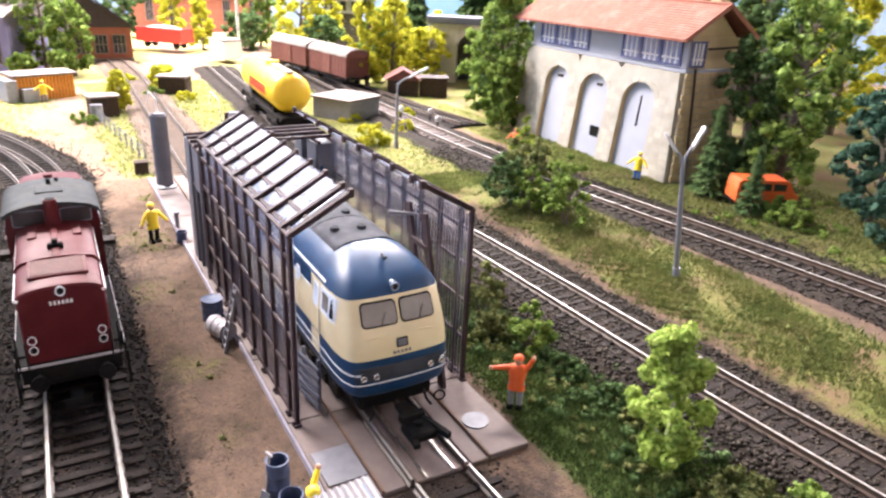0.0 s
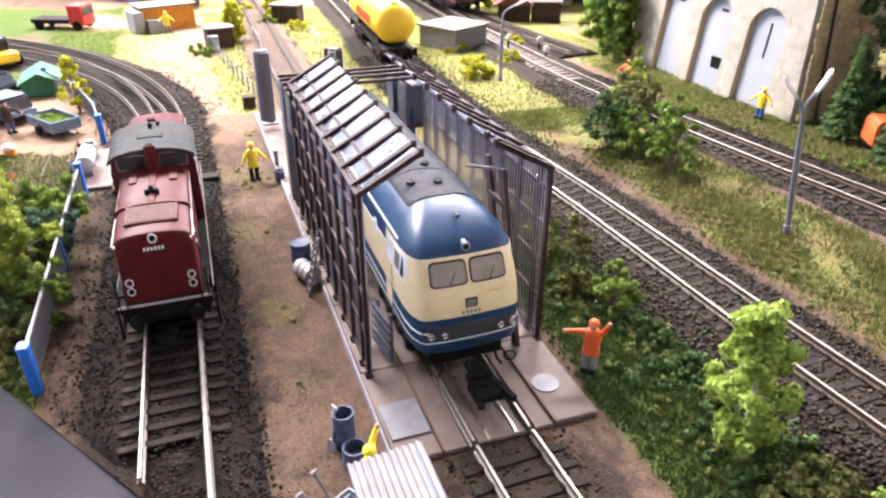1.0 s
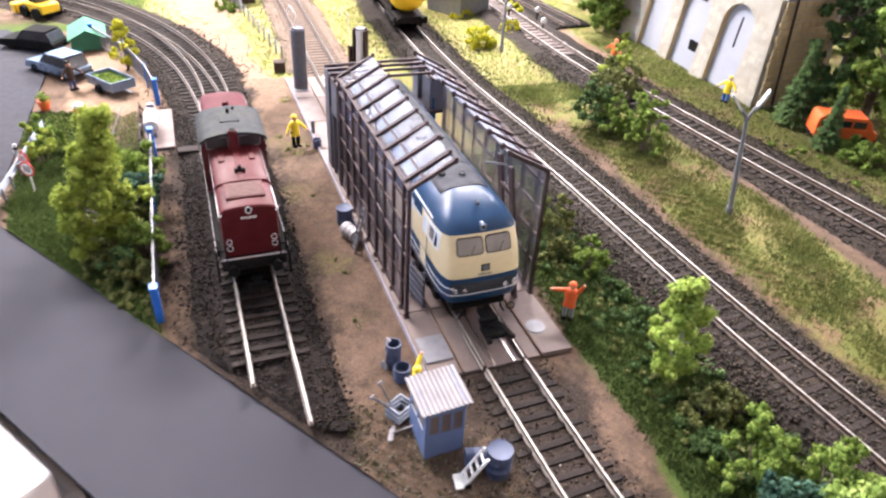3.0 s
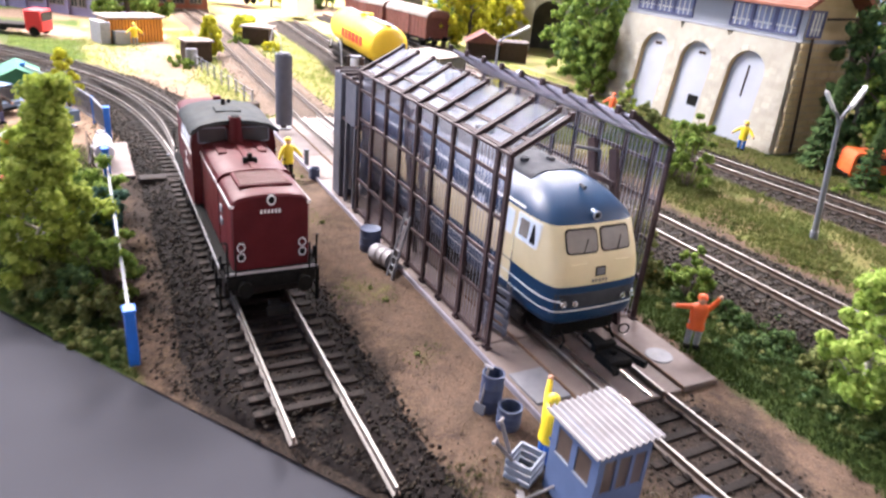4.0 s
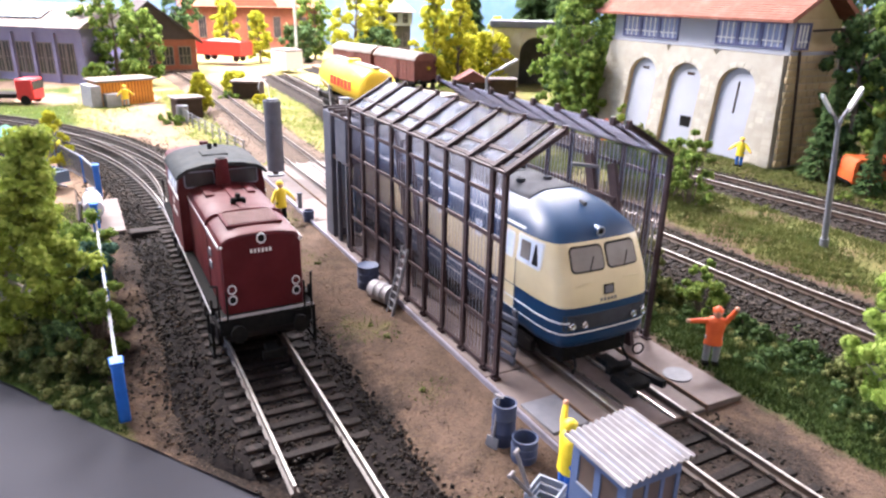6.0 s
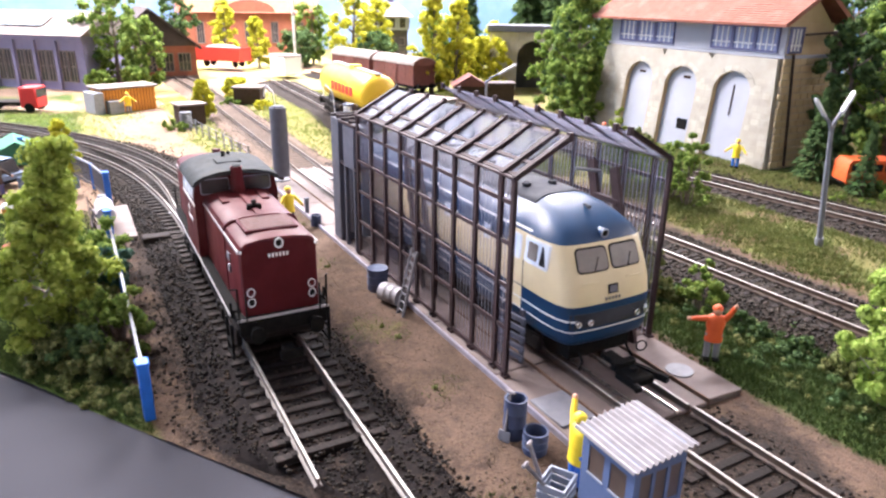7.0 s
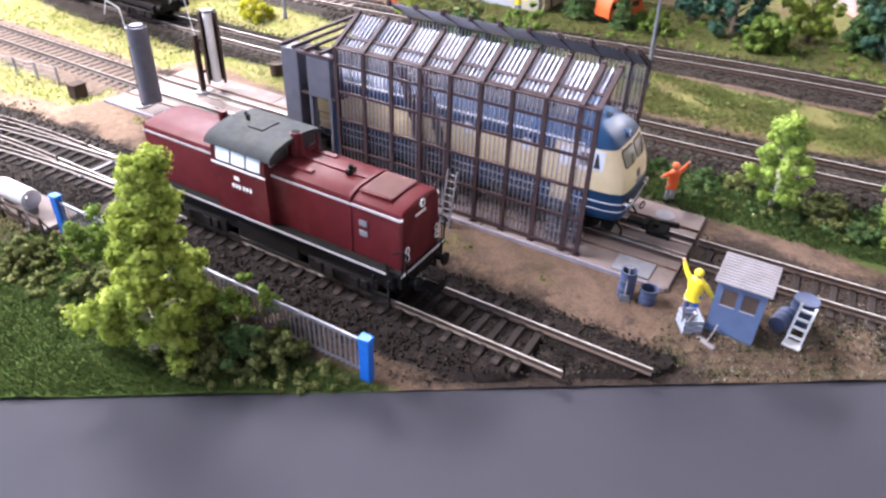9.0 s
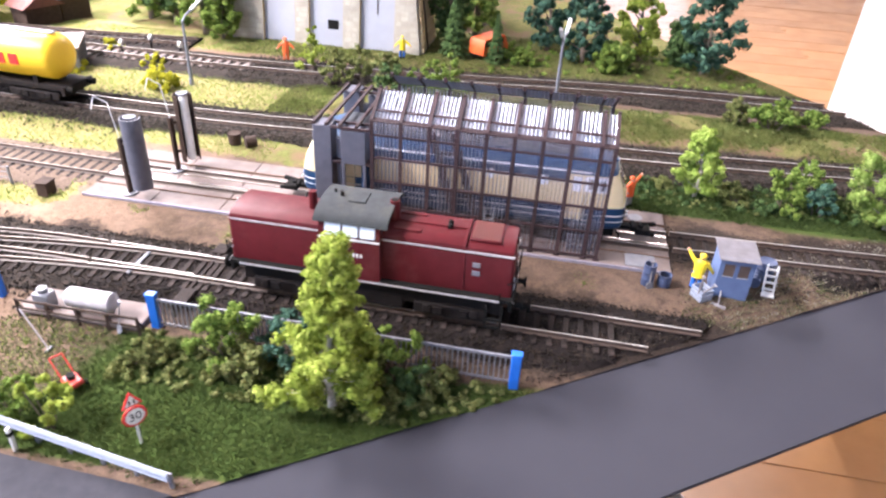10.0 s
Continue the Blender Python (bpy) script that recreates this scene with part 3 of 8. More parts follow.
for u0, u1 in ((-262, 1560),):
    a, b, c, d = from_uv(u0, -59), from_uv(u1, -59), from_uv(u1, 12), from_uv(u0, 12)
    rim.loft([[(*a, -3.8), (*b, -3.8), (*c, -3.8), (*d, -3.8)], [(*a, -2.2), (*b, -2.2), (*c, -2.2), (*d, -2.2)], [(a[0] * 0.998, a[1], -1.6), (b[0], b[1], -1.6), (*c, -1.3), (*d, -1.3)]])
tagged(part("layout_rim", rim, M_GREYWALL), "matt grey painted edge board of the layout", "board", kind="structure")
frame_box = Mesh()
a, b, c, d = from_uv(-195, 190), from_uv(1560, 190), from_uv(1560, 1180), from_uv(-195, 1180)
frame_box.loft([[(*a, -90), (*b, -90), (*c, -90), (*d, -90)], [(*a, -6), (*b, -6), (*c, -6), (*d, -6)]])
tagged(part("layout_base", frame_box, M_BROWNWOOD), "dark wooden base frame under the layout", "frame", kind="structure")

# ---------------------------------------------------------------- the room
M_FLOOR = material("laminate_floor", (0.34, 0.165, 0.058), (0.27, 0.125, 0.042), 6, 0.32, 0, 0.05, (0.40, 0.205, 0.08), 0.6, fine=200, random_tone=0.12)
M_WALL = material("white_wall", (0.80, 0.79, 0.77), (0.76, 0.75, 0.73), 3, 0.9, 0, 0.1, fine=300)
M_WARDROBE = material("white_lacquer", (0.80, 0.80, 0.81), (0.77, 0.77, 0.78), 3, 0.35, 0, 0.01, fine=100)
M_GLASS = clear_material("window_glass", (0.96, 0.97, 0.98), 0.06, 0.02)
M_SKY, _t, _p, _o = nodes_of("painted_sky")
_n = noise_node(_t, 3.2, 6, rough=0.6)
link(_t, mix(_t, ramp(_t, _n.outputs["Fac"], 0.42, 0.66), (0.10, 0.19, 0.32), (0.26, 0.31, 0.37)), _p.inputs["Base Color"])
_p.inputs["Roughness"].default_value = 0.9
FLOOR_Z = -900.0
fl = Mesh().box(-2300, -2300, FLOOR_Z - 40, 5900, 2400, FLOOR_Z - 2)
floor = tagged(part("floor", fl, M_FLOOR), "oak laminate floor of long planks", "floor", kind="structure")
ceiling = tagged(part("ceiling", Mesh().box(-2300, -2300, 1450, 5900, 2400, 1500), M_WALL), "plain white ceiling", "ceiling", kind="structure")
tagged(part("wall_north", Mesh().box(-2400, 2400, FLOOR_Z, 6100, 2500, 1450), M_WALL), "white painted wall", "wall", kind="structure")
tagged(part("wall_south", Mesh().box(-2400, -2400, FLOOR_Z, 6100, -2300, 1450), M_WALL), "white painted wall", "wall", kind="structure")
east = Mesh().box(5900, -2300, FLOOR_Z, 6000, -1000, 1450).box(5900, 2360, FLOOR_Z, 6000, 2400, 1450).box(5900, -1000, FLOOR_Z, 6000, 2360, FLOOR_Z + 60).box(5900, -1000, 1250, 6000, 2360, 1450)
tagged(part("wall_east", east, M_WALL), "white painted wall with a wide balcony window", "wall", kind="structure")
# wide balcony window with bright daylight outside
M_DAY, _t, _p, _o = nodes_of("daylight_outside")
_p.inputs["Base Color"].default_value = (0.8, 0.85, 0.9, 1)
_p.inputs["Emission Color"].default_value, _p.inputs["Emission Strength"].default_value = (0.86, 0.93, 1.0, 1), 2.4
window_1 = thing("window_1", "wide white balcony window full of bright daylight", "window", kind="structure")
for k in range(4):
    y0 = -1000 + k * 840
    fr = Mesh().box(5930, y0, FLOOR_Z + 60, 5970, y0 + 50, 1250, 3).box(5930, y0 + 790, FLOOR_Z + 60, 5970, y0 + 840, 1250, 3).box(5930, y0 + 50, FLOOR_Z + 60, 5970, y0 + 790, FLOOR_Z + 110, 3).box(5930, y0 + 50, 1200, 5970, y0 + 790, 1250, 3)
    part("window_frame", fr, M_WARDROBE, window_1)
    part("pane", Mesh().box(5948, y0 + 50, FLOOR_Z + 110, 5952, y0 + 790, 1200), M_GLASS, window_1).visible_shadow = False
tagged(part("backdrop", Mesh().box(6300, -1800, FLOOR_Z - 200, 6305, 3200, 1600), M_DAY), "bright daylight outside the balcony window", "backdrop", kind="structure")
w = Mesh()
w.box(-2400, -2300, FLOOR_Z, -2300, 200, 1450).box(-2400, 1300, FLOOR_Z, -2300, 2400, 1450)
w.box(-2400, 200, FLOOR_Z, -2300, 1300, 0).box(-2400, 200, 1150, -2300, 1300, 1450)
tagged(part("wall_west", w, M_WALL), "white painted wall with a window opening", "wall", kind="structure")
# painted sky sheet behind the far scenery
sky = Mesh()
arc = [(-60 + 1560 * math.sin(radians(b)), -140 + 1560 * math.cos(radians(b))) for b in np.arange(-36, 67.5, 2.5)]
sky.loft([[(x, y, -100) for x, y in arc] + [(x * 1.01, y * 1.01, -100) for x, y in arc[::-1]], [(x, y, 620) for x, y in arc] + [(x * 1.01, y * 1.01, 620) for x, y in arc[::-1]]])
tagged(part("backdrop", sky, M_SKY), "painted pale blue sky with white clouds", "backdrop", kind="structure")
# white cupboard side by the layout's right end
cup = thing("wardrobe", "white lacquered cupboard beside the layout", "cupboard")
part("body", Mesh().box(1000, -1500, FLOOR_Z, 1500, -640, 900, 4), M_WARDROBE, cup)
part("door", Mesh().box(984, -1496, FLOOR_Z + 60, 998, -1074, 890, 3), M_WARDROBE, cup)
part("door", Mesh().box(984, -1066, FLOOR_Z + 60, 998, -644, 890, 3), M_WARDROBE, cup)
side = thing("sideboard", "low white sideboard in front of the layout", "cabinet", *from_uv(560, -252), 0, 34.1)
part("body", Mesh().box(-195, -385, FLOOR_Z, 200, 400, -28, 4), M_WARDROBE, side)
part("top", Mesh().box(-200, -390, -26, 191, 408, -4, 1.5), M_WARDROBE, side)
part("rear_body", Mesh().box(203, -455, FLOOR_Z, 436, 400, -92, 3), M_WARDROBE, side)

# ---------------------------------------------------------------- tracks
RAIL_TOP, GAUGE = 5.0, 16.9


def normals_of(line):
    d = np.gradient(line, axis=0)
    d /= np.linalg.norm(d, axis=1)[:, None]
    return np.stack([d[:, 1], -d[:, 0]], 1)


def rail_mesh(line, off, top=RAIL_TOP, foot=2.4):
    n = normals_of(line)
    rings = []
    prof = [(-1.0, foot), (1.0, foot), (1.0, foot + 0.35), (0.3, foot + 0.7), (0.3, top - 0.75), (0.42, top - 0.55), (0.42, top - 0.12), (0.3, top), (-0.3, top), (-0.42, top - 0.12), (-0.42, top - 0.55), (-0.3, top - 0.75), (-0.3, foot + 0.7), (-1.0, foot + 0.35)]
    for p, m in zip(line[::2], n[::2]):
        uu, vv = uv_of(p[0] + m[0] * off, p[1] + m[1] * off)
        if vv < 0.6 or uu < -192:
            continue
        rings.append([(p[0] + m[0] * (off + a), p[1] + m[1] * (off + a), z) for a, z in prof])
    return Mesh().loft(rings)


def rail_material(name, worn_a, worn_b):
    """Worn running surface, rusty web."""
    m, t, p, out = nodes_of(name)
    g = t.nodes.new("ShaderNodeNewGeometry")
    sep = t.nodes.new("ShaderNodeSeparateXYZ")
    link(t, g.outputs["Normal"], sep.inputs[0])
    tc = t.nodes.new("ShaderNodeTexCoord")
    sz = t.nodes.new("ShaderNodeSeparateXYZ")
    link(t, tc.outputs["Object"], sz.inputs[0])
    high = t.nodes.new("ShaderNodeMapRange")                   # only the head is worn bright
    high.inputs["From Min"].default_value, high.inputs["From Max"].default_value = 0.0037, 0.0041
    link(t, sz.outputs["Z"], high.inputs["Value"])
    head = t.nodes.new("ShaderNodeMath")
    head.operation = "MULTIPLY"
    worn = t.nodes.new("ShaderNodeMath")
    worn.operation = "MULTIPLY_ADD"
    worn.inputs[1].default_value, worn.inputs[2].default_value = 0.54, 0.46
    link(t, sep.outputs["Z"], worn.inputs[0])
    link(t, worn.outputs[0], head.inputs[0])
    link(t, high.outputs["Result"], head.inputs[1])
    up = ramp(t, head.outputs[0], 0.35, 0.75)
    n = noise_node(t, 500, 4)
    steel = mix(t, ramp(t, n.outputs["Fac"], 0.4, 0.7), worn_a, worn_b)
    link(t, mix(t, up, (0.075, 0.050, 0.038), steel), p.inputs["Base Color"])
    k = t.nodes.new("ShaderNodeMath")
    k.operation = "MULTIPLY"
    k.inputs[1].default_value = 0.35
    link(t, up, k.inputs[0])
    link(t, k.outputs[0], p.inputs["Metallic"])
    p.inputs["Roughness"].default_value = 0.48
    return m


M_RAILS = rail_material("rail", (0.36, 0.34, 0.315), (0.22, 0.195, 0.17))
M_RUSTRAILS = rail_material("rusty_rail", (0.15, 0.125, 0.105), (0.09, 0.07, 0.055))
SLEEPER = {}


def sleeper_data(length):
    if length not in SLEEPER:
        mb = Mesh().box(-length / 2, -1.3, 0.5, length / 2, 1.3, 2.5, 0.25)
        for s in (-1, 1):
            mb.box(s * 8.75 - 2.0, -1.0, 2.5, s * 8.75 + 2.0, 1.0, 2.9)
        SLEEPER[length] = data_of("sleeper", mb)
        SLEEPER[length].materials.append(M_SLEEPER)
    return SLEEPER[length]


def put_sleepers(track, line, pitch, length, start=0.0, stop=1e9, limit=280):
    seg = np.r_[0, np.cumsum(np.linalg.norm(np.diff(line, axis=0), axis=1))]
    n = normals_of(line)
    s, count = start + pitch / 2, 0
    while s < min(seg[-1], stop) and count < limit:
        x, y = np.interp(s, seg, line[:, 0]), np.interp(s, seg, line[:, 1])
        a = math.degrees(math.atan2(np.interp(s, seg, n[:, 1]), np.interp(s, seg, n[:, 0])))
        if uv_of(x, y)[1] < 13 or uv_of(x, y)[0] < -186:
            s += pitch
            continue
        ob = part("sleeper", sleeper_data(length), M_SLEEPER, track)
        ob.matrix_basis = pose(x * MM, y * MM, 0, 0, 0, a + random.uniform(-1.2, 1.2))
        s += pitch
        count += 1


def bed(track, line, half, top=1.7, matter=M_BALLAST):
    n = normals_of(line)
    rings = []
    for k in range(0, len(line), 4):
        p, m = line[k], n[k]
        w1, w2 = 2.5 * noise.noise((p[1] * 0.05, p[0] * 0.05, 1)), 2.5 * noise.noise((p[1] * 0.05, p[0] * 0.05, 7))
        prof = [(-half - 9 - w1, -1.2), (-half - w1, top - 0.7), (-half + 4, top), (half - 4, top), (half + w2, top - 0.7), (half + 9 + w2, -1.2)]
        ring = []
        for a, z in prof:
            x, y = p[0] + m[0] * a, p[1] + m[1] * a
            u, v = uv_of(x, y)
            if v < 2.0:
                x, y = from_uv(u, 2.0)
                z = min(z, -0.8)
            if u < -193:
                x, y = from_uv(-193, max(v, 2.0))
                z = min(z, -0.8)
            ring.append((x, y, z))
        rings.append(ring)
    return part("ballast_bed", Mesh().loft(rings), matter, track)


OCT = np.array([(1, 0, 0), (-1, 0, 0), (0, 1, 0), (0, -1, 0), (0, 0, 1), (0, 0, -1)], float)
OCT_F = np.array([(0, 2, 4), (2, 1, 4), (1, 3, 4), (3, 0, 4), (2, 0, 5), (1, 2, 5), (3, 1, 5), (0, 3, 5)])


def stones(name, centres, sizes, material_, parent=None, label="", flat=0.7):
    n = len(centres)
    v = OCT[None] * (1 + rng.uniform(-0.35, 0.35, (n, 6, 1)))
    ang = rng.uniform(0, 6.28, n)
    c, s = np.cos(ang)[:, None], np.sin(ang)[:, None]
    x, y, z = v[..., 0] * c - v[..., 1] * s, v[..., 0] * s + v[..., 1] * c, v[..., 2] * flat
    tilt = rng.uniform(-0.7, 0.7, (n, 1))
    y, z = y * np.cos(tilt) - z * np.sin(tilt), y * np.sin(tilt) + z * np.cos(tilt)
    v = np.stack([x, y, z], -1) * sizes[:, None, None] + centres[:, None, :]
    f = OCT_F[None] + 6 * np.arange(n)[:, None, None]
    return soup(name, v.reshape(-1, 3), f.reshape(-1, 3), material_, parent, label)


def ballast(track, line, half, density, y_max=420, keep=None, matter=M_STONES, top=1.7, big=1.0):
    n = normals_of(line)
    sel = np.where(line[:, 1] < y_max)[0]
    count = int(len(sel) * 2.0 * (half * 2 + 12) * density)
    k = rng.choice(sel, count)
    off = rng.uniform(-half - 7, half + 7, count)
    stray = rng.uniform(0, 1, count) < 0.12
    off = np.where(stray, np.sign(off) * (half + 5 + np.abs(rng.normal(scale=7, size=count))), off)
    c = line[k] + n[k] * off[:, None] + rng.uniform(-1, 1, (count, 2))
    zz = np.maximum(0.0, np.where(np.abs(off) < half, top - 0.1, top - 0.1 - (np.abs(off) - half) * 0.3)) + rng.uniform(-0.2, 0.5, count)
    ok = (np.abs(np.abs(off) - 8.75) > 1.7)
    if keep is not None:
        ok &= keep(c[:, 0], c[:, 1])
    c3 = np.column_stack([c, zz])[ok]
    return tagged(stones("ballast_stones", c3, rng.uniform(0.32, 0.78, len(c3)) * big, matter, track), kind="stuff")


def track_thing(label, line, pitch=6.6, length=30, sleepers=True, stop=1e9, limit=280, rusty=None, half=20, top=1.7, beds=((0, None, M_BALLAST),)):
    tr = thing("railway_track", label, "railway track", group="model railway tracks", kind="structure")
    for k0, k1, matter in beds:
        bed(tr, line[k0:k1], half, top, matter)
    rusty = len(line) if rusty is None else rusty          # past this point of the line the rails are rusty
    for off in (-GAUGE / 2, GAUGE / 2):
        if rusty > 3:
            part("rail", rail_mesh(line[:rusty + 1], off), M_RAILS, tr)
        if rusty < len(line):
            part("rail", rail_mesh(line[rusty:], off), M_RUSTRAILS, tr, "rusty rail")
    if sleepers:
        put_sleepers(tr, line, pitch, length, stop=stop, limit=limit)
    return tr


inside = lambda x, y: (((x - FRONT[0]) * INTO[0] + (y - FRONT[1]) * INTO[1]) > 3) & (((x - FRONT[0]) * ALONG[0] + (y - FRONT[1]) * ALONG[1]) > -192)
# rear curve and outer road: brighter light is put into the bed colour
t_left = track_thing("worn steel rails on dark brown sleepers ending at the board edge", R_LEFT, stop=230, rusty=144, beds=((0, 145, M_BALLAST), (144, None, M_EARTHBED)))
put_sleepers(t_left, R_LEFT, 6.6, 30, start=338, limit=60)
ballast(t_left, R_LEFT, 20, 0.62, 430, inside)
# turnout: outer road, point blades, throw bar
for off in (-GAUGE / 2 + 1.4, GAUGE / 2 + 0.6):
    part("rail", rail_mesh(R_OUTER[4:32], off), M_RAILS, t_left)
    part("rail", rail_mesh(R_OUTER[31:], off), M_RUSTRAILS, t_left, "rusty rail")
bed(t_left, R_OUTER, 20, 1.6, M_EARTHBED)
put_sleepers(t_left, R_OUTER, 6.6, 30, start=112, limit=55)
for k in range(17):
    s = k * 6.6
    x = np.interp(178 + s + 3, R_LEFT[:, 1], R_LEFT[:, 0])
    x2 = np.interp(178 + s + 3, R_OUTER[:, 1], R_OUTER[:, 0])
    wide = Mesh().box(-16 - (x2 - x) / 2, -1.3, 0.5, 16 + (x2 - x) / 2, 1.3, 2.5, 0.25)
    ob = part("sleeper", wide, M_SLEEPER, t_left)
    ob.matrix_basis = pose((x + x2) / 2 * MM, (181 + s) * MM, 0, 0, 0, 0.06 * s)
part("point_bar", Mesh().box(-68, 216, 2.6, -44, 218, 3.4, 0.2), M_GREYPLATE, t_left)
part("point_lever", Mesh().box(-84, 180, 0.4, -72, 187, 3.2, 0.4).box(-42, 181, 0.4, -33, 188, 3.4, 0.4).box(-84, 183, 2.4, -33, 184.5, 3.0), M_SLEEPER, t_left)
ballast(t_left, R_OUTER, 20, 0.36, 430, inside)
t_wash = track_thing("rails on dark sleepers leading to the wash slab", R_WASH_A, limit=40)
ballast(t_wash, R_WASH_A, 18, 0.6, 0, inside)
t_back = track_thing("rusty rails leading away behind the wash slab", R_WASH_B, limit=95, rusty=0, half=18, top=2.35, beds=((0, None, M_LITBED),))
ballast(t_back, R_WASH_B, 17, 0.14, 600)
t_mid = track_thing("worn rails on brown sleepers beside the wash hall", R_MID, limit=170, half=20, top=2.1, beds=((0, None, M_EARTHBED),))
ballast(t_mid, R_MID, 20, 0.7, 420, inside, M_BROWNSTONES, 2.05, 1.35)
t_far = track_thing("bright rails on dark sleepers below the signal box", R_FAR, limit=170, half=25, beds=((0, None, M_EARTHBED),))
ballast(t_far, R_FAR, 25, 0.36, 300, inside, M_BROWNSTONES, 1.8, 1.3)
track_thing("rusty siding rails among the far scenery", R_FAR2, limit=60, rusty=0)
# rail in the slab
SLAB_LINE = spline([(27.4, -38), (28, 120), (28, 284)])

# ---------------------------------------------------------------- wash slab
M_KERB = material("kerb_lilac_grey", (0.24, 0.22, 0.27), (0.19, 0.175, 0.21), 250, 0.7)
slab = thing("wash_slab", "pale weathered concrete wash slab with rail grooves", "slab", kind="structure")
for x0, x1, y0, y1, z1 in ((-3, 10.2, -38, 284, 3.3), (44.4, 58, -38, 284, 3.6), (10.7, 17.6, -38, 284, 3.0), (37.8, 43.9, -38, 284, 3.0), (20.4, 35.3, -38, 284, 2.9)):
    m = Mesh()
    n = max(1, int((y1 - y0) / 40))
    for k in range(n):
        a, b = y0 + (y1 - y0) * k / n, y0 + (y1 - y0) * (k + 1) / n
        m.box(x0, a, -1, x1, b - 0.25, z1, 0.35)
    part("slab_plate", m, M_CONCRETE, slab)
for off, x in ((-GAUGE / 2, 0), (GAUGE / 2, 0)):
    part("rail", rail_mesh(SLAB_LINE, off, 4.6, 2.0), M_RAILS, slab)
for x in (23.3, 31.7):
    part("guard_rail", Mesh().box(x, -37.9, 2.7, x + 0.7, 284, 3.5), M_RAIL, slab)
part("pit_bed", Mesh().box(-2.6, -37.5, -1.4, 57.6, 283.6, 1.2), M_RAILSIDE, slab)
for x in (10.2, 43.9):
    part("groove_edge", Mesh().box(x, -37.9, 2, x + 0.5, 283, 3.9), M_RAILSIDE, slab)
part("kerb", Mesh().box(-4.2, -37, -1, -3.1, 284, 3.6, 0.3), M_KERB, slab)
part("cover_plate", Mesh().box(-2, -30, 3.3, 9.5, -15, 4.0, 0.2), M_GREYPLATE, slab, "grey steel cover plate")
part("manhole_cover", Mesh().cyl((49, -22, 3.5), (49, -22, 3.95), 4.2, 24), M_GREYPLATE, slab, "round grey manhole cover")

# ---------------------------------------------------------------- wash hall
hall = thing("wash_hall", "locomotive wash hall of brown girders and clear corrugated sheets", "wash hall")
POSTS = [0.0, 6.5, 20.0, 33.5, 47.0, 60.5, 74.5, 88.5, 102.5, 117.0]
EAVE, TIP_X, TIP_Z, WIDE = 64.0, 17.0, 74.0, 56.4
GIRTS = (5.0, 19.0, 32.5, 45.5, 57.5)


def mirrored(side, x):
    return x if side == 0 else WIDE - x


def h_post(side, y, z0, z1):
    m = Mesh()
    for a, b, w in ((-1.35, -1.0, 0.85), (-1.0, -0.55, 0.3), (-0.55, -0.2, 0.85)):
        x0, x1 = sorted((mirrored(side, a), mirrored(side, b)))
        m.box(x0, y - w, z0, x1, y + w, z1, 0.06)
    x0, x1 = sorted((mirrored(side, -2.0), mirrored(side, 0.3)))
    m.box(x0, y - 1.5, z0 - 0.2, x1, y + 1.5, z0 + 0.7, 0.15)
    m.cyl((mirrored(side, -1.75), y, z0), (mirrored(side, -1.75), y, z0 + 1.5), 0.45, 6)
    return m


def corrugated(a0, a1, make, period=1.95, amp=0.34, thick=0.22):
    """A wavy sheet: make(s, h, d) gives the point at s along, at h = 0 or 1 across, d out."""
    n = max(8, int((a1 - a0) / period * 10))
    rows = []
    for h in (0, 1):
        outer, inner = [], []
        for i in range(n + 1):
            s = a0 + (a1 - a0) * i / n
            d = amp * math.sin(2 * math.pi * s / period)
            outer.append(make(s, h, d + thick / 2))
            inner.append(make(s, h, -amp - thick / 2))
        rows.append(outer + inner[::-1])
    me = data_of("sheet", Mesh().loft(rows))
    me.materials.append(M_CLEAR)
    me.materials.append(M_CLEARBACK)
    me.polygons.foreach_set("material_index", [0 if i < n else 1 for i in range(len(me.polygons))])
    return me


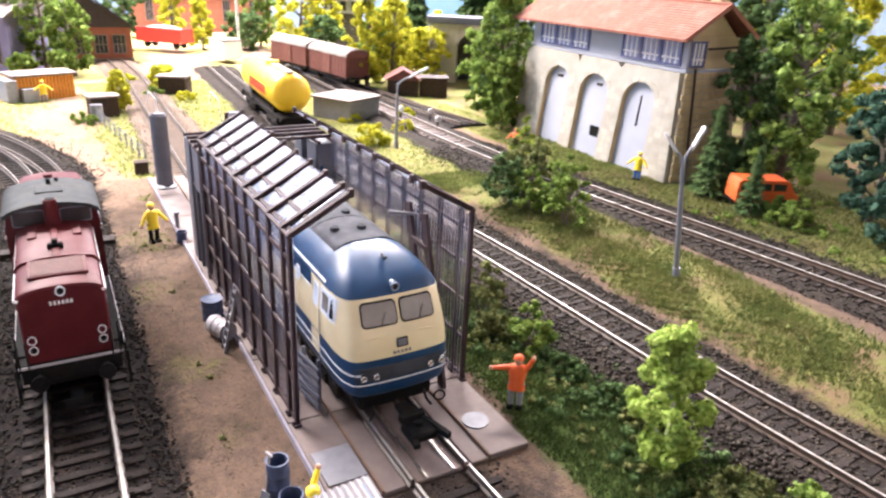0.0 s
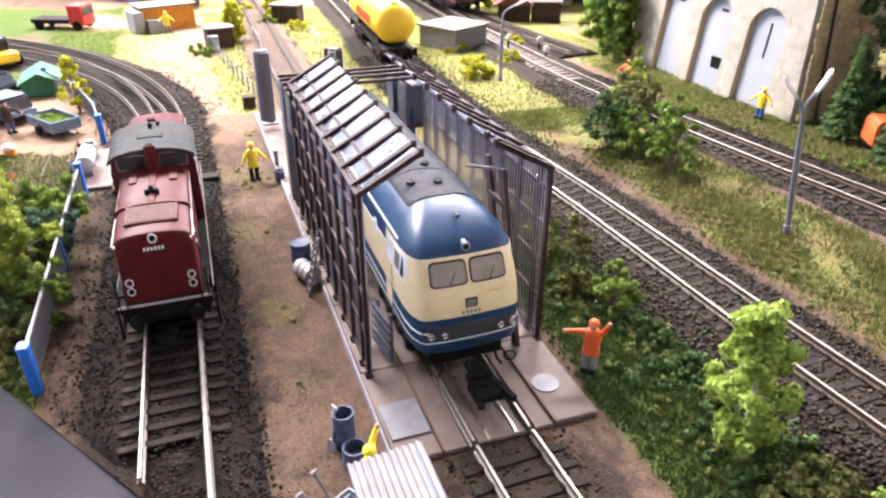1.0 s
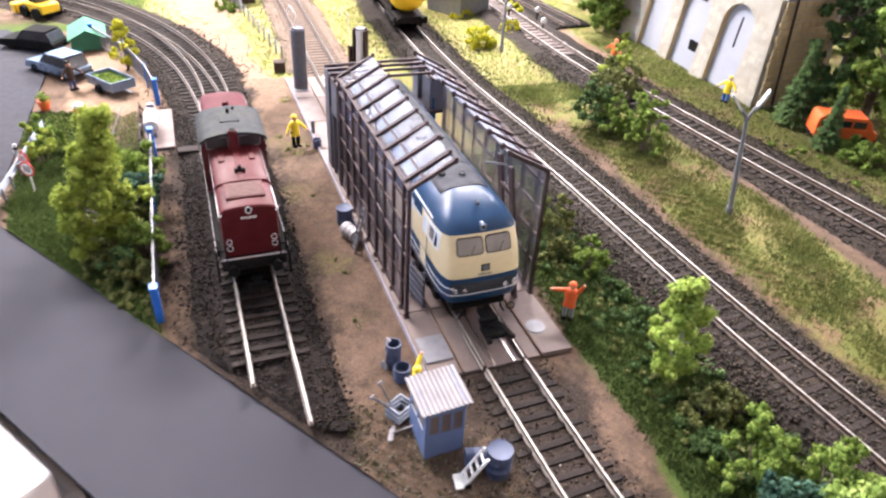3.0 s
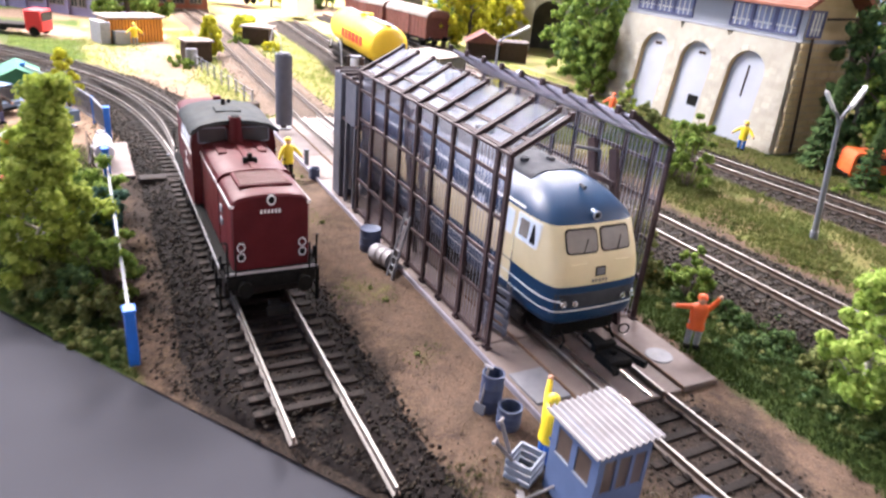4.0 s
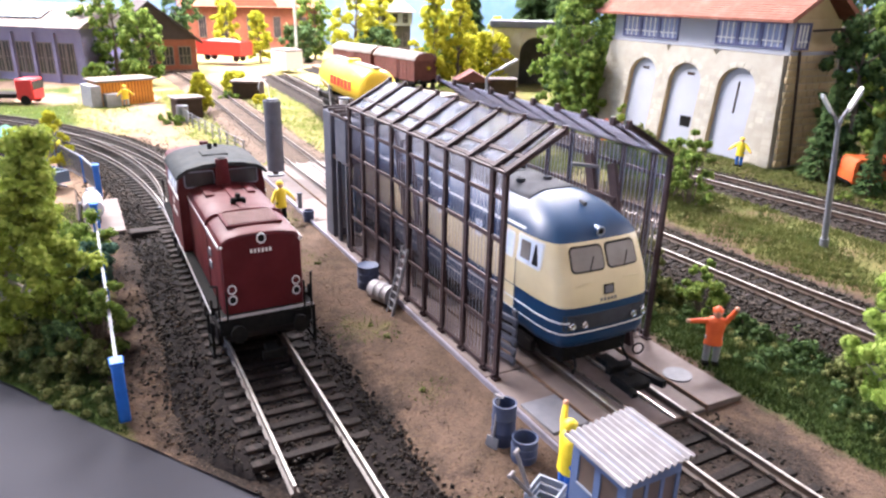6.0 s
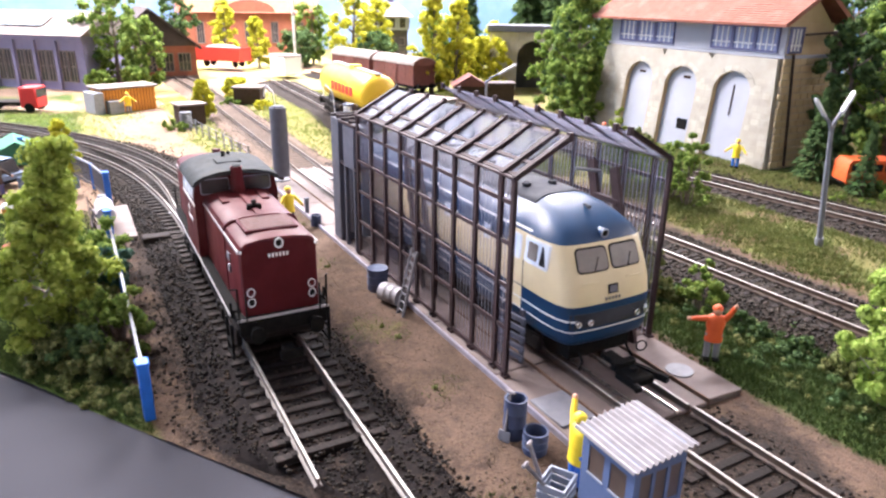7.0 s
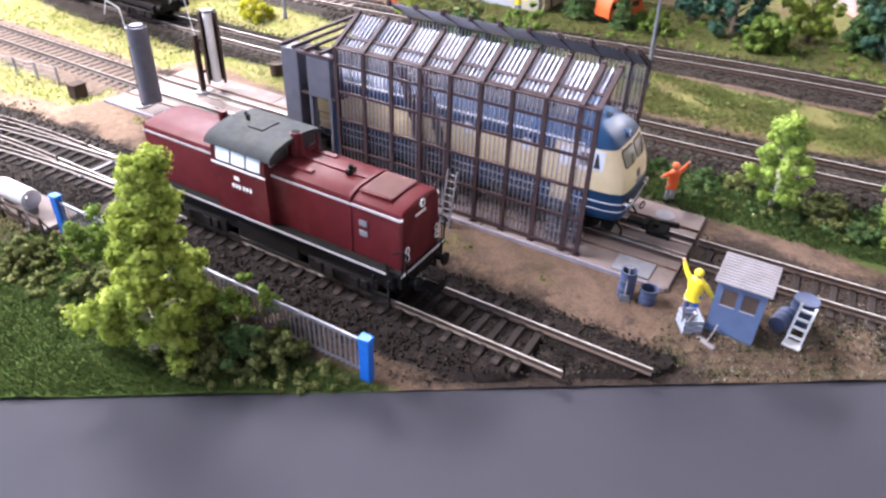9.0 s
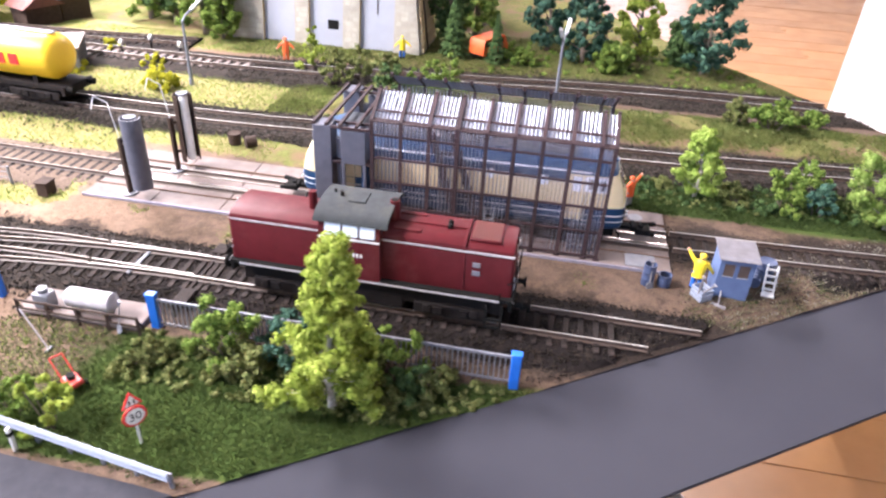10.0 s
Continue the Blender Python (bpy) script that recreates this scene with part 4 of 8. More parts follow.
ROOF_N = Vector((-(TIP_Z - EAVE), 0, TIP_X)).normalized()
for side in (0, 1):
    sgn = 1 if side == 0 else -1
    for y in POSTS:
        part("post", h_post(side, y, 3.5, EAVE + 0.4), M_IRON, hall)
        p, q = (mirrored(side, -1.2), y, EAVE), (mirrored(side, TIP_X), y, TIP_Z)
        r = Mesh().bar(p, q, 1.5, 0.5)
        r.bar((p[0], y, p[2] + 1.3), (q[0], y, q[2] + 1.3), 1.7, 0.4).bar((p[0], y, p[2] + 0.65), (q[0], y, q[2] + 0.65), 0.5, 1.0)
        r.box(*sorted((mirrored(side, TIP_X - 0.6), mirrored(side, TIP_X + 0.8)))[:1], y - 0.8, TIP_Z - 0.5, max(mirrored(side, TIP_X - 0.6), mirrored(side, TIP_X + 0.8)), y + 0.8, TIP_Z + 2.0, 0.1)
        part("rafter", r, M_IRON, hall)
    for a, b in zip(POSTS, POSTS[1:]):
        sheet = corrugated(a + 0.35, b - 0.35, lambda s, h, d: (mirrored(side, 0.5 - d), s, 4.2 if h == 0 else EAVE - 0.3))
        part("wall_sheet", sheet, M_CLEAR, hall, "clear corrugated plastic sheet").visible_shadow = False

        def on_roof(s, h, d, side=side):
            base = Vector((0.2, s, EAVE + 0.2)).lerp(Vector((TIP_X, s, TIP_Z + 0.2)), h) + ROOF_N * d
            return (mirrored(side, base[0]), base[1], base[2])

        part("roof_sheet", corrugated(a + 0.35, b - 0.35, on_roof), M_CLEAR, hall, "clear corrugated plastic sheet").visible_shadow = False
        for z in GIRTS:
            x0, x1 = sorted((mirrored(side, -1.15), mirrored(side, -0.45)))
            part("girt", Mesh().box(x0, a + 1.0, z - 0.65, x1, b - 0.9, z + 0.65, 0.08), M_IRON, hall)
        for h in (0.06, 0.34):
            c = Vector((0, 0, EAVE)).lerp(Vector((TIP_X, 0, TIP_Z)), h) + ROOF_N * 0.8
            g = Mesh().bar((mirrored(side, c[0]), a + 0.8, c[2]), (mirrored(side, c[0]), b - 0.8, c[2]), 1.2, 0.4, (-(TIP_Z - EAVE) * sgn, 0, TIP_X))
            part("purlin", g, M_IRON, hall)
    part("gutter", Mesh().box(min(mirrored(side, -1.7), mirrored(side, -0.3)), -0.8, EAVE + 0.4, max(mirrored(side, -1.7), mirrored(side, -0.3)), 118, EAVE + 1.1, 0.1), M_IRON, hall)

# rear portal: side cabinets with roller brushes and an open beam frame
portal = thing("wash_portal", "brown steel wash portal with grey side cabinets and rollers", "wash portal")
for side in (0, 1):
    for y0, y1, z1 in ((137.5, 147, 60),):
        x0, x1 = sorted((mirrored(side, -2), mirrored(side, 8)))
        part("cabinet", Mesh().box(x0, y0, 3.4, x1, y1, z1, 0.4), M_COLUMN, portal, "blue-grey steel cabinet")
    x0, x1 = sorted((mirrored(side, -1.6), mirrored(side, 7)))
    part("upper_cabinet", Mesh().box(x0, 120, 40, x1, 133, 58.4, 0.4), M_COLUMN, portal, "blue-grey steel cabinet")
    for y in (120, 131):
        part("leg", Mesh().box(x0, y, 3.4, x0 + 1.6, y + 1.6, 40, 0.2), M_COLUMN, portal)
    part("roller", Mesh().cyl((mirrored(side, 3.5), 134.8, 8), (mirrored(side, 3.5), 134.8, 52), 1.9, 14), M_FENCEGREY, portal, "pale grey roller brush")
    part("roller", Mesh().cyl((mirrored(side, 4.5), 122, 10), (mirrored(side, 4.5), 122, 48), 2.2, 14), M_BLUE, portal, "blue roller brush")
    part("arm", Mesh().box(*sorted((mirrored(side, -1.5), mirrored(side, 8)))[:1], 117.5, 40, max(mirrored(side, -1.5), mirrored(side, 8)), 138, 41.5, 0.2), M_IRON, portal)
for y in (124.5, 133, 140, 146.5):
    part("beam", Mesh().box(-1.8, y - 0.7, 60.0, WIDE + 1.8, y + 0.7, 61.3, 0.1), M_IRON, portal)
for x in (-1.2, 6, WIDE - 6, WIDE + 1.2):
    part("tie", Mesh().box(x - 0.6, 118, 58.6, x + 0.6, 147, 59.9, 0.1), M_IRON, portal)
# side rollers and spray posts inside the hall
for x, y, label in ((49, 0, "tall leaning brown boards with a pale spray pipe"), (8, 62, "brown spray boards beside the track inside the hall")):
    sp = thing("spray_stand", label, "spray stand", x, y, 3.4)
    part("board", Mesh().bar((0, 10, 0), (0, 27.5, 56.5), 3.6, 1.3, (1, 0, 0)), M_IRON, sp)
    part("board", Mesh().bar((0, -1, 0), (0, 16.0, 56), 3.6, 1.3, (1, 0, 0)), M_IRON, sp)
    part("crosspiece", Mesh().box(-1.0, 12, 44, 0.6, 24, 46, 0.2), M_IRON, sp)
    part("crosspiece", Mesh().box(-1.0, 6, 24, 0.6, 17, 26, 0.2), M_IRON, sp)
    part("nozzle_pipe", Mesh().tube([(1.4, 20, 0), (1.4, 24, 53), (-8 if x > 30 else 8, 26, 54.5)], 0.6), M_FENCEGREY, sp, "pale pipe")
trestle = thing("grey_trestle", "grey slatted rack leaning inside the hall", "rack", 6.5, 9, 3.6, 8)
for k in range(5):
    part("slat", Mesh().box(-0.8, -7, 1.5 + 3.2 * k, 0.2, 7, 3.2 + 3.2 * k, 0.15), M_COLUMN, trestle)
part("upright", Mesh().box(0.2, -5.5, 0, 1.2, -4.3, 18), M_COLUMN, trestle)
part("upright", Mesh().box(0.2, 4.3, 0, 1.2, 5.5, 18), M_COLUMN, trestle)

# free-standing brush columns on the slab
def brush_column(x, y, turn, post, white):
    c = thing("brush_column", "tall dark roller housing on a post" + (" with a white brush roll" if white else " showing its rounded grey back"), "brush column", x, y, 3.4, 0, group="wash brush columns")
    part("base", Mesh().loft([[(px + 5.5 * math.cos(t), py + 4.2 * math.sin(t), z) for t in np.linspace(0, 6.283185, 18, endpoint=False)] for z in (0, 0.7) for px, py in (post,)]), M_GREYPLATE, c)
    part("post", Mesh().box(post[0] - 1.6, post[1] - 0.9, 0, post[0] + 1.6, post[1] + 0.9, 33, 0.2), M_BROWNWOOD, c)
    part("bracket", Mesh().bar((post[0], post[1], 30), (0, 0, 30), 1.4, 1.6).bar((post[0], post[1], 12), (0, 0, 12), 1.4, 1.6), M_BROWNWOOD, c)
    o_ = radians(turn)
    shell = []
    for z in (5.5, 46):
        o = [(5.4 * math.cos(a + o_), 5.4 * math.sin(a + o_), z) for a in np.linspace(radians(52), radians(308), 17)]
        i = [(4.7 * math.cos(a + o_), 4.7 * math.sin(a + o_), z) for a in np.linspace(radians(308), radians(52), 17)]
        shell.append(o + i)
    part("housing", Mesh().loft(shell), M_BROWNWOOD if white else M_COLUMN, c)
    part("cap", Mesh().cyl((0, 0, 46), (0, 0, 46.8), 3.4, 16), M_COLUMN, c)
    part("roll", Mesh().cyl((1.2 * math.cos(o_), 1.2 * math.sin(o_), 6.5), (1.2 * math.cos(o_), 1.2 * math.sin(o_), 45.5), 2.5, 16), M_WHITE if white else M_GREYCLOTH, c, "white brush roll" if white else "")
    part("hose", Mesh().tube([(post[0], post[1], 33), (post[0] - 1, post[1] + 2, 53), (post[0] - 4, post[1] + 7, 57), (post[0] - 5, post[1] + 9, 50)], 0.3, 6), M_LAMPHEAD, c)
    return c


brush_column(2, 249, 0, (1.5, 9.5), False)
brush_column(42, 241, 228, (-5.5, 6.5), True)

# ---------------------------------------------------------------- blue and cream diesel locomotive
def rounded(u0, v0, u1, v1, r, n=5):
    pts = []
    for cu, cv, a0 in ((u1 - r, v1 - r, 0), (u0 + r, v1 - r, 90), (u0 + r, v0 + r, 180), (u1 - r, v0 + r, 270)):
        for k in range(n):
            a = radians(a0 + 90 * k / (n - 1))
            pts.append((cu + r * math.cos(a), cv + r * math.sin(a)))
    fine = []
    for (p0, p1), (q0, q1) in zip(pts, pts[1:] + pts[:1]):
        k = 4 if math.hypot(q0 - p0, q1 - p1) > 2.2 * r else 1
        fine += [(p0 + (q0 - p0) * i / k, p1 + (q1 - p1) * i / k) for i in range(k)]
    return fine


def patch(outline, mapper, out, depth=0.4):
    """A thin plate over an outline, laid on a curved surface by mapper(u, v, lift)."""
    n = len(outline)
    cu, cv = sum(p[0] for p in outline) / n, sum(p[1] for p in outline) / n
    rings = [[mapper(u, w, out - depth) for u, w in outline]]
    for k in (1.0, 0.8, 0.6, 0.4, 0.2):
        rings.append([mapper(cu + (u - cu) * k, cv + (w - cv) * k, out) for u, w in outline])
    m = Mesh().loft(rings, caps=False)
    m.f.append(tuple(range(5 * n, 6 * n)))
    return m


LOCO_X, LOCO_F, LOCO_R = 28.4, -12.3, 160.5
Z_L = [14.4, 15.4, 17, 20, 22.4, 25, 28, 32, 36, 40, 44, 46.5, 49, 51, 52.6, 53.6, 54.2]
W_L = [15.8, 16.8, 17.3, 17.6, 17.7, 17.7, 17.7, 17.6, 17.4, 17.0, 16.9, 15.5, 13.4, 11.2, 8.6, 6.0, 2.2]
F_L = [1.6, 0.6, 0.2, 0.0, 0.0, 0.2, 0.5, 1.2, 2.6, 4.4, 6.4, 8.4, 12.4, 16.4, 21.0, 27.0, 36.0]
PLAN = [(0, 0), (0.4, 0.15), (0.66, 0.55), (0.80, 1.1), (0.88, 2.2), (0.96, 5.4), (1.0, 11.0)]


def loco_level(z):
    return float(np.interp(z, Z_L, W_L)), float(np.interp(z, Z_L, F_L))


def front_point(s, z, lift=0.0):
    """A point of the nose: s from -1 to 1 across, at height z."""
    w, f = loco_level(z)
    off = float(np.interp(abs(s), [p[0] for p in PLAN], [p[1] for p in PLAN]))
    return (s * w * (1 + 0.02 * lift) + LOCO_X, LOCO_F + f + off - lift, z)


def loco_ring(z):
    w, f = loco_level(z)
    ring = [(LOCO_X - s * w, LOCO_F + f + o, z) for s, o in PLAN[::-1]] + [(LOCO_X + s * w, LOCO_F + f + o, z) for s, o in PLAN[1:]]
    back = [(x, LOCO_F + LOCO_R - y, z) for x, y, z in ring[::-1]]
    return ring + back


loco = thing("diesel_locomotive", "model diesel locomotive in dark blue and cream inside the wash hall", "locomotive")
lv = lambda a, b: [a] + [z for z in Z_L if a < z < b] + [b]
part("skirt", Mesh().loft([loco_ring(z) for z in lv(14.4, 27)]), M_BLUE, loco, "dark blue lower body", angle=60)
part("body", Mesh().loft([loco_ring(z) for z in lv(27, 44.2)], caps=False), M_CREAM, loco, "cream upper body", angle=60)
part("roof", Mesh().loft([loco_ring(z) for z in lv(44.2, 54.2)]), M_BLUE, loco, "dark blue rounded roof ends", angle=60)


def side_map(sgn):
    def f(y, z, lift):
        w, f_ = loco_level(z)
        o = min(y - LOCO_F, LOCO_R - y) - f_
        return (LOCO_X + sgn * (w * float(np.interp(o, [p[1] for p in PLAN], [p[0] for p in PLAN])) + lift), y, z)
    return f


def belt(z0, z1, lift, name, mat_, label=""):
    rings = []
    for z in (z0, z1):
        r = loco_ring(z)
        cx, cy = LOCO_X, (LOCO_F + LOCO_R) / 2
        out = []
        for x, y, zz in r:
            out.append((cx + (x - cx) * (1 + lift / 17), y + (-lift if y < cy else lift) * (1 if abs(x - cx) < 15 else 0.4), zz))
        rings.append(out)
    return part(name, Mesh().loft(rings), mat_, loco, label)


belt(22.6, 23.1, 0.12, "stripe", M_WHITE, "thin white stripe")
belt(19.2, 19.6, 0.12, "stripe", M_WHITE, "thin white stripe")
belt(26.9, 27.2, 0.10, "stripe", M_BLUE)
for rear in (0, 1):
    def nose(s, z, lift, rear=rear):
        x, y, zz = front_point(s, z, lift)
        return (x, LOCO_F + LOCO_R - y, zz) if rear else (x, y, zz)
    for s0, s1 in ((-0.66, -0.05), (0.05, 0.66)):
        part("window_frame", patch([(u / 17, v) for u, v in rounded(s0 * 17 - 0.45, 36.4, s1 * 17 + 0.45, 43.3, 1.5, 5)], nose, 0.12), M_BLACK, loco)
        part("windscreen", patch([(u / 17, v) for u, v in rounded(s0 * 17, 36.9, s1 * 17, 42.8, 1.2, 5)], nose, 0.3), M_PANE, loco, "hazy cab windscreen")
        part("wiper", Mesh().tube([nose((s0 + s1) / 2, 36.6, 0.5), nose((s0 + s1) / 2 + 0.12, 40.5, 0.6)], 0.12, 5), M_BLACK, loco)
    part("emblem", patch(rounded(-0.105, 29.7, 0.105, 32.5, 0.02, 3), nose, 0.15), M_BLACK, loco)
    part("emblem_plate", patch(rounded(-0.08, 30.1, 0.08, 32.1, 0.02, 3), nose, 0.28), M_GREYPLATE, loco)
    num = Mesh()
    for k in range(5):
        q = patch(rounded(-0.17 + 0.07 * k, 27.9, -0.13 + 0.07 * k, 28.8, 0.005, 2), nose, 0.15, 0.2)
        num.add(q.v, q.f)
    part("number_plate", num, M_GREYPLATE, loco)
    part("handrail", Mesh().tube([nose(-0.62, 33.6, 0.5), nose(-0.3, 33.9, 0.5)], 0.18, 6).tube([nose(0.3, 33.9, 0.5), nose(0.62, 33.6, 0.5)], 0.18, 6), M_CREAM, loco)
    part("lamp_band", patch(rounded(-0.84, 20.4, 0.84, 25.0, 0.05, 3), nose, 0.22), M_ROOFGREY, loco)
    for s in (-0.72, -0.5, 0.5, 0.72):
        c = nose(s, 22.3, 0.3)
        d = -1 if not rear else 1
        part("headlight", Mesh().cyl((c[0], c[1], c[2]), (c[0], c[1] + d * 0.9, c[2]), 1.0, 14).ring((c[0], c[1] + d * 0.9, c[2]), (0, 1, 0), 0.85, 0.22), M_CHROME, loco)
    c = nose(0.02, 46.2, 0)
    d = -1 if not rear else 1
    part("top_lamp", Mesh().cyl((c[0], c[1] - d * 3.0, c[2]), (c[0], c[1] + d * 0.9, c[2]), 1.35, 16), M_BLUE, loco)
    part("top_lamp_ring", Mesh().ring((c[0], c[1] + d * 0.9, c[2]), (0, 1, 0), 1.2, 0.28), M_GUARD, loco, "pale lamp ring")
    part("top_lamp_lens", Mesh().cyl((c[0], c[1] + d * 0.5, c[2]), (c[0], c[1] + d * 1.0, c[2]), 0.95, 12), M_BLACK, loco)
    part("buffer_beam", Mesh().box(LOCO_X - 12, (-8 if not rear else 153), 8.2, LOCO_X + 12, (-3 if not rear else 157), 14.6, 0.4), M_BLACK, loco)
    for s in (-1, 1):
        x, y0 = LOCO_X + s * 9, (-9 if not rear else 158)
        part("hose", Mesh().tube([(x, y0, 11), (x, y0 + d * 2.2, 8.6), (x + s * 1.5, y0 + d * 2.6, 6.4)], 0.45, 6), M_BLACK, loco)
    part("coupling", Mesh().box(LOCO_X - 2.2, min(-11 if not rear else 160, (-11 if not rear else 160) + d * 8), 8.4, LOCO_X + 2.2, max(-11 if not rear else 160, (-11 if not rear else 160) + d * 8), 10.2, 0.3).box(LOCO_X - 4, (-20 if not rear else 167), 8.2, LOCO_X + 4, (-17.5 if not rear else 169), 11, 0.3), M_BLACK, loco)
    e = -20 if not rear else 168
    part("coupling_head", Mesh().box(LOCO_X - 4.6, min(e, e + d * 8), 6.6, LOCO_X + 4.2, max(e, e + d * 8), 9.6, 0.7).bar((LOCO_X + 3.2, e, 8.8), (LOCO_X + 5.8, e + d * 11, 9.2), 1.6, 2.0).bar((LOCO_X - 3.4, e + d * 6, 8.4), (LOCO_X - 3.8, e + d * 10, 7.6), 1.8, 1.6).cyl((LOCO_X, e + d * 3, 9.4), (LOCO_X, e + d * 3, 10.8), 1.3, 10), M_BLACK, loco, "black claw coupling head")
    part("hook", Mesh().ring((LOCO_X + 12.5, (-13 if not rear else 162), 10), (0.3, 1, 0), 1.7, 0.25), M_BLACK, loco)
for sgn in (-1, 1):
    sm = side_map(sgn)
    # bright panes carry their reflection as colour
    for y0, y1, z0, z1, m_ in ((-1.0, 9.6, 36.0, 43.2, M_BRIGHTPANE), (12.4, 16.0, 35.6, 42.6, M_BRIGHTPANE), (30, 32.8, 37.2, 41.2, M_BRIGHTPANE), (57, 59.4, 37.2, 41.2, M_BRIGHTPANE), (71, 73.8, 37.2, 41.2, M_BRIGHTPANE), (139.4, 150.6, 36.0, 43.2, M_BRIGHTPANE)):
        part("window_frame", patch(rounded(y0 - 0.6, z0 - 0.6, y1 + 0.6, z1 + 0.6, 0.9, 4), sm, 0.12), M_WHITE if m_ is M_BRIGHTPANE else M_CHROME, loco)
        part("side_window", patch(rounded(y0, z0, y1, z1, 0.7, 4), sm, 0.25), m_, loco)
    for y0 in (2.6, 144.6):
        part("quarter_light", patch([(y0 - 3.0, 36.6), (y0 - 0.4, 36.6), (y0 - 0.9, 42.4), (y0 - 1.3, 42.4)], sm, 0.4), M_DARKPANE, loco, "dark three-cornered side pane")
        part("side_window", patch(rounded(y0 + 1.0, 37.0, y0 + 5.6, 42.4, 0.5, 4), sm, 0.4), M_PANE, loco, "hazy cab side pane")
    for y0, y1 in ((10, 18), (130, 138)):
        part("door", patch(rounded(y0, 19.5, y1, 43.6, 0.6, 4), sm, 0.08), M_CREAM, loco)
        part("grab_rail", Mesh().tube([sm(y0 - 0.6, 18, 0.7), sm(y0 - 0.6, 36, 0.7)], 0.2, 6), M_CHROME, loco)
    part("side_band", patch(rounded(19, 39.8, 130, 44.4, 0.3, 3), sm, 0.10), M_BLUE, loco, "dark blue band under the roof")
    # lower line: gutter's bright highlight, painted as a white strip
    part("side_line", patch(rounded(19, 39.1, 130, 39.6, 0.1, 2), sm, 0.16), M_WHITE, loco, "thin white line")
    part("side_line", patch(rounded(8, 45.0, 141, 45.6, 0.1, 2), sm, 0.16), M_WHITE, loco, "thin white line")
    for y0, y1 in ((48, 66), (70, 92), (96, 112)):
        g = Mesh()
        for k in range(9):
            q = patch(rounded(y0, 27.0 + k * 0.98, y1, 27.6 + k * 0.98, 0.1, 2), sm, 0.3, 0.4)
            g.add(q.v, q.f)
        part("grille", g, M_CREAM, loco)
# grey roof deck with hatches and fans
def roof_map(s, y, lift):
    z = float(np.interp(abs(s), [0, 2.2, 6.0, 8.6, 11.2, 13.4], [54.2, 54.2, 53.6, 52.6, 51.0, 49.0]))
    d = min(y - LOCO_F, LOCO_R - y) - 9.0 * max(0.0, abs(s) / 16 - 0.3) ** 2
    return (LOCO_X + s, y, min(z, float(np.interp(d, F_L[9:], Z_L[9:]))) + lift)


for y0, y1, wd in ((15.5, 36, 10.6), (36.6, 62, 10.8), (62.6, 96, 10.8), (96.6, 120, 10.8), (120.6, 141, 11.0)):
    rings = [[roof_map(s, y, 0.25) for s in np.linspace(-wd, wd, 13)] + [roof_map(s, y, -0.6) for s in np.linspace(wd, -wd, 13)] for y in np.linspace(y0, y1, 8)]
    part("roof_panel", Mesh().loft(rings), M_ROOFGREY, loco, "matt grey roof panel", angle=60)
for y, s in ((24, 2), (27, -6), (40, 3), (52, -4), (112, 2)):
    p = roof_map(s, y, 0)
    part("roof_vent", Mesh().cyl(p, (p[0], p[1], p[2] + 1.0), 1.5, 14).ring((p[0], p[1], p[2] + 1.0), (0, 0, 1), 1.2, 0.25), M_ROOFGREY, loco)
for y in (72, 84):
    part("roof_fan", Mesh().cyl((LOCO_X, y, 54), (LOCO_X, y, 54.9), 5.2, 22).ring((LOCO_X, y, 54.9), (0, 0, 1), 4.6, 0.35, 22), M_DARKIRON, loco)
part("exhaust", Mesh().box(LOCO_X - 6, 58, 53.6, LOCO_X - 1, 61, 55.4, 0.3).box(LOCO_X + 1, 58, 53.6, LOCO_X + 6, 61, 55.4, 0.3), M_DARKIRON, loco)
part("horn", Mesh().cyl((LOCO_X + 1, 6, 52.2), (LOCO_X + 1, 3.5, 51.8), 0.4, 8, 0.7), M_ROOFGREY, loco)


def bogie(parent, x, y, wheels, half, zf):
    b = part("bogie", Mesh().box(x - half, y - 17, 6.5, x - half + 2, y + 17, 12, 0.5).box(x + half - 2, y - 17, 6.5, x + half, y + 17, 12, 0.5).box(x - half, y - 3, 6, x + half, y + 3, 11, 0.4).box(x - half - 0.8, y - 8, 7.5, x - half, y - 4, 11).box(x - half - 0.8, y + 4, 7.5, x - half, y + 8, 11), M_DARKIRON, parent)
    for wy in wheels:
        wm = Mesh()
        for s in (-1, 1):
            wm.cyl((x + s * 7.6, y + wy, 10), (x + s * 9.4, y + wy, 10), 5.4, 20).cyl((x + s * 7.0, y + wy, 10), (x + s * 7.6, y + wy, 10), 6.0, 20)
        wm.cyl((x - 9, y + wy, 10), (x + 9, y + wy, 10), 1.0, 8)
        part("wheelset", wm, M_DARKIRON, b)
        for s in (-1, 1):
            part("axle_box", Mesh().box(x + s * half - 0.9, y + wy - 1.8, 8, x + s * half + 0.9, y + wy + 1.8, 11.6, 0.4), M_DARKIRON, b)
    return b


bogie(loco, LOCO_X, 20, (-16, 0, 16)[::2], 15, 10)
bogie(loco, LOCO_X, 133, (-16, 16), 15, 10)
part("fuel_tank", Mesh().box(LOCO_X - 14, 50, 6.5, LOCO_X + 14, 103, 12.6, 1.2), M_DARKIRON, loco)

# ---------------------------------------------------------------- dark red shunting locomotive
shunter = thing("shunting_locomotive", "dark red model diesel shunter with a grey cab roof", "locomotive", -57.0, 36.9, 0, -0.5)
shunter.scale = (0.89, 0.945, 1.06)


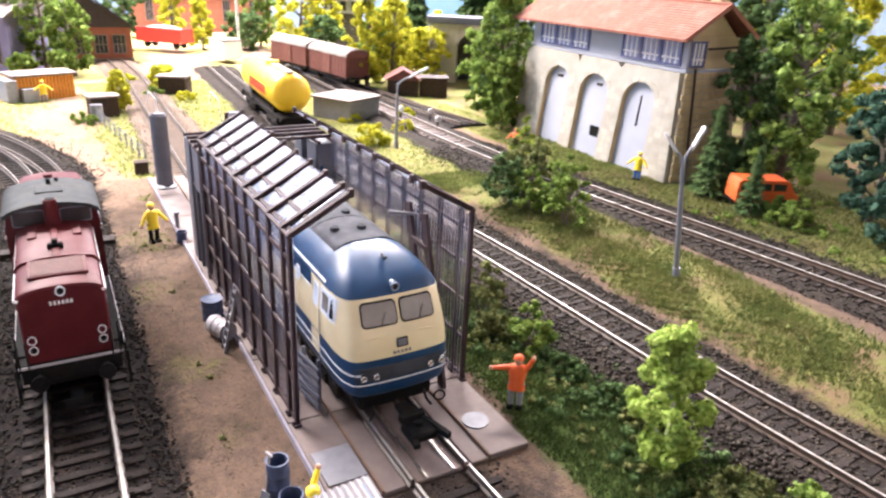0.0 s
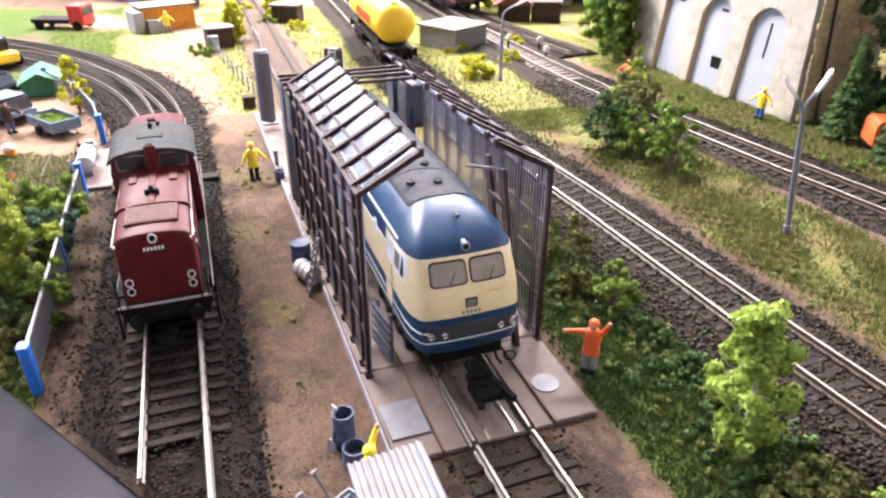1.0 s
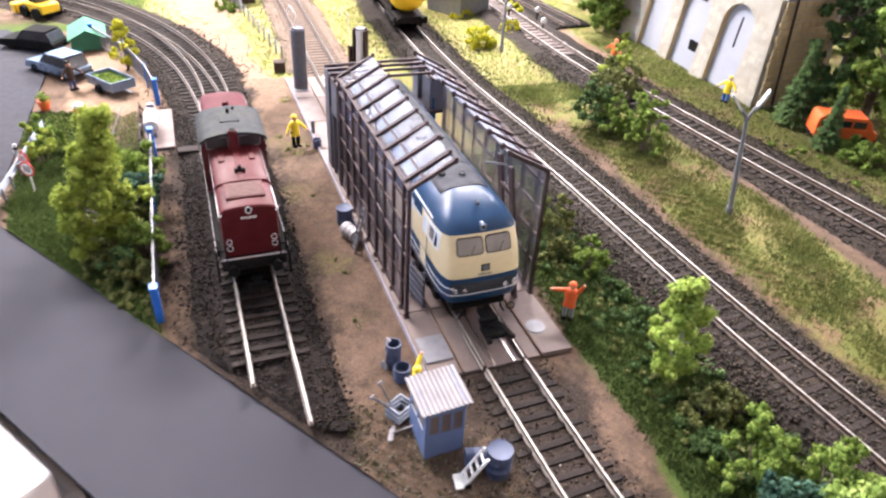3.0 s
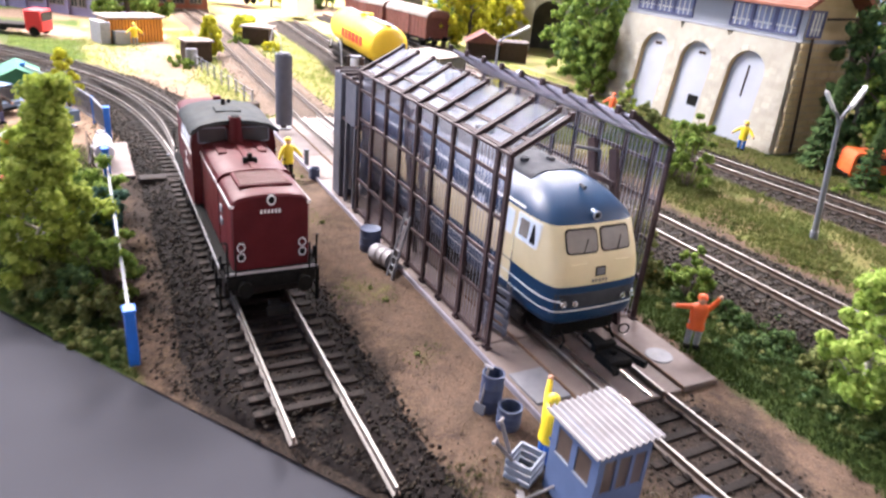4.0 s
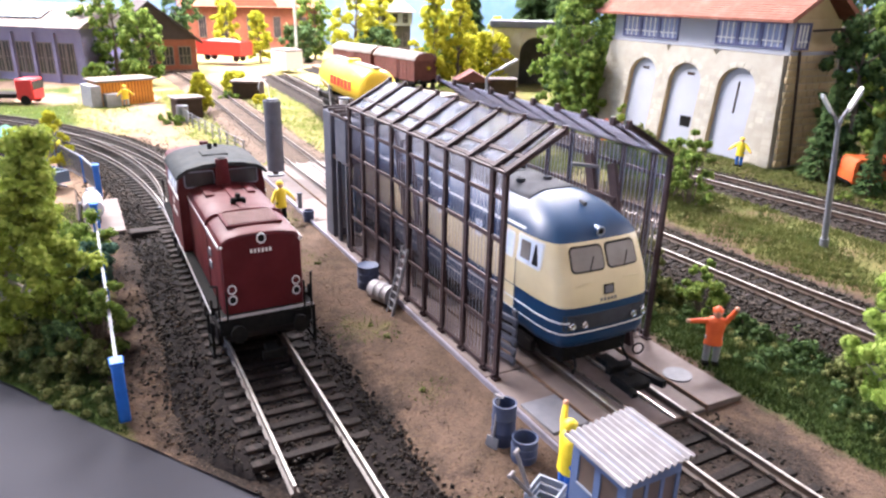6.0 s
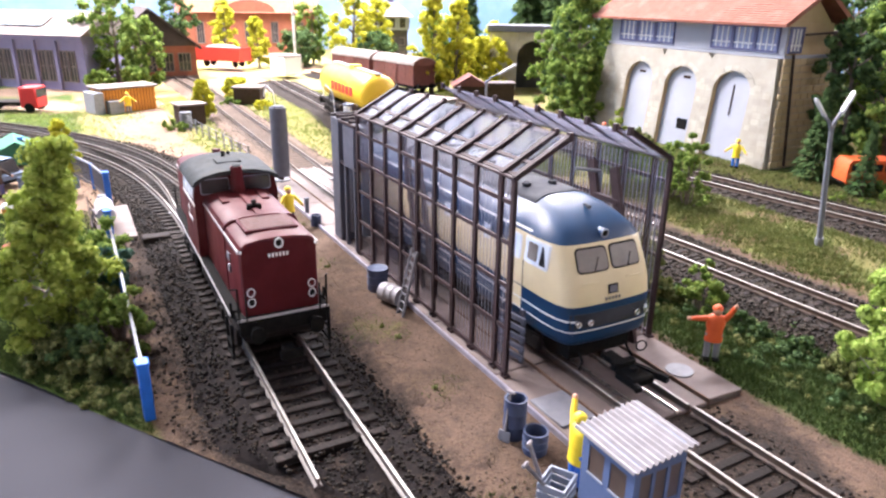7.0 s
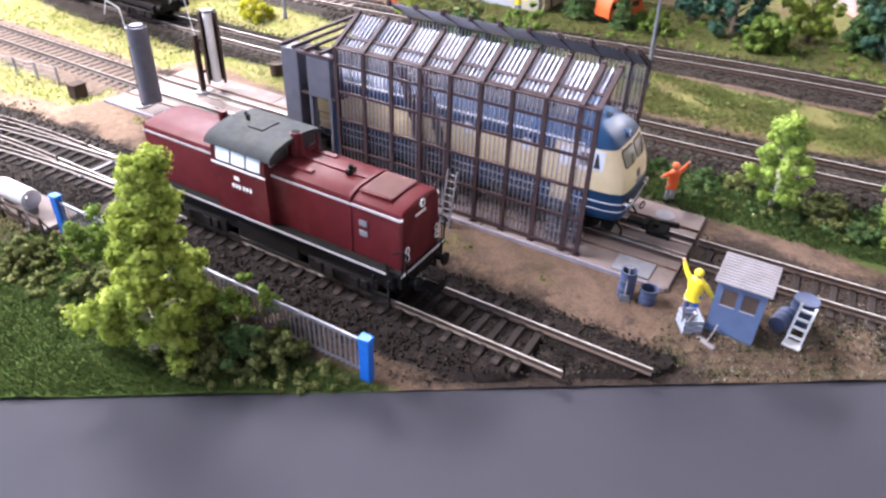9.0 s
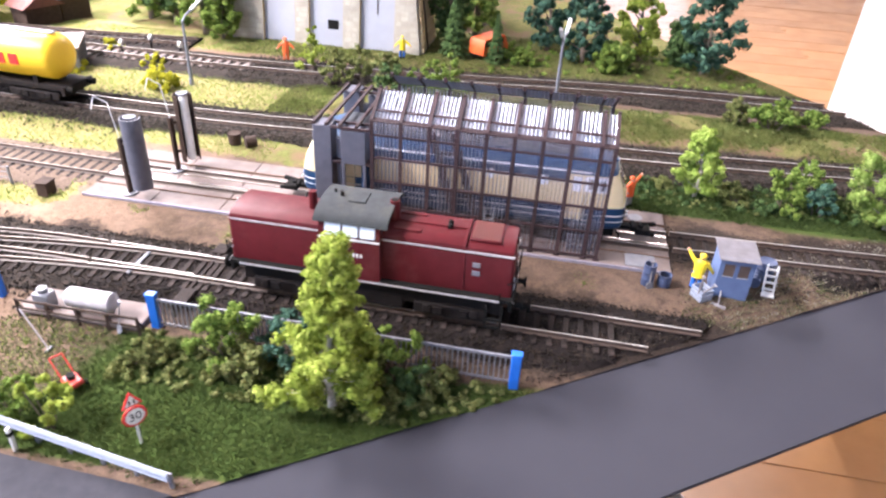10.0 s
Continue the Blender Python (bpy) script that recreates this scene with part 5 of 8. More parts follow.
def hood(y0, y1, hw, z0, z1, name):
    prof = [(-hw, z0), (-hw, z1 - 3.2), (-hw + 0.7, z1 - 1.9), (-hw + 2.4, z1 - 0.9), (-hw * 0.45, z1 - 0.2), (0, z1), (hw * 0.45, z1 - 0.2), (hw - 2.4, z1 - 0.9), (hw - 0.7, z1 - 1.9), (hw, z1 - 3.2), (hw, z0)]
    ring = lambda y, k: [(x * k, y, z0 + (z - z0) * (1 - (1 - k) * 1.0)) for x, z in prof]
    return part(name, Mesh().loft([ring(y0, 0.955), ring(y0 + 0.6, 0.985), ring(y0 + 1.8, 1), ring(y1, 1)]), M_RED, shunter, angle=30)


# y runs from the front end (0) to the rear (133)
part("footplate", Mesh().box(-16.6, 6, 18.2, 16.6, 128, 20.0, 0.2).box(-15.5, 0, 18.2, 15.5, 133.5, 19.8, 0.2), M_BLACK, shunter)
for q in ((-16.85, 6, 18.9, -16.62, 128, 19.7), (16.62, 6, 18.9, 16.85, 128, 19.7), (-15.6, -0.25, 18.9, 15.6, -0.02, 19.7), (-15.6, 133.52, 18.9, 15.6, 133.75, 19.7)):
    part("footplate_stripe", Mesh().box(*q), M_LINE, shunter, "white footplate edge")
part("frame", Mesh().box(-13, 5, 10, 13, 128, 18.2, 0.5), M_DARKIRON, shunter)
hood(1.2, 24, 13.0, 18.4, 42.2, "front_hood")
hood(23.2, 60.6, 13.2, 18.4, 42.6, "middle_hood")
rear = Mesh()
prof = [(-13.2, 18.4), (-13.2, 39.4), (-12.5, 40.7), (-10.8, 41.7), (-6, 42.4), (0, 42.6), (6, 42.4), (10.8, 41.7), (12.5, 40.7), (13.2, 39.4), (13.2, 18.4)]
part("rear_hood", rear.loft([[(x * k, y, 18.4 + (z - 18.4) * k) for x, z in prof] for y, k in ((88, 1), (130.8, 1), (132, 0.985), (132.5, 0.955))]), M_RED, shunter, angle=30)
part("hood_joint", Mesh().loft([[(x * 1.012, y, 18.5 + (z - 18.4) * 1.012) for x, z in prof] for y in (23.0, 24.4)]), M_RED, shunter)
for y0, y1 in ((1.6, 60.5), (88.5, 131.5)):
    part("hood_stripe", Mesh().box(-13.45, y0, 38.4, -13.0, y1, 39.2), M_LINE, shunter, "thin white waist line")
    part("hood_stripe", Mesh().box(13.0, y0, 38.4, 13.45, y1, 39.2), M_LINE, shunter, "thin white waist line")
cabp = [(-16.6, 18.4), (-16.6, 41), (-15.5, 46.2), (-13, 47.4), (13, 47.4), (15.5, 46.2), (16.6, 41), (16.6, 18.4)]
part("cab", Mesh().loft([[(x, y, z) for x, z in cabp] for y in (60.5, 88.5)]), M_RED, shunter)
part("cab_stripe", Mesh().box(-16.85, 60.5, 38.0, -16.5, 88.5, 38.8), M_WHITE, shunter)
part("cab_stripe", Mesh().box(16.5, 60.5, 38.0, 16.85, 88.5, 38.8), M_WHITE, shunter)
roofp = [(-17.3, 45.2), (-16.4, 46.9), (-13, 48.5), (-7, 49.6), (0, 50.0), (7, 49.6), (13, 48.5), (16.4, 46.9), (17.3, 45.2), (15.4, 45.8), (12.5, 47.5), (0, 48.8), (-12.5, 47.5), (-15.4, 45.8)]
part("cab_roof", Mesh().loft([[(x, y, z) for x, z in roofp] for y in (57.0, 90.6)]), M_CABROOF, shunter, "weathered grey cab roof", angle=50)
part("roof_hatch", Mesh().box(-5, 70, 49.6, 5, 78, 50.3, 0.2), M_CABROOF, shunter)
part("antenna", Mesh().cyl((0, 82, 49.5), (0, 82, 51.8), 0.9, 10).cyl((3, 86, 49.4), (3, 86, 51.0), 0.7, 10), M_BLACK, shunter)
for s in (-1, 1):
    side_ = lambda y, z, lift, s=s: (s * (16.6 + (0 if z < 41 else -(z - 41) * 0.19) + lift), y, z)
    for y0, y1 in ((62.8, 69.3), (70.5, 77.2), (78.4, 85.4)):
        part("window_frame", patch(rounded(y0 - 0.3, 39.6, y1 + 0.3, 45.4, 0.5, 3), side_, 0.2), M_GUARD, shunter)
        part("cab_window", patch(rounded(y0, 39.9, y1, 45.1, 0.4, 3), side_, 0.35), M_BRIGHTPANE, shunter, "cab window with a pale blue reflection painted in")
    part("grille", Mesh().box(*((-13.5, 16.0, 28.4) if s < 0 else (13.0, 16.0, 28.4)), *((-13.1, 19.4, 30.4) if s < 0 else (13.5, 19.4, 30.4))).box(*((-13.5, 16.0, 32.2) if s < 0 else (13.0, 16.0, 32.2)), *((-13.1, 19.4, 34.2) if s < 0 else (13.5, 19.4, 34.2))), M_FENCEGREY, shunter, "pale louvre")
    bars = Mesh()
    for k, y in enumerate((77.7, 76.0, 74.3, 72.0, 70.3, 68.6)):
        bars.box(s * 16.7 - 0.08, y, 30.6, s * 16.7 + 0.08, y + 1.0, 32.2)
    bars.box(s * 16.7 - 0.08, 74.5, 33.8, s * 16.7 + 0.08, 77.1, 35.4)
    part("number_plate", bars, M_WHITE, shunter)
    part("step", Mesh().box(s * 17 - 0.5, 4, 6, s * 17 + 0.5, 12, 7).box(s * 17 - 0.5, 4, 10, s * 17 + 0.5, 12, 11).box(s * 17 - 0.4, 4, 6, s * 17 + 0.4, 5, 17).box(s * 17 - 0.4, 11, 6, s * 17 + 0.4, 12, 17), M_BLACK, shunter)
    part("front_step_wall", Mesh().box(s * 16.2 - 0.5, 5.5, 19.9, s * 16.2 + 0.3, 6.3, 23), M_BLACK, shunter)
    part("walkway_edge", Mesh().box(min(s * 13.3, s * 16.5), 6, 20.0, max(s * 13.3, s * 16.5), 60.5, 20.4), M_BLACK, shunter)
for x0, x1 in ((-13.5, -3), (3, 13.5)):
    part("cab_window_frame", patch(rounded(x0 - 0.4, 41.6, x1 + 0.4, 47.0, 1.0, 4), lambda u, v, l: (u, 60.5 - l, v), 0.15), M_GUARD, shunter)
    part("cab_window", patch(rounded(x0, 42.0, x1, 46.6, 0.8, 4), lambda u, v, l: (u, 60.5 - l, v), 0.3), M_CABPANE, shunter)
    part("cab_window", patch(rounded(x0, 43.0, x1, 46.6, 0.8, 4), lambda u, v, l: (u, 88.5 + l, v), 0.3), M_CABPANE, shunter)
part("chimney", Mesh().loft([[(2.6 * math.cos(a) * k, 57.6 + 2.4 * math.sin(a) * k, z) for a in np.linspace(0, 2 * math.pi, 14, endpoint=False)] for z, k in ((42, 1.2), (46, 1.0), (51.0, 0.9))]), M_RED, shunter)
part("exhaust_mouth", Mesh().cyl((0, 57.6, 50.8), (0, 57.6, 51.2), 1.7, 12), M_BLACK, shunter)
part("exhaust_pipe", Mesh().cyl((0, 96, 42), (0, 96, 50.2), 2.0, 12, 1.8), M_RED, shunter)
part("horn", Mesh().box(-2.6, 31, 42.3, 2.6, 33, 44.2, 0.4).cyl((0, 32, 44), (0, 32, 45.4), 0.9, 8), M_BLACK, shunter)
part("hood_grille", Mesh().box(-9, 8, 41.9, 9, 22, 42.7, 0.2), M_RED, shunter)
slots = Mesh()
for k in range(12):
    slots.box(-8, 9 + k * 1.05, 42.7, 8, 9.5 + k * 1.05, 42.95)
part("slot_grille", slots, M_WAGONRED, shunter)
part("hood_ridge", Mesh().box(-1.2, 24, 42.5, 1.2, 60, 43.1, 0.2).box(-9, 44, 42.0, -6, 56, 42.8, 0.2).box(6, 44, 42.0, 9, 56, 42.8, 0.2), M_RED, shunter)
for y, d in ((1.4, -1), (132.3, 1)):
    for x in (-10.3, 10.3):
        for z in (24.0, 27.0):
            hl = part("headlight", Mesh().cyl((x, y, z), (x, y + d * 0.9, z), 1.1, 14), M_RED if z > 25 else M_BLACK, shunter)
            part("lamp_ring", Mesh().ring((x, y + d * 0.9, z), (0, 1, 0), 1.2, 0.2, 18), M_LAMPHEAD, hl, "pale lamp ring")
    tl = part("top_lamp", Mesh().cyl((0, y - d * 3, 40.4), (0, y + d * 0.8, 40.4), 1.5, 16), M_BLACK, shunter)
    part("lamp_ring", Mesh().ring((0, y + d * 0.8, 40.4), (0, 1, 0), 1.3, 0.24, 18), M_LAMPHEAD, tl, "pale lamp ring")
    for s_ in (-1, 1):
        part("corner_stripe", Mesh().box(min(s_ * 9.6, s_ * 12.7), min(y - d * 0.4, y + d * 0.15), 38.4, max(s_ * 9.6, s_ * 12.7), max(y - d * 0.4, y + d * 0.15), 39.1), M_WHITE, shunter)
    nb = Mesh()
    for k in range(6):
        nb.box(-3.6 + k * 1.2, min(y + d * 0.1, y + d * 0.3), 36.4, -2.9 + k * 1.2, max(y + d * 0.1, y + d * 0.3), 37.5)
    part("number_plate", nb, M_WHITE, shunter)
    e = 0 if d < 0 else 133.5
    part("buffer_beam", Mesh().box(-15, min(e, e + d * -2), 14, 15, max(e, e - d * 2), 18.2, 0.3), M_BLACK, shunter)
    for s in (-1, 1):
        part("buffer", Mesh().cyl((s * 10, e, 15.6), (s * 10, e + d * 3.4, 15.6), 1.3, 12).cyl((s * 10, e + d * 3.4, 15.6), (s * 10, e + d * 4.4, 15.6), 2.5, 16), M_BLACK, shunter)
        part("handrail", Mesh().tube([(s * 15, e, 18), (s * 15, e + d * 0.6, 29)], 0.35, 6).tube([(s * 12.5, e + d * 0.5, 18), (s * 12.5, e + d * 0.6, 27)], 0.3, 6).tube([(s * 15, e + d * 0.6, 29), (s * 16.6, e - d * 3, 28)], 0.3, 6), M_BLACK, shunter)
    part("coupling", Mesh().box(-2, min(e, e + d * 7), 8.4, 2, max(e, e + d * 7), 10, 0.3).box(-4, min(e + d * 6.4, e + d * 8), 8.2, 4, max(e + d * 6.4, e + d * 8), 11, 0.3), M_BLACK, shunter)
bogie(shunter, 0, 28, (-11, 11), 14.5, 10)
bogie(shunter, 0, 106, (-11, 11), 14.5, 10)
part("fuel_tank", Mesh().box(-13.5, 50, 6.5, 13.5, 84, 14, 1.0), M_DARKIRON, shunter)

# ---------------------------------------------------------------- signal box
TX, TY0, TY1 = 323.0, 158.0, 351.0
tower = thing("signal_box", "tall stone signal box with white plaster bays and red roof", "signal box")
tower.scale = (1.0, 1.0, 0.92)
# battered stone body: front face at x rising from TX to TX + 8
def face_x(z):
    return TX + 9.0 * min(z, 84) / 84


DEPTH = 56.0
levels = (-6, 40, 82)
part("wall", Mesh().loft([[(face_x(z), TY0 + 10 * z / 84, z), (TX + DEPTH + 4, TY0 + 10 * z / 84, z), (TX + DEPTH + 4, TY1 - 6 * z / 84, z), (face_x(z), TY1 - 6 * z / 84, z)] for z in levels]), M_STONEWALL, tower)
part("upper_wall", Mesh().box(TX + 8.5, TY0 + 11, 82, TX + DEPTH, TY1 - 6, 106, 0.3), M_RENDER, tower, "white plastered upper storey")
part("string_course", Mesh().box(TX + 7, TY0 + 9.5, 80.5, TX + DEPTH + 2, TY1 - 5, 83, 0.4), M_RENDER, tower)
# stone front layer with three arched recesses, ochre reveals and plastered panels
LIFT = 4.6
lay = lambda o, lift: [(face_x(z) - lift, y, z) for y, z in o]
for yc, wd, top, ya, yb in ((202, 33, 69, 160, 226), (251, 33, 68, 226, 274), (297, 31, 68, 274, 349)):
    inner, outer = [(yc + wd / 2, -4)], [(yb, -4)]
    for k in range(21):
        t = math.pi * k / 20
        c_, s_ = math.cos(t), math.sin(t)
        inner.append((yc + wd / 2 * c_, top - wd / 2 + wd / 2 * s_))
        half = (yb - yc) if c_ > 0 else (yc - ya)
        reach = min(half / max(abs(c_), 1e-6), (80.5 - (top - wd / 2)) / max(s_, 1e-6))
        z_ = top - wd / 2 + reach * s_
        lim_a, lim_b = ya + 10 * z_ / 84 * (ya < 170), yb - 6 * z_ / 84 * (yb > 340)
        outer.append((min(max(yc + reach * c_, lim_a), lim_b), z_))
    inner.append((yc - wd / 2, -4))
    outer.append((ya, -4))
    n = len(inner)
    m = Mesh().add(lay(outer, LIFT) + lay(inner, LIFT), [(i, i + 1, n + i + 1, n + i) for i in range(n - 1)])
    m.add(lay(outer, LIFT) + lay(outer, -0.5), [(i, n + i, n + i + 1, i + 1) for i in range(n - 1)])
    part("arch_wall", m, M_STONEWALL, tower, "pale stone wall bay with an arched recess", fix=False)
    part("arch_reveal", Mesh().add(lay(inner, LIFT + 0.02) + lay(inner, -0.5), [(i, i + 1, n + i + 1, n + i) for i in range(n - 1)]), M_YELLOWSTONE, tower, "ochre arch reveal", fix=False)
    part("arch_panel", Mesh().add(lay(inner, 0.3), [tuple(range(n))]), M_RENDER, tower, "whitewashed blind arch panel", fix=False)
    for k in range(9):
        t0, t1 = math.pi * k / 9 + 0.03, math.pi * (k + 1) / 9 - 0.03
        arc_ = [(yc + r_ * math.cos(t), top - wd / 2 + r_ * math.sin(t)) for r_, t in ((wd / 2, t0), (wd / 2 + 4.2, t0), (wd / 2 + 4.2, (t0 + t1) / 2), (wd / 2 + 4.2, t1), (wd / 2, t1), (wd / 2, (t0 + t1) / 2))]
        part("voussoir", Mesh().loft([lay(arc_, LIFT - 0.3), lay(arc_, LIFT + 0.25)]), M_STONEWALL, tower)
# rough stone blocks on the piers and on the gable end
rnd_ = random.Random(5)
for ya, yb in ((219.5, 233.5), (268.5, 280.5), (313.5, 346), (161, 184)):
    for k in range(13):
        z0 = 1 + k * 5.0
        y_ = ya + (10 * z0 / 84 if ya < 170 else 0) + rnd_.uniform(0, 2)
        while y_ < yb - 3:
            l_ = min(rnd_.uniform(5, 9), yb - y_)
            part("stone_block", Mesh().loft([[(face_x(z) - LIFT - o, y, z) for y, z in ((y_ + i, z0 + i), (y_ + l_ - 0.5 - i, z0 + i), (y_ + l_ - 0.5 - i, z0 + 4.5 - i), (y_ + i, z0 + 4.5 - i))] for o, i in ((-0.3, 0), (rnd_.uniform(0.06, 0.24), 0.25))]), M_STONEWALL, tower)
            y_ += l_
for k in range(16):
    z0 = 1 + k * 5.0
    yg = TY0 + 10 * (z0 + 2) / 84
    x_ = face_x(z0) - 2.5 + rnd_.uniform(0, 2)
    while x_ < TX + DEPTH - 3:
        l_ = min(rnd_.uniform(6, 11), TX + DEPTH + 3 - x_)
        part("stone_block", Mesh().box(x_, yg - rnd_.uniform(0.8, 1.1), z0, x_ + l_ - 0.5, yg + 1.0, z0 + 4.5, 0.3), M_YELLOWSTONE, tower)
        x_ += l_
part("hatch", Mesh().box(face_x(24) - 1.4, 240, 15.5, face_x(24) + 0.2, 250, 24.5, 0.2), M_BLACK, tower)
part("slot", Mesh().bar((face_x(34) - 0.6, 202.5, 34), (face_x(58) - 0.6, 203, 58), 0.8, 0.9, (1, 0, 0)), M_BROWNWOOD, tower)
for y, z in ((246, 58), (295, 58)):
    nb = Mesh()
    for k in range(3):
        nb.box(face_x(z) - 0.9, y + 2.4 * k, z, face_x(z) + 0.1, y + 1.6 + 2.4 * k, z + 2.2)
    part("number_plate", nb, M_BROWNWOOD, tower)


def tower_window(parent, y0, y1, z0, z1, gable=False):
    put = (lambda a0, b0, c0, a1, b1, c1: (a0, b0, c0, a1, b1, c1)) if not gable else (lambda a0, b0, c0, a1, b1, c1: (b0, a0, c0, b1, a1, c1))
    xf = TX + 8.5 if not gable else TY0 + 10.2
    w = part("window", Mesh().box(*put(xf - 0.4, y0 + 0.8, z0 + 0.8, xf + 0.3, y1 - 0.8, z1 - 0.8)), M_TOWERPANE, parent)
    fr = Mesh().box(*put(xf - 1.2, y0, z0, xf + 0.4, y0 + 1.4, z1)).box(*put(xf - 1.2, y1 - 1.4, z0, xf + 0.4, y1, z1)).box(*put(xf - 1.2, y0 + 1.4, z0, xf + 0.4, y1 - 1.4, z0 + 1.5)).box(*put(xf - 1.2, y0 + 1.4, z1 - 1.5, xf + 0.4, y1 - 1.4, z1))
    part("window_frame", fr, M_VIOLET, w)
    gb = Mesh()
    for k in (1, 2, 3):
        y = y0 + (y1 - y0) * k / 4
        gb.box(*put(xf - 0.9, y - 0.45, z0 + 1.5, xf - 0.3, y + 0.45, z1 - 1.5))
    gb.box(*put(xf - 0.85, y0 + 1.4, z0 + 5.2, xf - 0.35, y1 - 1.4, z0 + 6.2))
    part("glazing_grid", gb, M_WHITE, w)


for a, b in ((174, 193.5), (193.5, 213), (213, 232.5), (270, 291), (291, 312), (312, 333)):
    tower_window(tower, a, b, 84.5, 103.5)
tower_window(tower, TX + 9.5, TX + 24, 84.5, 103.5, True)
part("gable_wall", Mesh().box(TX + 9.4, TY0 + 10.2, 83.2, TX + DEPTH + 0.5, TY0 + 10.9, 106, 0.2), M_YELLOWSTONE, tower, "ochre upper gable wall")
part("downpipe", Mesh().tube([(TX + 15, TY0 + 8.2, 84), (TX + 11, TY0 - 2.4, 2)], 0.9), M_BROWNWOOD, tower)
# roof: overhanging gable with tiles
RX, RZ, EZ = TX + 32, 130.0, 106.5
rp = [(TX - 6, EZ - 0.8), (RX, RZ), (TX + 66, EZ), (TX + 66, EZ - 2), (RX, RZ - 3), (TX - 6, EZ - 2.8)]
part("roof", Mesh().loft([[(x, y, z) for x, z in rp] for y in (TY0 + 2, TY1 + 6)]), M_TILEROOF, tower, "sun-bleached red tiled roof")
part("gable", Mesh().loft([[(TX + 9, y, 105), (TX + 56, y, 105), (RX, y, RZ - 4)] for y in (TY0 + 11.5, TY1 - 7)]), M_YELLOWSTONE, tower)
part("ridge", Mesh().cyl((RX, TY0 + 2, RZ), (RX, TY1 + 6, RZ), 1.2, 10), M_TILEROOF, tower)
rows = Mesh()
for k in range(1, 15):
    f_ = k / 15
    x, z = TX - 6 + (RX - TX + 6) * f_, EZ - 0.8 + (RZ - EZ + 0.8) * f_
    rows.bar((x, TY0 + 2, z + 0.1), (x, TY1 + 6, z + 0.1), 0.9, 0.4, (-(RZ - EZ), 0, RX - TX + 6))
part("tile_relief", rows, M_TILEROOF, tower)
part("barge_board", Mesh().bar((TX - 6, TY0 + 2, EZ - 1.5), (RX, TY0 + 2, RZ - 1), 1.0, 3.2).bar((RX, TY0 + 2, RZ - 1), (TX + 66, TY0 + 2, EZ - 1), 1.0, 3.2), M_TILEROOF, tower)
part("chimney", Mesh().box(RX + 3, TY0 + 14, 124, RX + 12, TY0 + 23, 139, 0.4).box(RX + 2, TY0 + 13, 138.5, RX + 13, TY0 + 24, 141, 0.4), M_YELLOWSTONE, tower)
part("porch", Mesh().box(TX + 56.2, TY0 + 14, 60, TX + 80, TY0 + 40, 100, 0.5), M_BROWNWOOD, tower)
part("bracket", Mesh().bar((TX + 24, TY0 + 8, 98), (TX + 66, TY0 + 4, 100), 1.0, 1.6), M_BROWNWOOD, tower)

# ---------------------------------------------------------------- street lamp with two heads
def twin_lamp(x, y, z, h, turn, spread, group="lamp posts", two=True):
    l = thing("street_lamp", "grey lamp post with two pale angled heads" if two else "thin grey yard lamp post", "street lamp", x, y, z, turn, group)
    part("pole", Mesh().cyl((0, 0, -1), (0, 0, h * 0.58), 1.35, 12, 1.15).cyl((0, 0, h * 0.58), (0, 0, h * 0.8), 1.0, 12, 0.85).cyl((0, 0, -1), (0, 0, 5), 1.8, 12), M_LAMP, l)
    for s in ((-1, 1) if two else (1,)):
        arm = part("arm", Mesh().tube([(0, 0, h * 0.78), (s * spread * 0.14, 0, h * 0.84), (s * spread * 0.46, 0, h * 0.895)], 0.75), M_LAMP, l)
        part("lamp_head", Mesh().loft([[(s * spread * a, b * w_, h * c + d * w_) for b, d in ((-1.3, -0.7), (1.3, -0.7), (1.0, 0.9), (-1.0, 0.9))] for a, c, w_ in ((0.36, 0.875, 0.6), (0.46, 0.893, 1.0), (0.94, 0.99, 1.1), (1.0, 1.0, 0.7))]), M_LAMPHEAD, arm, "pale lamp head")
    return l


leaning_lamp = twin_lamp(192.5, 31, 4.0, 71, -18, 9)
leaning_lamp.matrix_basis = pose(0.1925, 0.031, 0.004, 0, -9, 0) @ pose(0, 0, 0, 0, 0, -18)
twin_lamp(185, 317, 0, 62, -15, 24, two=False)

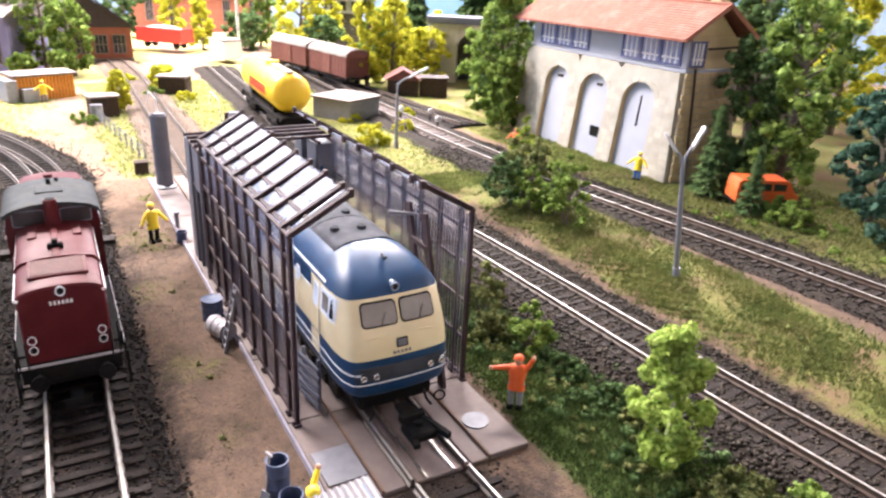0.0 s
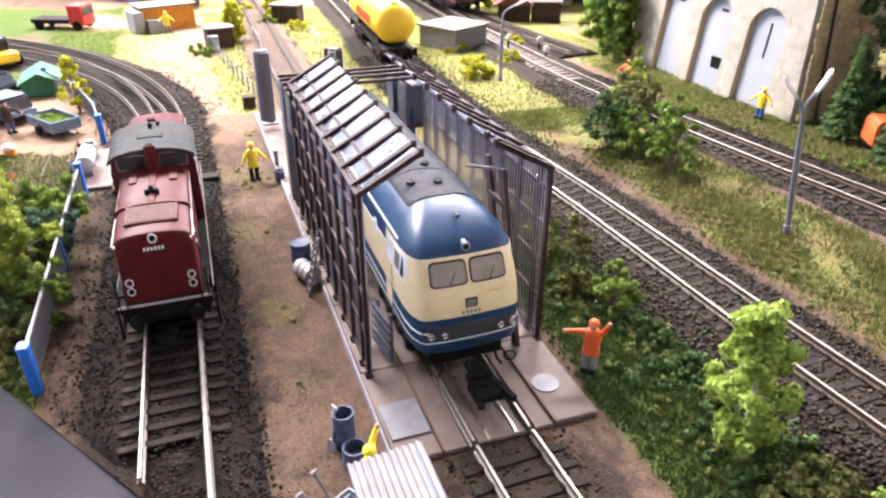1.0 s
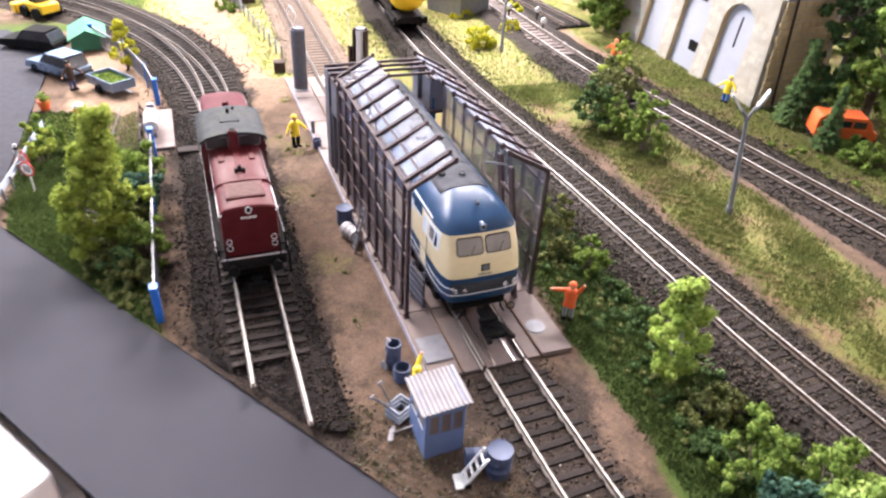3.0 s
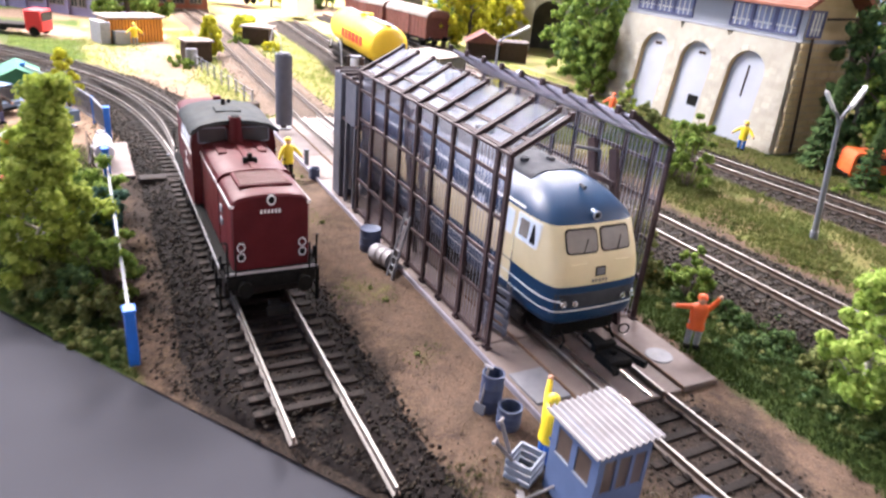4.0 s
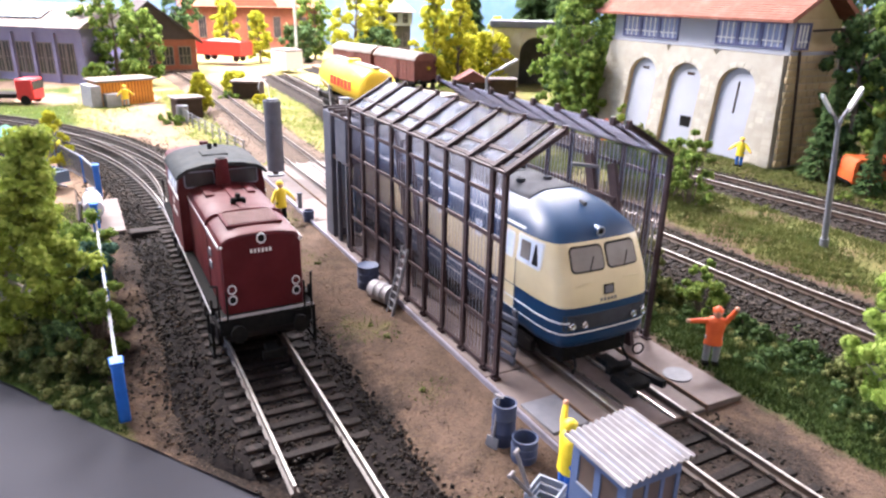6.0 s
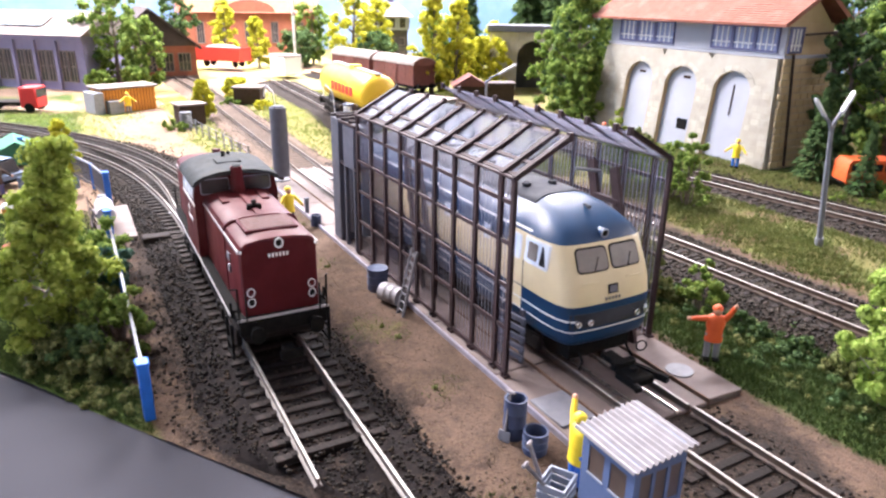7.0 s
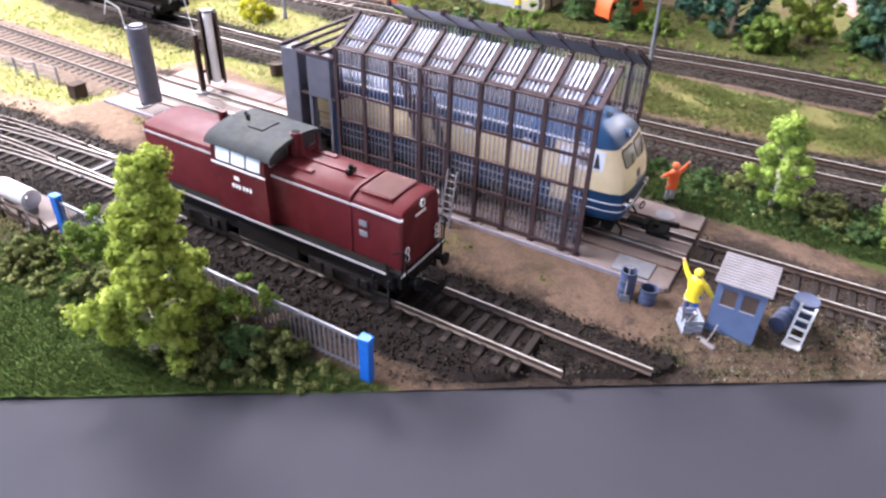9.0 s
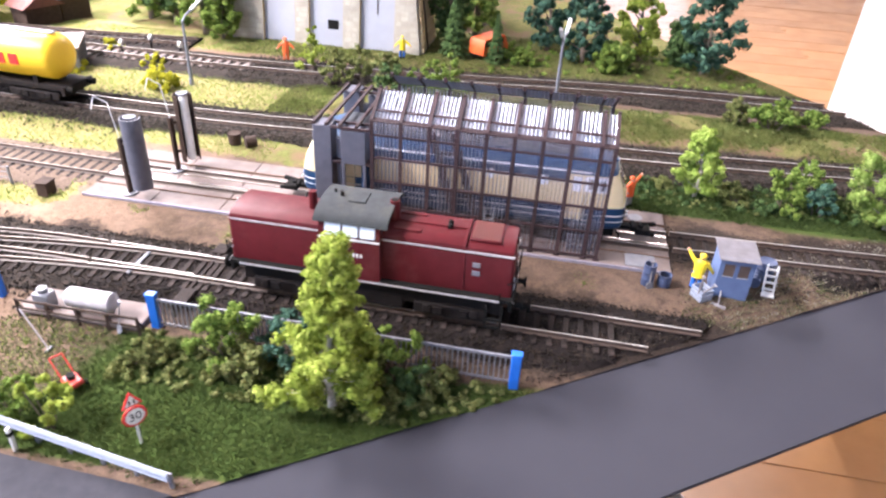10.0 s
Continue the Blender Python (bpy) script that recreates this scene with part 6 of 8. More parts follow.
# ---------------------------------------------------------------- plants
def leaf_soup(centres, radii, per, leaf, flat=0.85, lobes=1):
    """Small diamond leaves over the outside of many clumps."""
    centres, radii = np.asarray(centres, float), np.asarray(radii, float)
    if lobes > 1:
        o = rng.normal(size=(len(centres) * lobes, 3))
        o /= np.linalg.norm(o, axis=1)[:, None]
        big = np.repeat(radii, lobes)
        centres = np.repeat(centres, lobes, 0) + o * (big * rng.uniform(0.35, 0.95, len(big)))[:, None] * np.array([1, 1, 0.8])
        radii = big * rng.uniform(0.42, 0.68, len(big))
    n = len(centres) * per
    c = np.repeat(centres, per, 0)
    r = np.repeat(radii, per)
    d = rng.normal(size=(n, 3))
    d[:, 2] = d[:, 2] * flat + 0.15
    d /= np.linalg.norm(d, axis=1)[:, None]
    p = c + d * (r * rng.uniform(0.55, 1.08, n) ** 0.7)[:, None]
    nm = d + rng.normal(scale=0.34, size=(n, 3))
    nm /= np.linalg.norm(nm, axis=1)[:, None]
    a = np.cross(nm, rng.normal(size=(n, 3)))
    a /= np.linalg.norm(a, axis=1)[:, None]
    b = np.cross(nm, a)
    s = (leaf * rng.uniform(0.6, 1.35, n))[:, None]
    v = np.stack([p + a * s, p + b * s * 0.62 + nm * s * 0.15, p - a * s, p - b * s * 0.62 + nm * s * 0.15], 1).reshape(-1, 3)
    f = np.arange(4 * n).reshape(n, 4)
    # a lumpy core in each clump, so that the crown is not a veil
    m, k = 9, 6
    th, ph = np.meshgrid(np.arange(m) * 2 * np.pi / m, np.pi * (0.06 + 0.88 * np.arange(k) / (k - 1)), indexing="xy")
    unit = np.stack([np.sin(ph) * np.cos(th), np.sin(ph) * np.sin(th), np.cos(ph)], -1).reshape(-1, 3)
    i = np.arange(m * k).reshape(k, m)
    qf = np.stack([i[:-1], np.roll(i[:-1], -1, 1), np.roll(i[1:], -1, 1), i[1:]], -1).reshape(-1, 4)
    nc = len(centres)
    cv = centres[:, None] + unit[None] * (radii[:, None] * rng.uniform(0.42, 0.78, (nc, m * k)))[..., None] * np.array([1, 1, flat])
    cf = qf[None] + (m * k * np.arange(nc))[:, None, None] + len(v)
    return np.concatenate([v, cv.reshape(-1, 3)]), np.concatenate([f, cf.reshape(-1, 4)])


def tree(x, y, h, r, leaves, label, clumps=34, per=110, leaf=1.0, shape="round", low=0.22, bark=None, name="tree", group="model trees", lobes=1, tip=None, seed=None):
    z = ground_at(x, y)
    t = thing(name, label, "tree", x, y, z, 0, group)
    rnd = random.Random(int(x * 7 + y * 13 + h) if seed is None else seed)
    cs, rs, limbs = [], [], Mesh()
    lean = Vector((rnd.uniform(-0.05, 0.05) * h, rnd.uniform(-0.05, 0.05) * h, 0))
    if tip:
        lean = Vector((tip[0], tip[1], 0))
    knots = [Vector((0, 0, -1)), Vector((rnd.uniform(-0.02, 0.02) * h, rnd.uniform(-0.02, 0.02) * h, h * 0.3)), lean * 0.6 + Vector((0, 0, h * 0.6)), lean + Vector((0, 0, h * 0.93))]
    tr0 = max(0.9, h * 0.028)
    for k in range(3):
        limbs.cyl(knots[k], knots[k + 1], tr0 * (1 - 0.3 * k), 8, tr0 * (1 - 0.3 * (k + 1)))
    for i in range(clumps):
        f = low + (1 - low) * ((i + rnd.random()) / clumps)
        if shape == "cone":
            env = r * (1.02 - f) * 1.1 + 0.06 * r
        elif shape == "garden":                              # narrow tip, spreading low skirt of lobes
            env = r * float(np.interp(f, [0.08, 0.22, 0.34, 0.46, 0.6, 0.8, 1.0], [0.95, 1.12, 0.86, 0.50, 0.46, 0.28, 0.06]))
        elif shape == "tall":
            env = r * (math.sin(math.pi * min(1, (f - low) / (1 - low) * 0.86 + 0.14)) ** 0.8) * (1.1 - 0.45 * f)
        else:
            env = r * math.sqrt(max(0.04, 1 - ((f - 0.56) / 0.52) ** 2))
        a = i * 2.4 + rnd.uniform(-0.6, 0.6)
        d = env * rnd.uniform(0.35, 1.0)
        cr = (0.21 if shape in ("cone", "garden") else 0.33 if lobes > 5 else 0.29) * r * rnd.uniform(0.6, 1.3)
        base = lean * f
        c = Vector((base[0] + d * math.cos(a), base[1] + d * math.sin(a), min(h * f, h - cr * 0.7)))
        cs.append(c)
        rs.append(cr)
        root = Vector((base[0] * 0.8, base[1] * 0.8, max(h * 0.12, c[2] - d * 0.75)))
        if i % 2 == 0:
            limbs.cyl(root, c, tr0 * 0.34, 5, tr0 * 0.12)
    part("trunk", limbs, bark or M_TRUNK, t, fix=False)
    v, f = leaf_soup(cs, rs, per, leaf, 0.85, lobes)
    soup("crown", v, f, leaves, t)
    return t


def spruce(x, y, h, r, label="dark green model spruce with drooping tiers"):
    t = thing("spruce", label, "tree", x, y, ground_at(x, y), 0, "model spruces")
    part("trunk", Mesh().cyl((0, 0, -1), (0, 0, h * 0.96), 1.3, 8, 0.3), M_TRUNK, t)
    n = int(42 * h)
    f = rng.uniform(0.06, 1, n)
    tier = 0.8 + 0.2 * np.sin(f * 60)
    rad = r * (1.02 - f) * tier * np.sqrt(rng.uniform(0.15, 1, n))
    a = rng.uniform(0, 6.283, n)
    p = np.column_stack([rad * np.cos(a), rad * np.sin(a), f * h - rad * 0.25])
    out = np.column_stack([np.cos(a), np.sin(a), -0.35 + rng.normal(scale=0.3, size=n)])
    sd = np.column_stack([-np.sin(a), np.cos(a), rng.normal(scale=0.3, size=n)])
    s = rng.uniform(0.9, 1.7, n)[:, None] * max(1.0, h / 42)
    v = np.stack([p - out * s * 0.6, p + sd * s * 0.5, p + out * s * 1.3, p - sd * s * 0.5], 1)
    soup("crown", v.reshape(-1, 3), np.arange(4 * n).reshape(n, 4), L_DARK if h > 30 else L_BLUE, t)
    return t


def bush(x, y, h, r, leaves, label, clumps=14, per=100, leaf=0.9, group="model bushes"):
    t = thing("bush", label, "bush", x, y, ground_at(x, y), 0, group)
    rnd = random.Random(int(x * 3 + y * 17 + h * 5))
    cs, rs, st = [], [], Mesh()
    clumps = int(clumps * 1.55)
    for i in range(clumps):
        a, d = i * 2.4 + rnd.random(), r * math.sqrt(rnd.random()) * rnd.uniform(0.75, 1.1)
        top = h * (1.05 - 0.55 * (d / r) ** 2) * rnd.uniform(0.75, 1.12)
        cr = max(1.3, 0.24 * r * rnd.uniform(0.6, 1.3))
        c = Vector((d * math.cos(a), d * math.sin(a), max(cr * 0.5, top * rnd.uniform(0.3, 1.0) - cr * 0.5)))
        cs.append(c)
        rs.append(cr)
        if i % 3 == 0:
            st.cyl((c[0] * 0.3, c[1] * 0.3, -0.8), c, 0.45, 5, 0.2)
    part("stem", st, M_TRUNK, t, fix=False)
    v, f = leaf_soup(cs, rs, max(14, int(per * 0.2)), leaf, 0.85, 5)
    soup("foliage", v, f, leaves, t)
    return t


def undergrowth(name, n, x0, x1, y0, y1, leaves, label, rmin, rmax, per, leaf, ok):
    q = scatter(n, x0, x1, y0, y1, ok)
    r = rng.uniform(rmin, rmax, len(q))
    v, f = leaf_soup(q + np.column_stack([r * 0, r * 0, r * 0.35]), r, per, leaf, 0.6)
    return tagged(soup(name, v, f, leaves), label, "undergrowth", kind="stuff")


LIME_LABEL = "light green model tree with open clumpy foliage"
tree(-126, 98, 66, 24, L_LIME, LIME_LABEL + " in the garden", 62, 52, 0.9, "garden", 0.10, M_BIRCH, lobes=6, tip=(14, 3), seed=501)
tree(91, -60, 44, 13.5, L_SPRING, LIME_LABEL + " beside the track", 24, 62, 0.9, "tall", 0.10, M_BIRCH, lobes=6, seed=-96)
tree(75, -163, 51, 20.2, L_SOFT, "soft green model tree with open clumpy foliage at the board end", 24, 60, 0.9, "round", 0.12, M_BIRCH, lobes=6, seed=-1604)
# bushes by the fence
for x, y, h, r, m_ in ((-105, 151, 28.6, 15.3, L_MID), (-102, 124, 26.6, 12.3, L_BLUE), (-102, 80, 29, 12.5, L_MID), (-113, 72, 14, 9.0, L_DARK), (-111, 109, 16.5, 11.3, L_OLIVE), (-114, 138, 13.3, 12.3, L_OLIVE), (-107, 63, 10.5, 9.3, L_OLIVE), (-120, 80, 8.4, 8.3, L_OLIVE), (-117, 177, 10.2, 9.2, L_OLIVE), (-111, 93, 17.5, 10.3, L_OLIVE)):
    bush(x, y, h, r, m_, "low clumpy model bush by the blue fence", 16, 130, 0.85)
bush(-156, 193, 26.9, 9.3, L_LIME, "small lime green bush by the guard rail", 10, 110)
bush(-153, 209, 22.4, 9.2, L_MID, "small green bush by the guard rail", 10, 110)
tree(-112, 336, 37, 9.3, L_YELLOW, "small yellow-green tree beside the fence", 18, 90, 1.0, "tall", 0.1)
# hedge strip between hall and middle track
for x, y, h, r, m_ in ((93, 10, 20, 9, L_MID), (92, 42, 27, 9, L_OLIVE), (87, 60, 18, 8, L_OLIVE), (96, -8, 8, 8, L_DARK), (86, 24, 10, 8, L_OLIVE), (97, -28, 6, 8, L_DARK), (101, -42, 7, 8, L_OLIVE), (88, -84, 8, 9, L_OLIVE), (80, -98, 8, 8, L_DARK), (98, -82, 10, 9, L_OLIVE), (87, -111, 32, 14, L_MID), (84, -128, 23, 11, L_BLUE), (105, -126, 30, 12, L_MID), (84, 86, 14, 8, L_OLIVE)):
    bush(x, y, h, r, m_, "dense low model bush beside the wash hall", 16, 120, 0.85)
# bushes between middle and far track
for x, y, h, r, m_ in ((190, 109, 40, 12.5, L_MID), (179, 152, 32, 14, L_DARK), (192, 124, 34, 11.5, L_MID), (184, 138, 26, 11, L_MID), (196, 160, 37, 11.5, L_OLIVE), (213, -130, 25.5, 16.7, L_MID), (229, -162, 15.6, 11.7, L_MID), (220, -104, 19.7, 10.8, L_OLIVE), (232, -142, 14.6, 10.7, L_OLIVE), (171, 335, 17.7, 13.8, L_YELLOW), (229, 189, 33, 11.7, L_OLIVE), (221, 208, 33, 12.7, L_OLIVE), (250, 240, 36, 11.7, L_LIME)):
    bush(x, y, h, r, m_, "clumpy green model bush between the tracks", 18, 110, 0.95)
# trees round the signal box and to the right
spruce(329, 130, 61, 17.2)
spruce(320, 90, 44, 11.5, "small dark model spruce by the orange van")
bush(325, 67, 22.9, 12.4, L_MID, "light green bush by the orange van", 14, 100, 1.1)
bush(329, 79, 14.3, 7.6, L_MID, "light green bush by the trees", 12, 90, 1.1)
for x, y, h, r, m_, k in ((383, 118, 129, 36, L_MID, "round"), (371, 141, 104, 24.7, L_DARK, "round"), (450, 166, 139, 35, L_DARK, "round"), (374, 46, 80, 23.8, L_BLUE, "round"), (349, 12, 88, 25, L_BLUE, "tall"), (377, -40, 85, 23.2, L_LIME, "tall"), (346, -96, 76, 25.3, L_BLUE, "round"), (368, -79, 39, 19.4, L_DARK, "round"), (330, -14, 25.1, 17.4, L_MID, "round"), (504, 238, 148, 46, L_DARK, "round"), (427, 306, 141, 39, L_DARK, "round"), (402, 392, 132, 38, L_MID, "round"), (318, 371, 121, 35, L_MID, "tall"), (355, 450, 105, 31, L_MID, "tall"), (343, 415, 113, 28.7, L_DARK, "tall"), (307, 348, 67, 21.2, L_MID, "tall"), (484, 384, 153, 41, L_DARK, "cone"), (533, 471, 165, 42, L_DARK, "cone"), (580, 575, 173, 46, L_DARK, "cone"), (514, 636, 161, 40, L_DARK, "cone"), (629, 357, 153, 45, L_DARK, "round"), (608, 224, 153, 49, L_YELLOW, "tall"), (568, 307, 169, 27.4, L_YELLOW, "cone"), (624, 676, 180, 49, L_DARK, "round"), (562, 738, 173, 44, L_DARK, "cone")):
    tree(x, y, h, r, m_, ("blue-green" if m_ is L_BLUE else "deep green" if m_ is L_DARK else "yellow-green" if m_ in (L_YELLOW, L_LIME) else "mid green") + " broad model tree behind the far track", 44, 32, 2.0, k, 0.08, lobes=3)
for x, y, h in ((470, 838, 150), (528, 760, 190), (540, 700, 176), (524, 553, 184), (565, 527, 169), (611, 465, 172), (638, 427, 184), (660, 370, 169), (681, 306, 176), (560, 690, 170), (575, 800, 200)):
    spruce(x, y, h, h * 0.24, "tall dark model spruce in the far wood")
# far yellow-green trees and the trees at the back left
for x, y, h, r, m_, k in ((279, 593, 114, 28.9, L_YELLOW, "tall"), (315, 598, 108, 28.8, L_YELLOW, "tall"), (364, 601, 67, 24.7, L_YELLOW, "round"), (306, 626, 86, 24.9, L_MID, "round"), (324, 959, 129, 44, L_YELLOW, "tall"), (369, 978, 116, 40, L_YELLOW, "tall"), (343, 908, 57, 28.6, L_DARK, "round"), (272, 1017, 97, 33, L_MID, "round"), (156, 1159, 103, 29.6, L_YELLOW, "tall"), (173, 987, 77, 23.6, L_YELLOW, "tall"), (-46, 787, 108, 35, L_MID, "round"), (-19, 752, 85, 26.5, L_MID, "round"), (-72, 820, 82, 28.7, L_DARK, "round"), (-70, 743, 26.7, 13.3, L_MID, "round"), (-33, 728, 31, 14.3, L_MID, "round"), (5, 524, 36, 11.1, L_YELLOW, "tall"), (60, 633, 24, 14, L_YELLOW, "round"), (392, 708, 57, 28.3, L_YELLOW, "round"), (427, 686, 79, 22.5, L_YELLOW, "tall"), (236, 976, 58, 29.2, L_DARK, "round"), (469, 903, 84, 37, L_YELLOW, "round"), (84, 1179, 110, 36, L_DARK, "round")):
    tree(x, y, h, r, m_, ("yellow" if m_ is L_YELLOW else "green") + " model tree in the bright far scenery", 44, 26, 2.1, k, 0.10, lobes=3)
for x, y in ((-28, 477), (44, 596), (69, 556), (186, 418), (245, 423), (217, 367), (-41, 652), (31, 690)):
    bush(x, y, 12, 10, L_YELLOW if x % 4 else L_MID, "small yellow-green bush in the far scenery", 8, 60, 1.4)

# ---------------------------------------------------------------- static grass and earth
def scatter(n, x0, x1, y0, y1, keep):
    x, y = rng.uniform(x0, x1, n), rng.uniform(y0, y1, n)
    u = (x - FRONT[0]) * ALONG[0] + (y - FRONT[1]) * ALONG[1]
    v = (x - FRONT[0]) * INTO[0] + (y - FRONT[1]) * INTO[1]
    i, j = np.clip(np.round((u + 195) / STEP).astype(int), 0, nu - 1), np.clip(np.round(v / STEP).astype(int), 0, nv - 1)
    ok = (v > 0.3) & (u > -192) & keep(x, y, green[i, j], dark[i, j])
    return np.column_stack([x, y, gz[i, j]])[ok]


def blades(name, p, h, material_, label):
    n = len(p)
    a = rng.uniform(0, 6.283, n)
    d = np.column_stack([np.cos(a), np.sin(a), np.zeros(n)])
    lean = rng.normal(scale=0.5, size=(n, 2)) * h
    top = p + np.column_stack([lean, h * rng.uniform(0.6, 1.3, n)])
    w = (0.22 * h * rng.uniform(0.6, 1.3, n))[:, None]
    q = p - np.array([0, 0, 0.3])
    v = np.stack([q - d * w, q + d * w, top], 1)
    return tagged(soup(name, v.reshape(-1, 3), np.arange(3 * n).reshape(n, 3), material_), label, "grass", kind="stuff")


def open_ground(x, y, g, d):
    return (g * (1 - d) > rng.uniform(0.15, 0.75, len(x))) & ~((x > -6) & (x < 60) & (y > -42) & (y < 290))


blades("garden_grass", scatter(150000, -190, -98, 0, 272, open_ground), 1.05, L_GRASS, "short green flocked grass in the garden")
def patchy(x, y, g, d):
    w_ = np.array([noise.noise((a * 0.04, b * 0.04, 21.0)) for a, b in zip(x, y)])
    return open_ground(x, y, g, d) & (w_ + rng.normal(scale=0.12, size=len(x)) > 0.12)


def meadow(x, y, g, d):
    w_ = np.array([noise.noise((a * 0.035, b * 0.02, 33.0)) for a, b in zip(x, y)])
    return open_ground(x, y, g, d) & (w_ + rng.normal(scale=0.15, size=len(x)) > -0.06)


blades("garden_straw", scatter(26000, -190, -98, 0, 245, patchy), 1.1, L_VERGE, "dry straw patches in the garden grass")
blades("verge_grass", scatter(60000, 60, 121, -175, 130, open_ground), 1.5, L_GRASS, "green flocked grass beside the hall")
blades("meadow_green", scatter(70000, 148, 240, -260, 230, patchy), 1.4, L_VERGE, "greener grass patches between the tracks")
blades("meadow_grass", scatter(150000, 148, 240, -260, 240, meadow), 1.4, L_STRAW, "dry straw-coloured grass between the tracks")
blades("far_grass", scatter(60000, 274, 410, -260, 330, open_ground), 1.6, L_STRAW, "green grass beyond the far track")
blades("rear_grass", scatter(150000, -160, 320, 205, 690, open_ground), 1.6, L_BRIGHT, "bright yellow-green grass behind the slab")
blades("sparse_grass", scatter(9000, -46, -4, -90, 290, lambda x, y, g, d: (g > 0.2) & (d < 0.6)), 0.8, L_VERGE, "sparse dry tufts on the sandy path")


def bare(x, y, g, d):
    return (g < 0.5) & (d < 0.8) & ~((x > -5) & (x < 59) & (y > -40) & (y < 290))


blades("corner_grass", scatter(26000, -40, 40, -140, -40, lambda x, y, g, d: ((x - FRONT[0]) * INTO[0] + (y - FRONT[1]) * INTO[1] < 30 + rng.normal(scale=9, size=len(x))) & (d < 0.7) & (rng.uniform(0, 1, len(x)) < 0.5)), 1.0, L_DRY, "dry straw tufts along the corner of the board")
blades("corner_green", scatter(12000, -40, 40, -140, -40, lambda x, y, g, d: ((x - FRONT[0]) * INTO[0] + (y - FRONT[1]) * INTO[1] < 26 + rng.normal(scale=9, size=len(x))) & (d < 0.7) & (np.sin(x * 0.31) + np.cos(y * 0.27) > 0.3)), 1.0, L_GRASS, "small green tufts along the corner of the board")
undergrowth("hedge_undergrowth", 150, 74, 119, -165, 110, L_DARK, "dense dark green scatter foliage beside the hall", 1.0, 3.0, 60, 0.8, open_ground)
undergrowth("hedge_brush", 240, 72, 117, -165, 110, L_OLIVE, "olive scatter foliage beside the hall", 0.6, 2.0, 44, 0.65, open_ground)
undergrowth("garden_brush", 420, -130, -98, 20, 190, L_OLIVE, "dry olive scatter foliage along the fence", 0.7, 2.4, 44, 0.75, open_ground)
undergrowth("meadow_brush", 190, 149, 253, -250, 220, L_OLIVE, "low olive tufts between the tracks", 0.6, 2.4, 26, 0.75, open_ground)
undergrowth("far_brush", 130, 275, 400, -200, 110, L_MID, "low green tufts beyond the far track", 1.2, 3.6, 36, 1.1, open_ground)
undergrowth("path_weeds", 90, -44, -6, -90, 280, L_OLIVE, "tiny weeds on the sandy path", 0.5, 1.4, 24, 0.5, lambda x, y, g, d: (g > 0.12) & (d < 0.5))

p = np.concatenate([scatter(9000, -46, -4, -120, 290, bare), scatter(3500, -40, 90, -190, -36, bare), scatter(2500, 57, 80, -110, 100, bare), scatter(9000, -104, -78, -20, 260, bare)])
tagged(stones("sand_grains", p + np.array([0, 0, 0.1]), rng.uniform(0.1, 0.3, len(p)), M_SAND), "loose sandy grains and crumbs of earth", "gravel", kind="stuff")
edge = scatter(5200, -190, 30, -190, 140, lambda x, y, g, d: ((x - FRONT[0]) * INTO[0] + (y - FRONT[1]) * INTO[1] < 26) & (x > -98) & (g < 0.6))
pale = scatter(4200, -40, 62, -190, -60, lambda x, y, g, d: ((x - FRONT[0]) * INTO[0] + (y - FRONT[1]) * INTO[1] < 34 + rng.normal(scale=8, size=len(x))) & (g < 0.6))
tagged(stones("pale_gravel", pale + np.array([0, 0, 0.15]), rng.uniform(0.2, 0.6, len(pale)), M_PEBBLE), "pale loose pebbles at the corner of the board", "gravel", kind="stuff")
tagged(stones("edge_gravel", edge + np.array([0, 0, 0.15]), rng.uniform(0.3, 0.75, len(edge)), M_STONES), "dark gravel along the board edge", "gravel", kind="stuff")

# ---------------------------------------------------------------- fence
def fence_run(points, name="fence", tall=14.5):
    f = thing(name, "pale grey mesh fence with bright blue posts", "fence", group="blue fences")
    for k, (x, y, big) in enumerate(points):
        z = ground_at(x, y)
        if big:
            part("post", Mesh().box(x - 1.5, y - 2.0, z - 1, x + 1.5, y + 2.0, z + tall + 3, 0.3).box(x - 1.8, y - 2.3, z + tall + 2.4, x + 1.8, y + 2.3, z + tall + 3.4, 0.3), M_BLUEPOST, f, "bright blue square post")
        else:
            part("post", Mesh().box(x - 0.8, y - 0.9, z - 1, x + 0.8, y + 0.9, z + tall + 1.4, 0.2), M_BLUEPOST, f, "bright blue square post")
    for (x0, y0, _a), (x1, y1, _b) in zip(points, points[1:]):
        part("top_rail", Mesh().bar((x0, y0, tall), (x1, y1, tall), 0.9, 1.1), M_FENCEGREY, f)
        part("bottom_rail", Mesh().bar((x0, y0, 2.2), (x1, y1, 2.2), 0.6, 0.7), M_FENCEGREY, f)
        n = int(math.hypot(x1 - x0, y1 - y0) / 2.1)
        for i in range(1, n):
            x, y = x0 + (x1 - x0) * i / n, y0 + (y1 - y0) * i / n
            part("bar", BAR, M_FENCEGREY, f).location = (x * MM, y * MM, 0)
    return f


BAR = data_of("bar", Mesh().box(-0.22, -0.22, 1, 0.22, 0.22, 14.4))
BAR.materials.append(M_FENCEGREY)
fence_run([(-98, 32, True), (-97.5, 110, False), (-97, 186, True)])
fence_run([(-93, 264, True), (-99, 300, False), (-112, 345, True), (-138, 398, True)])

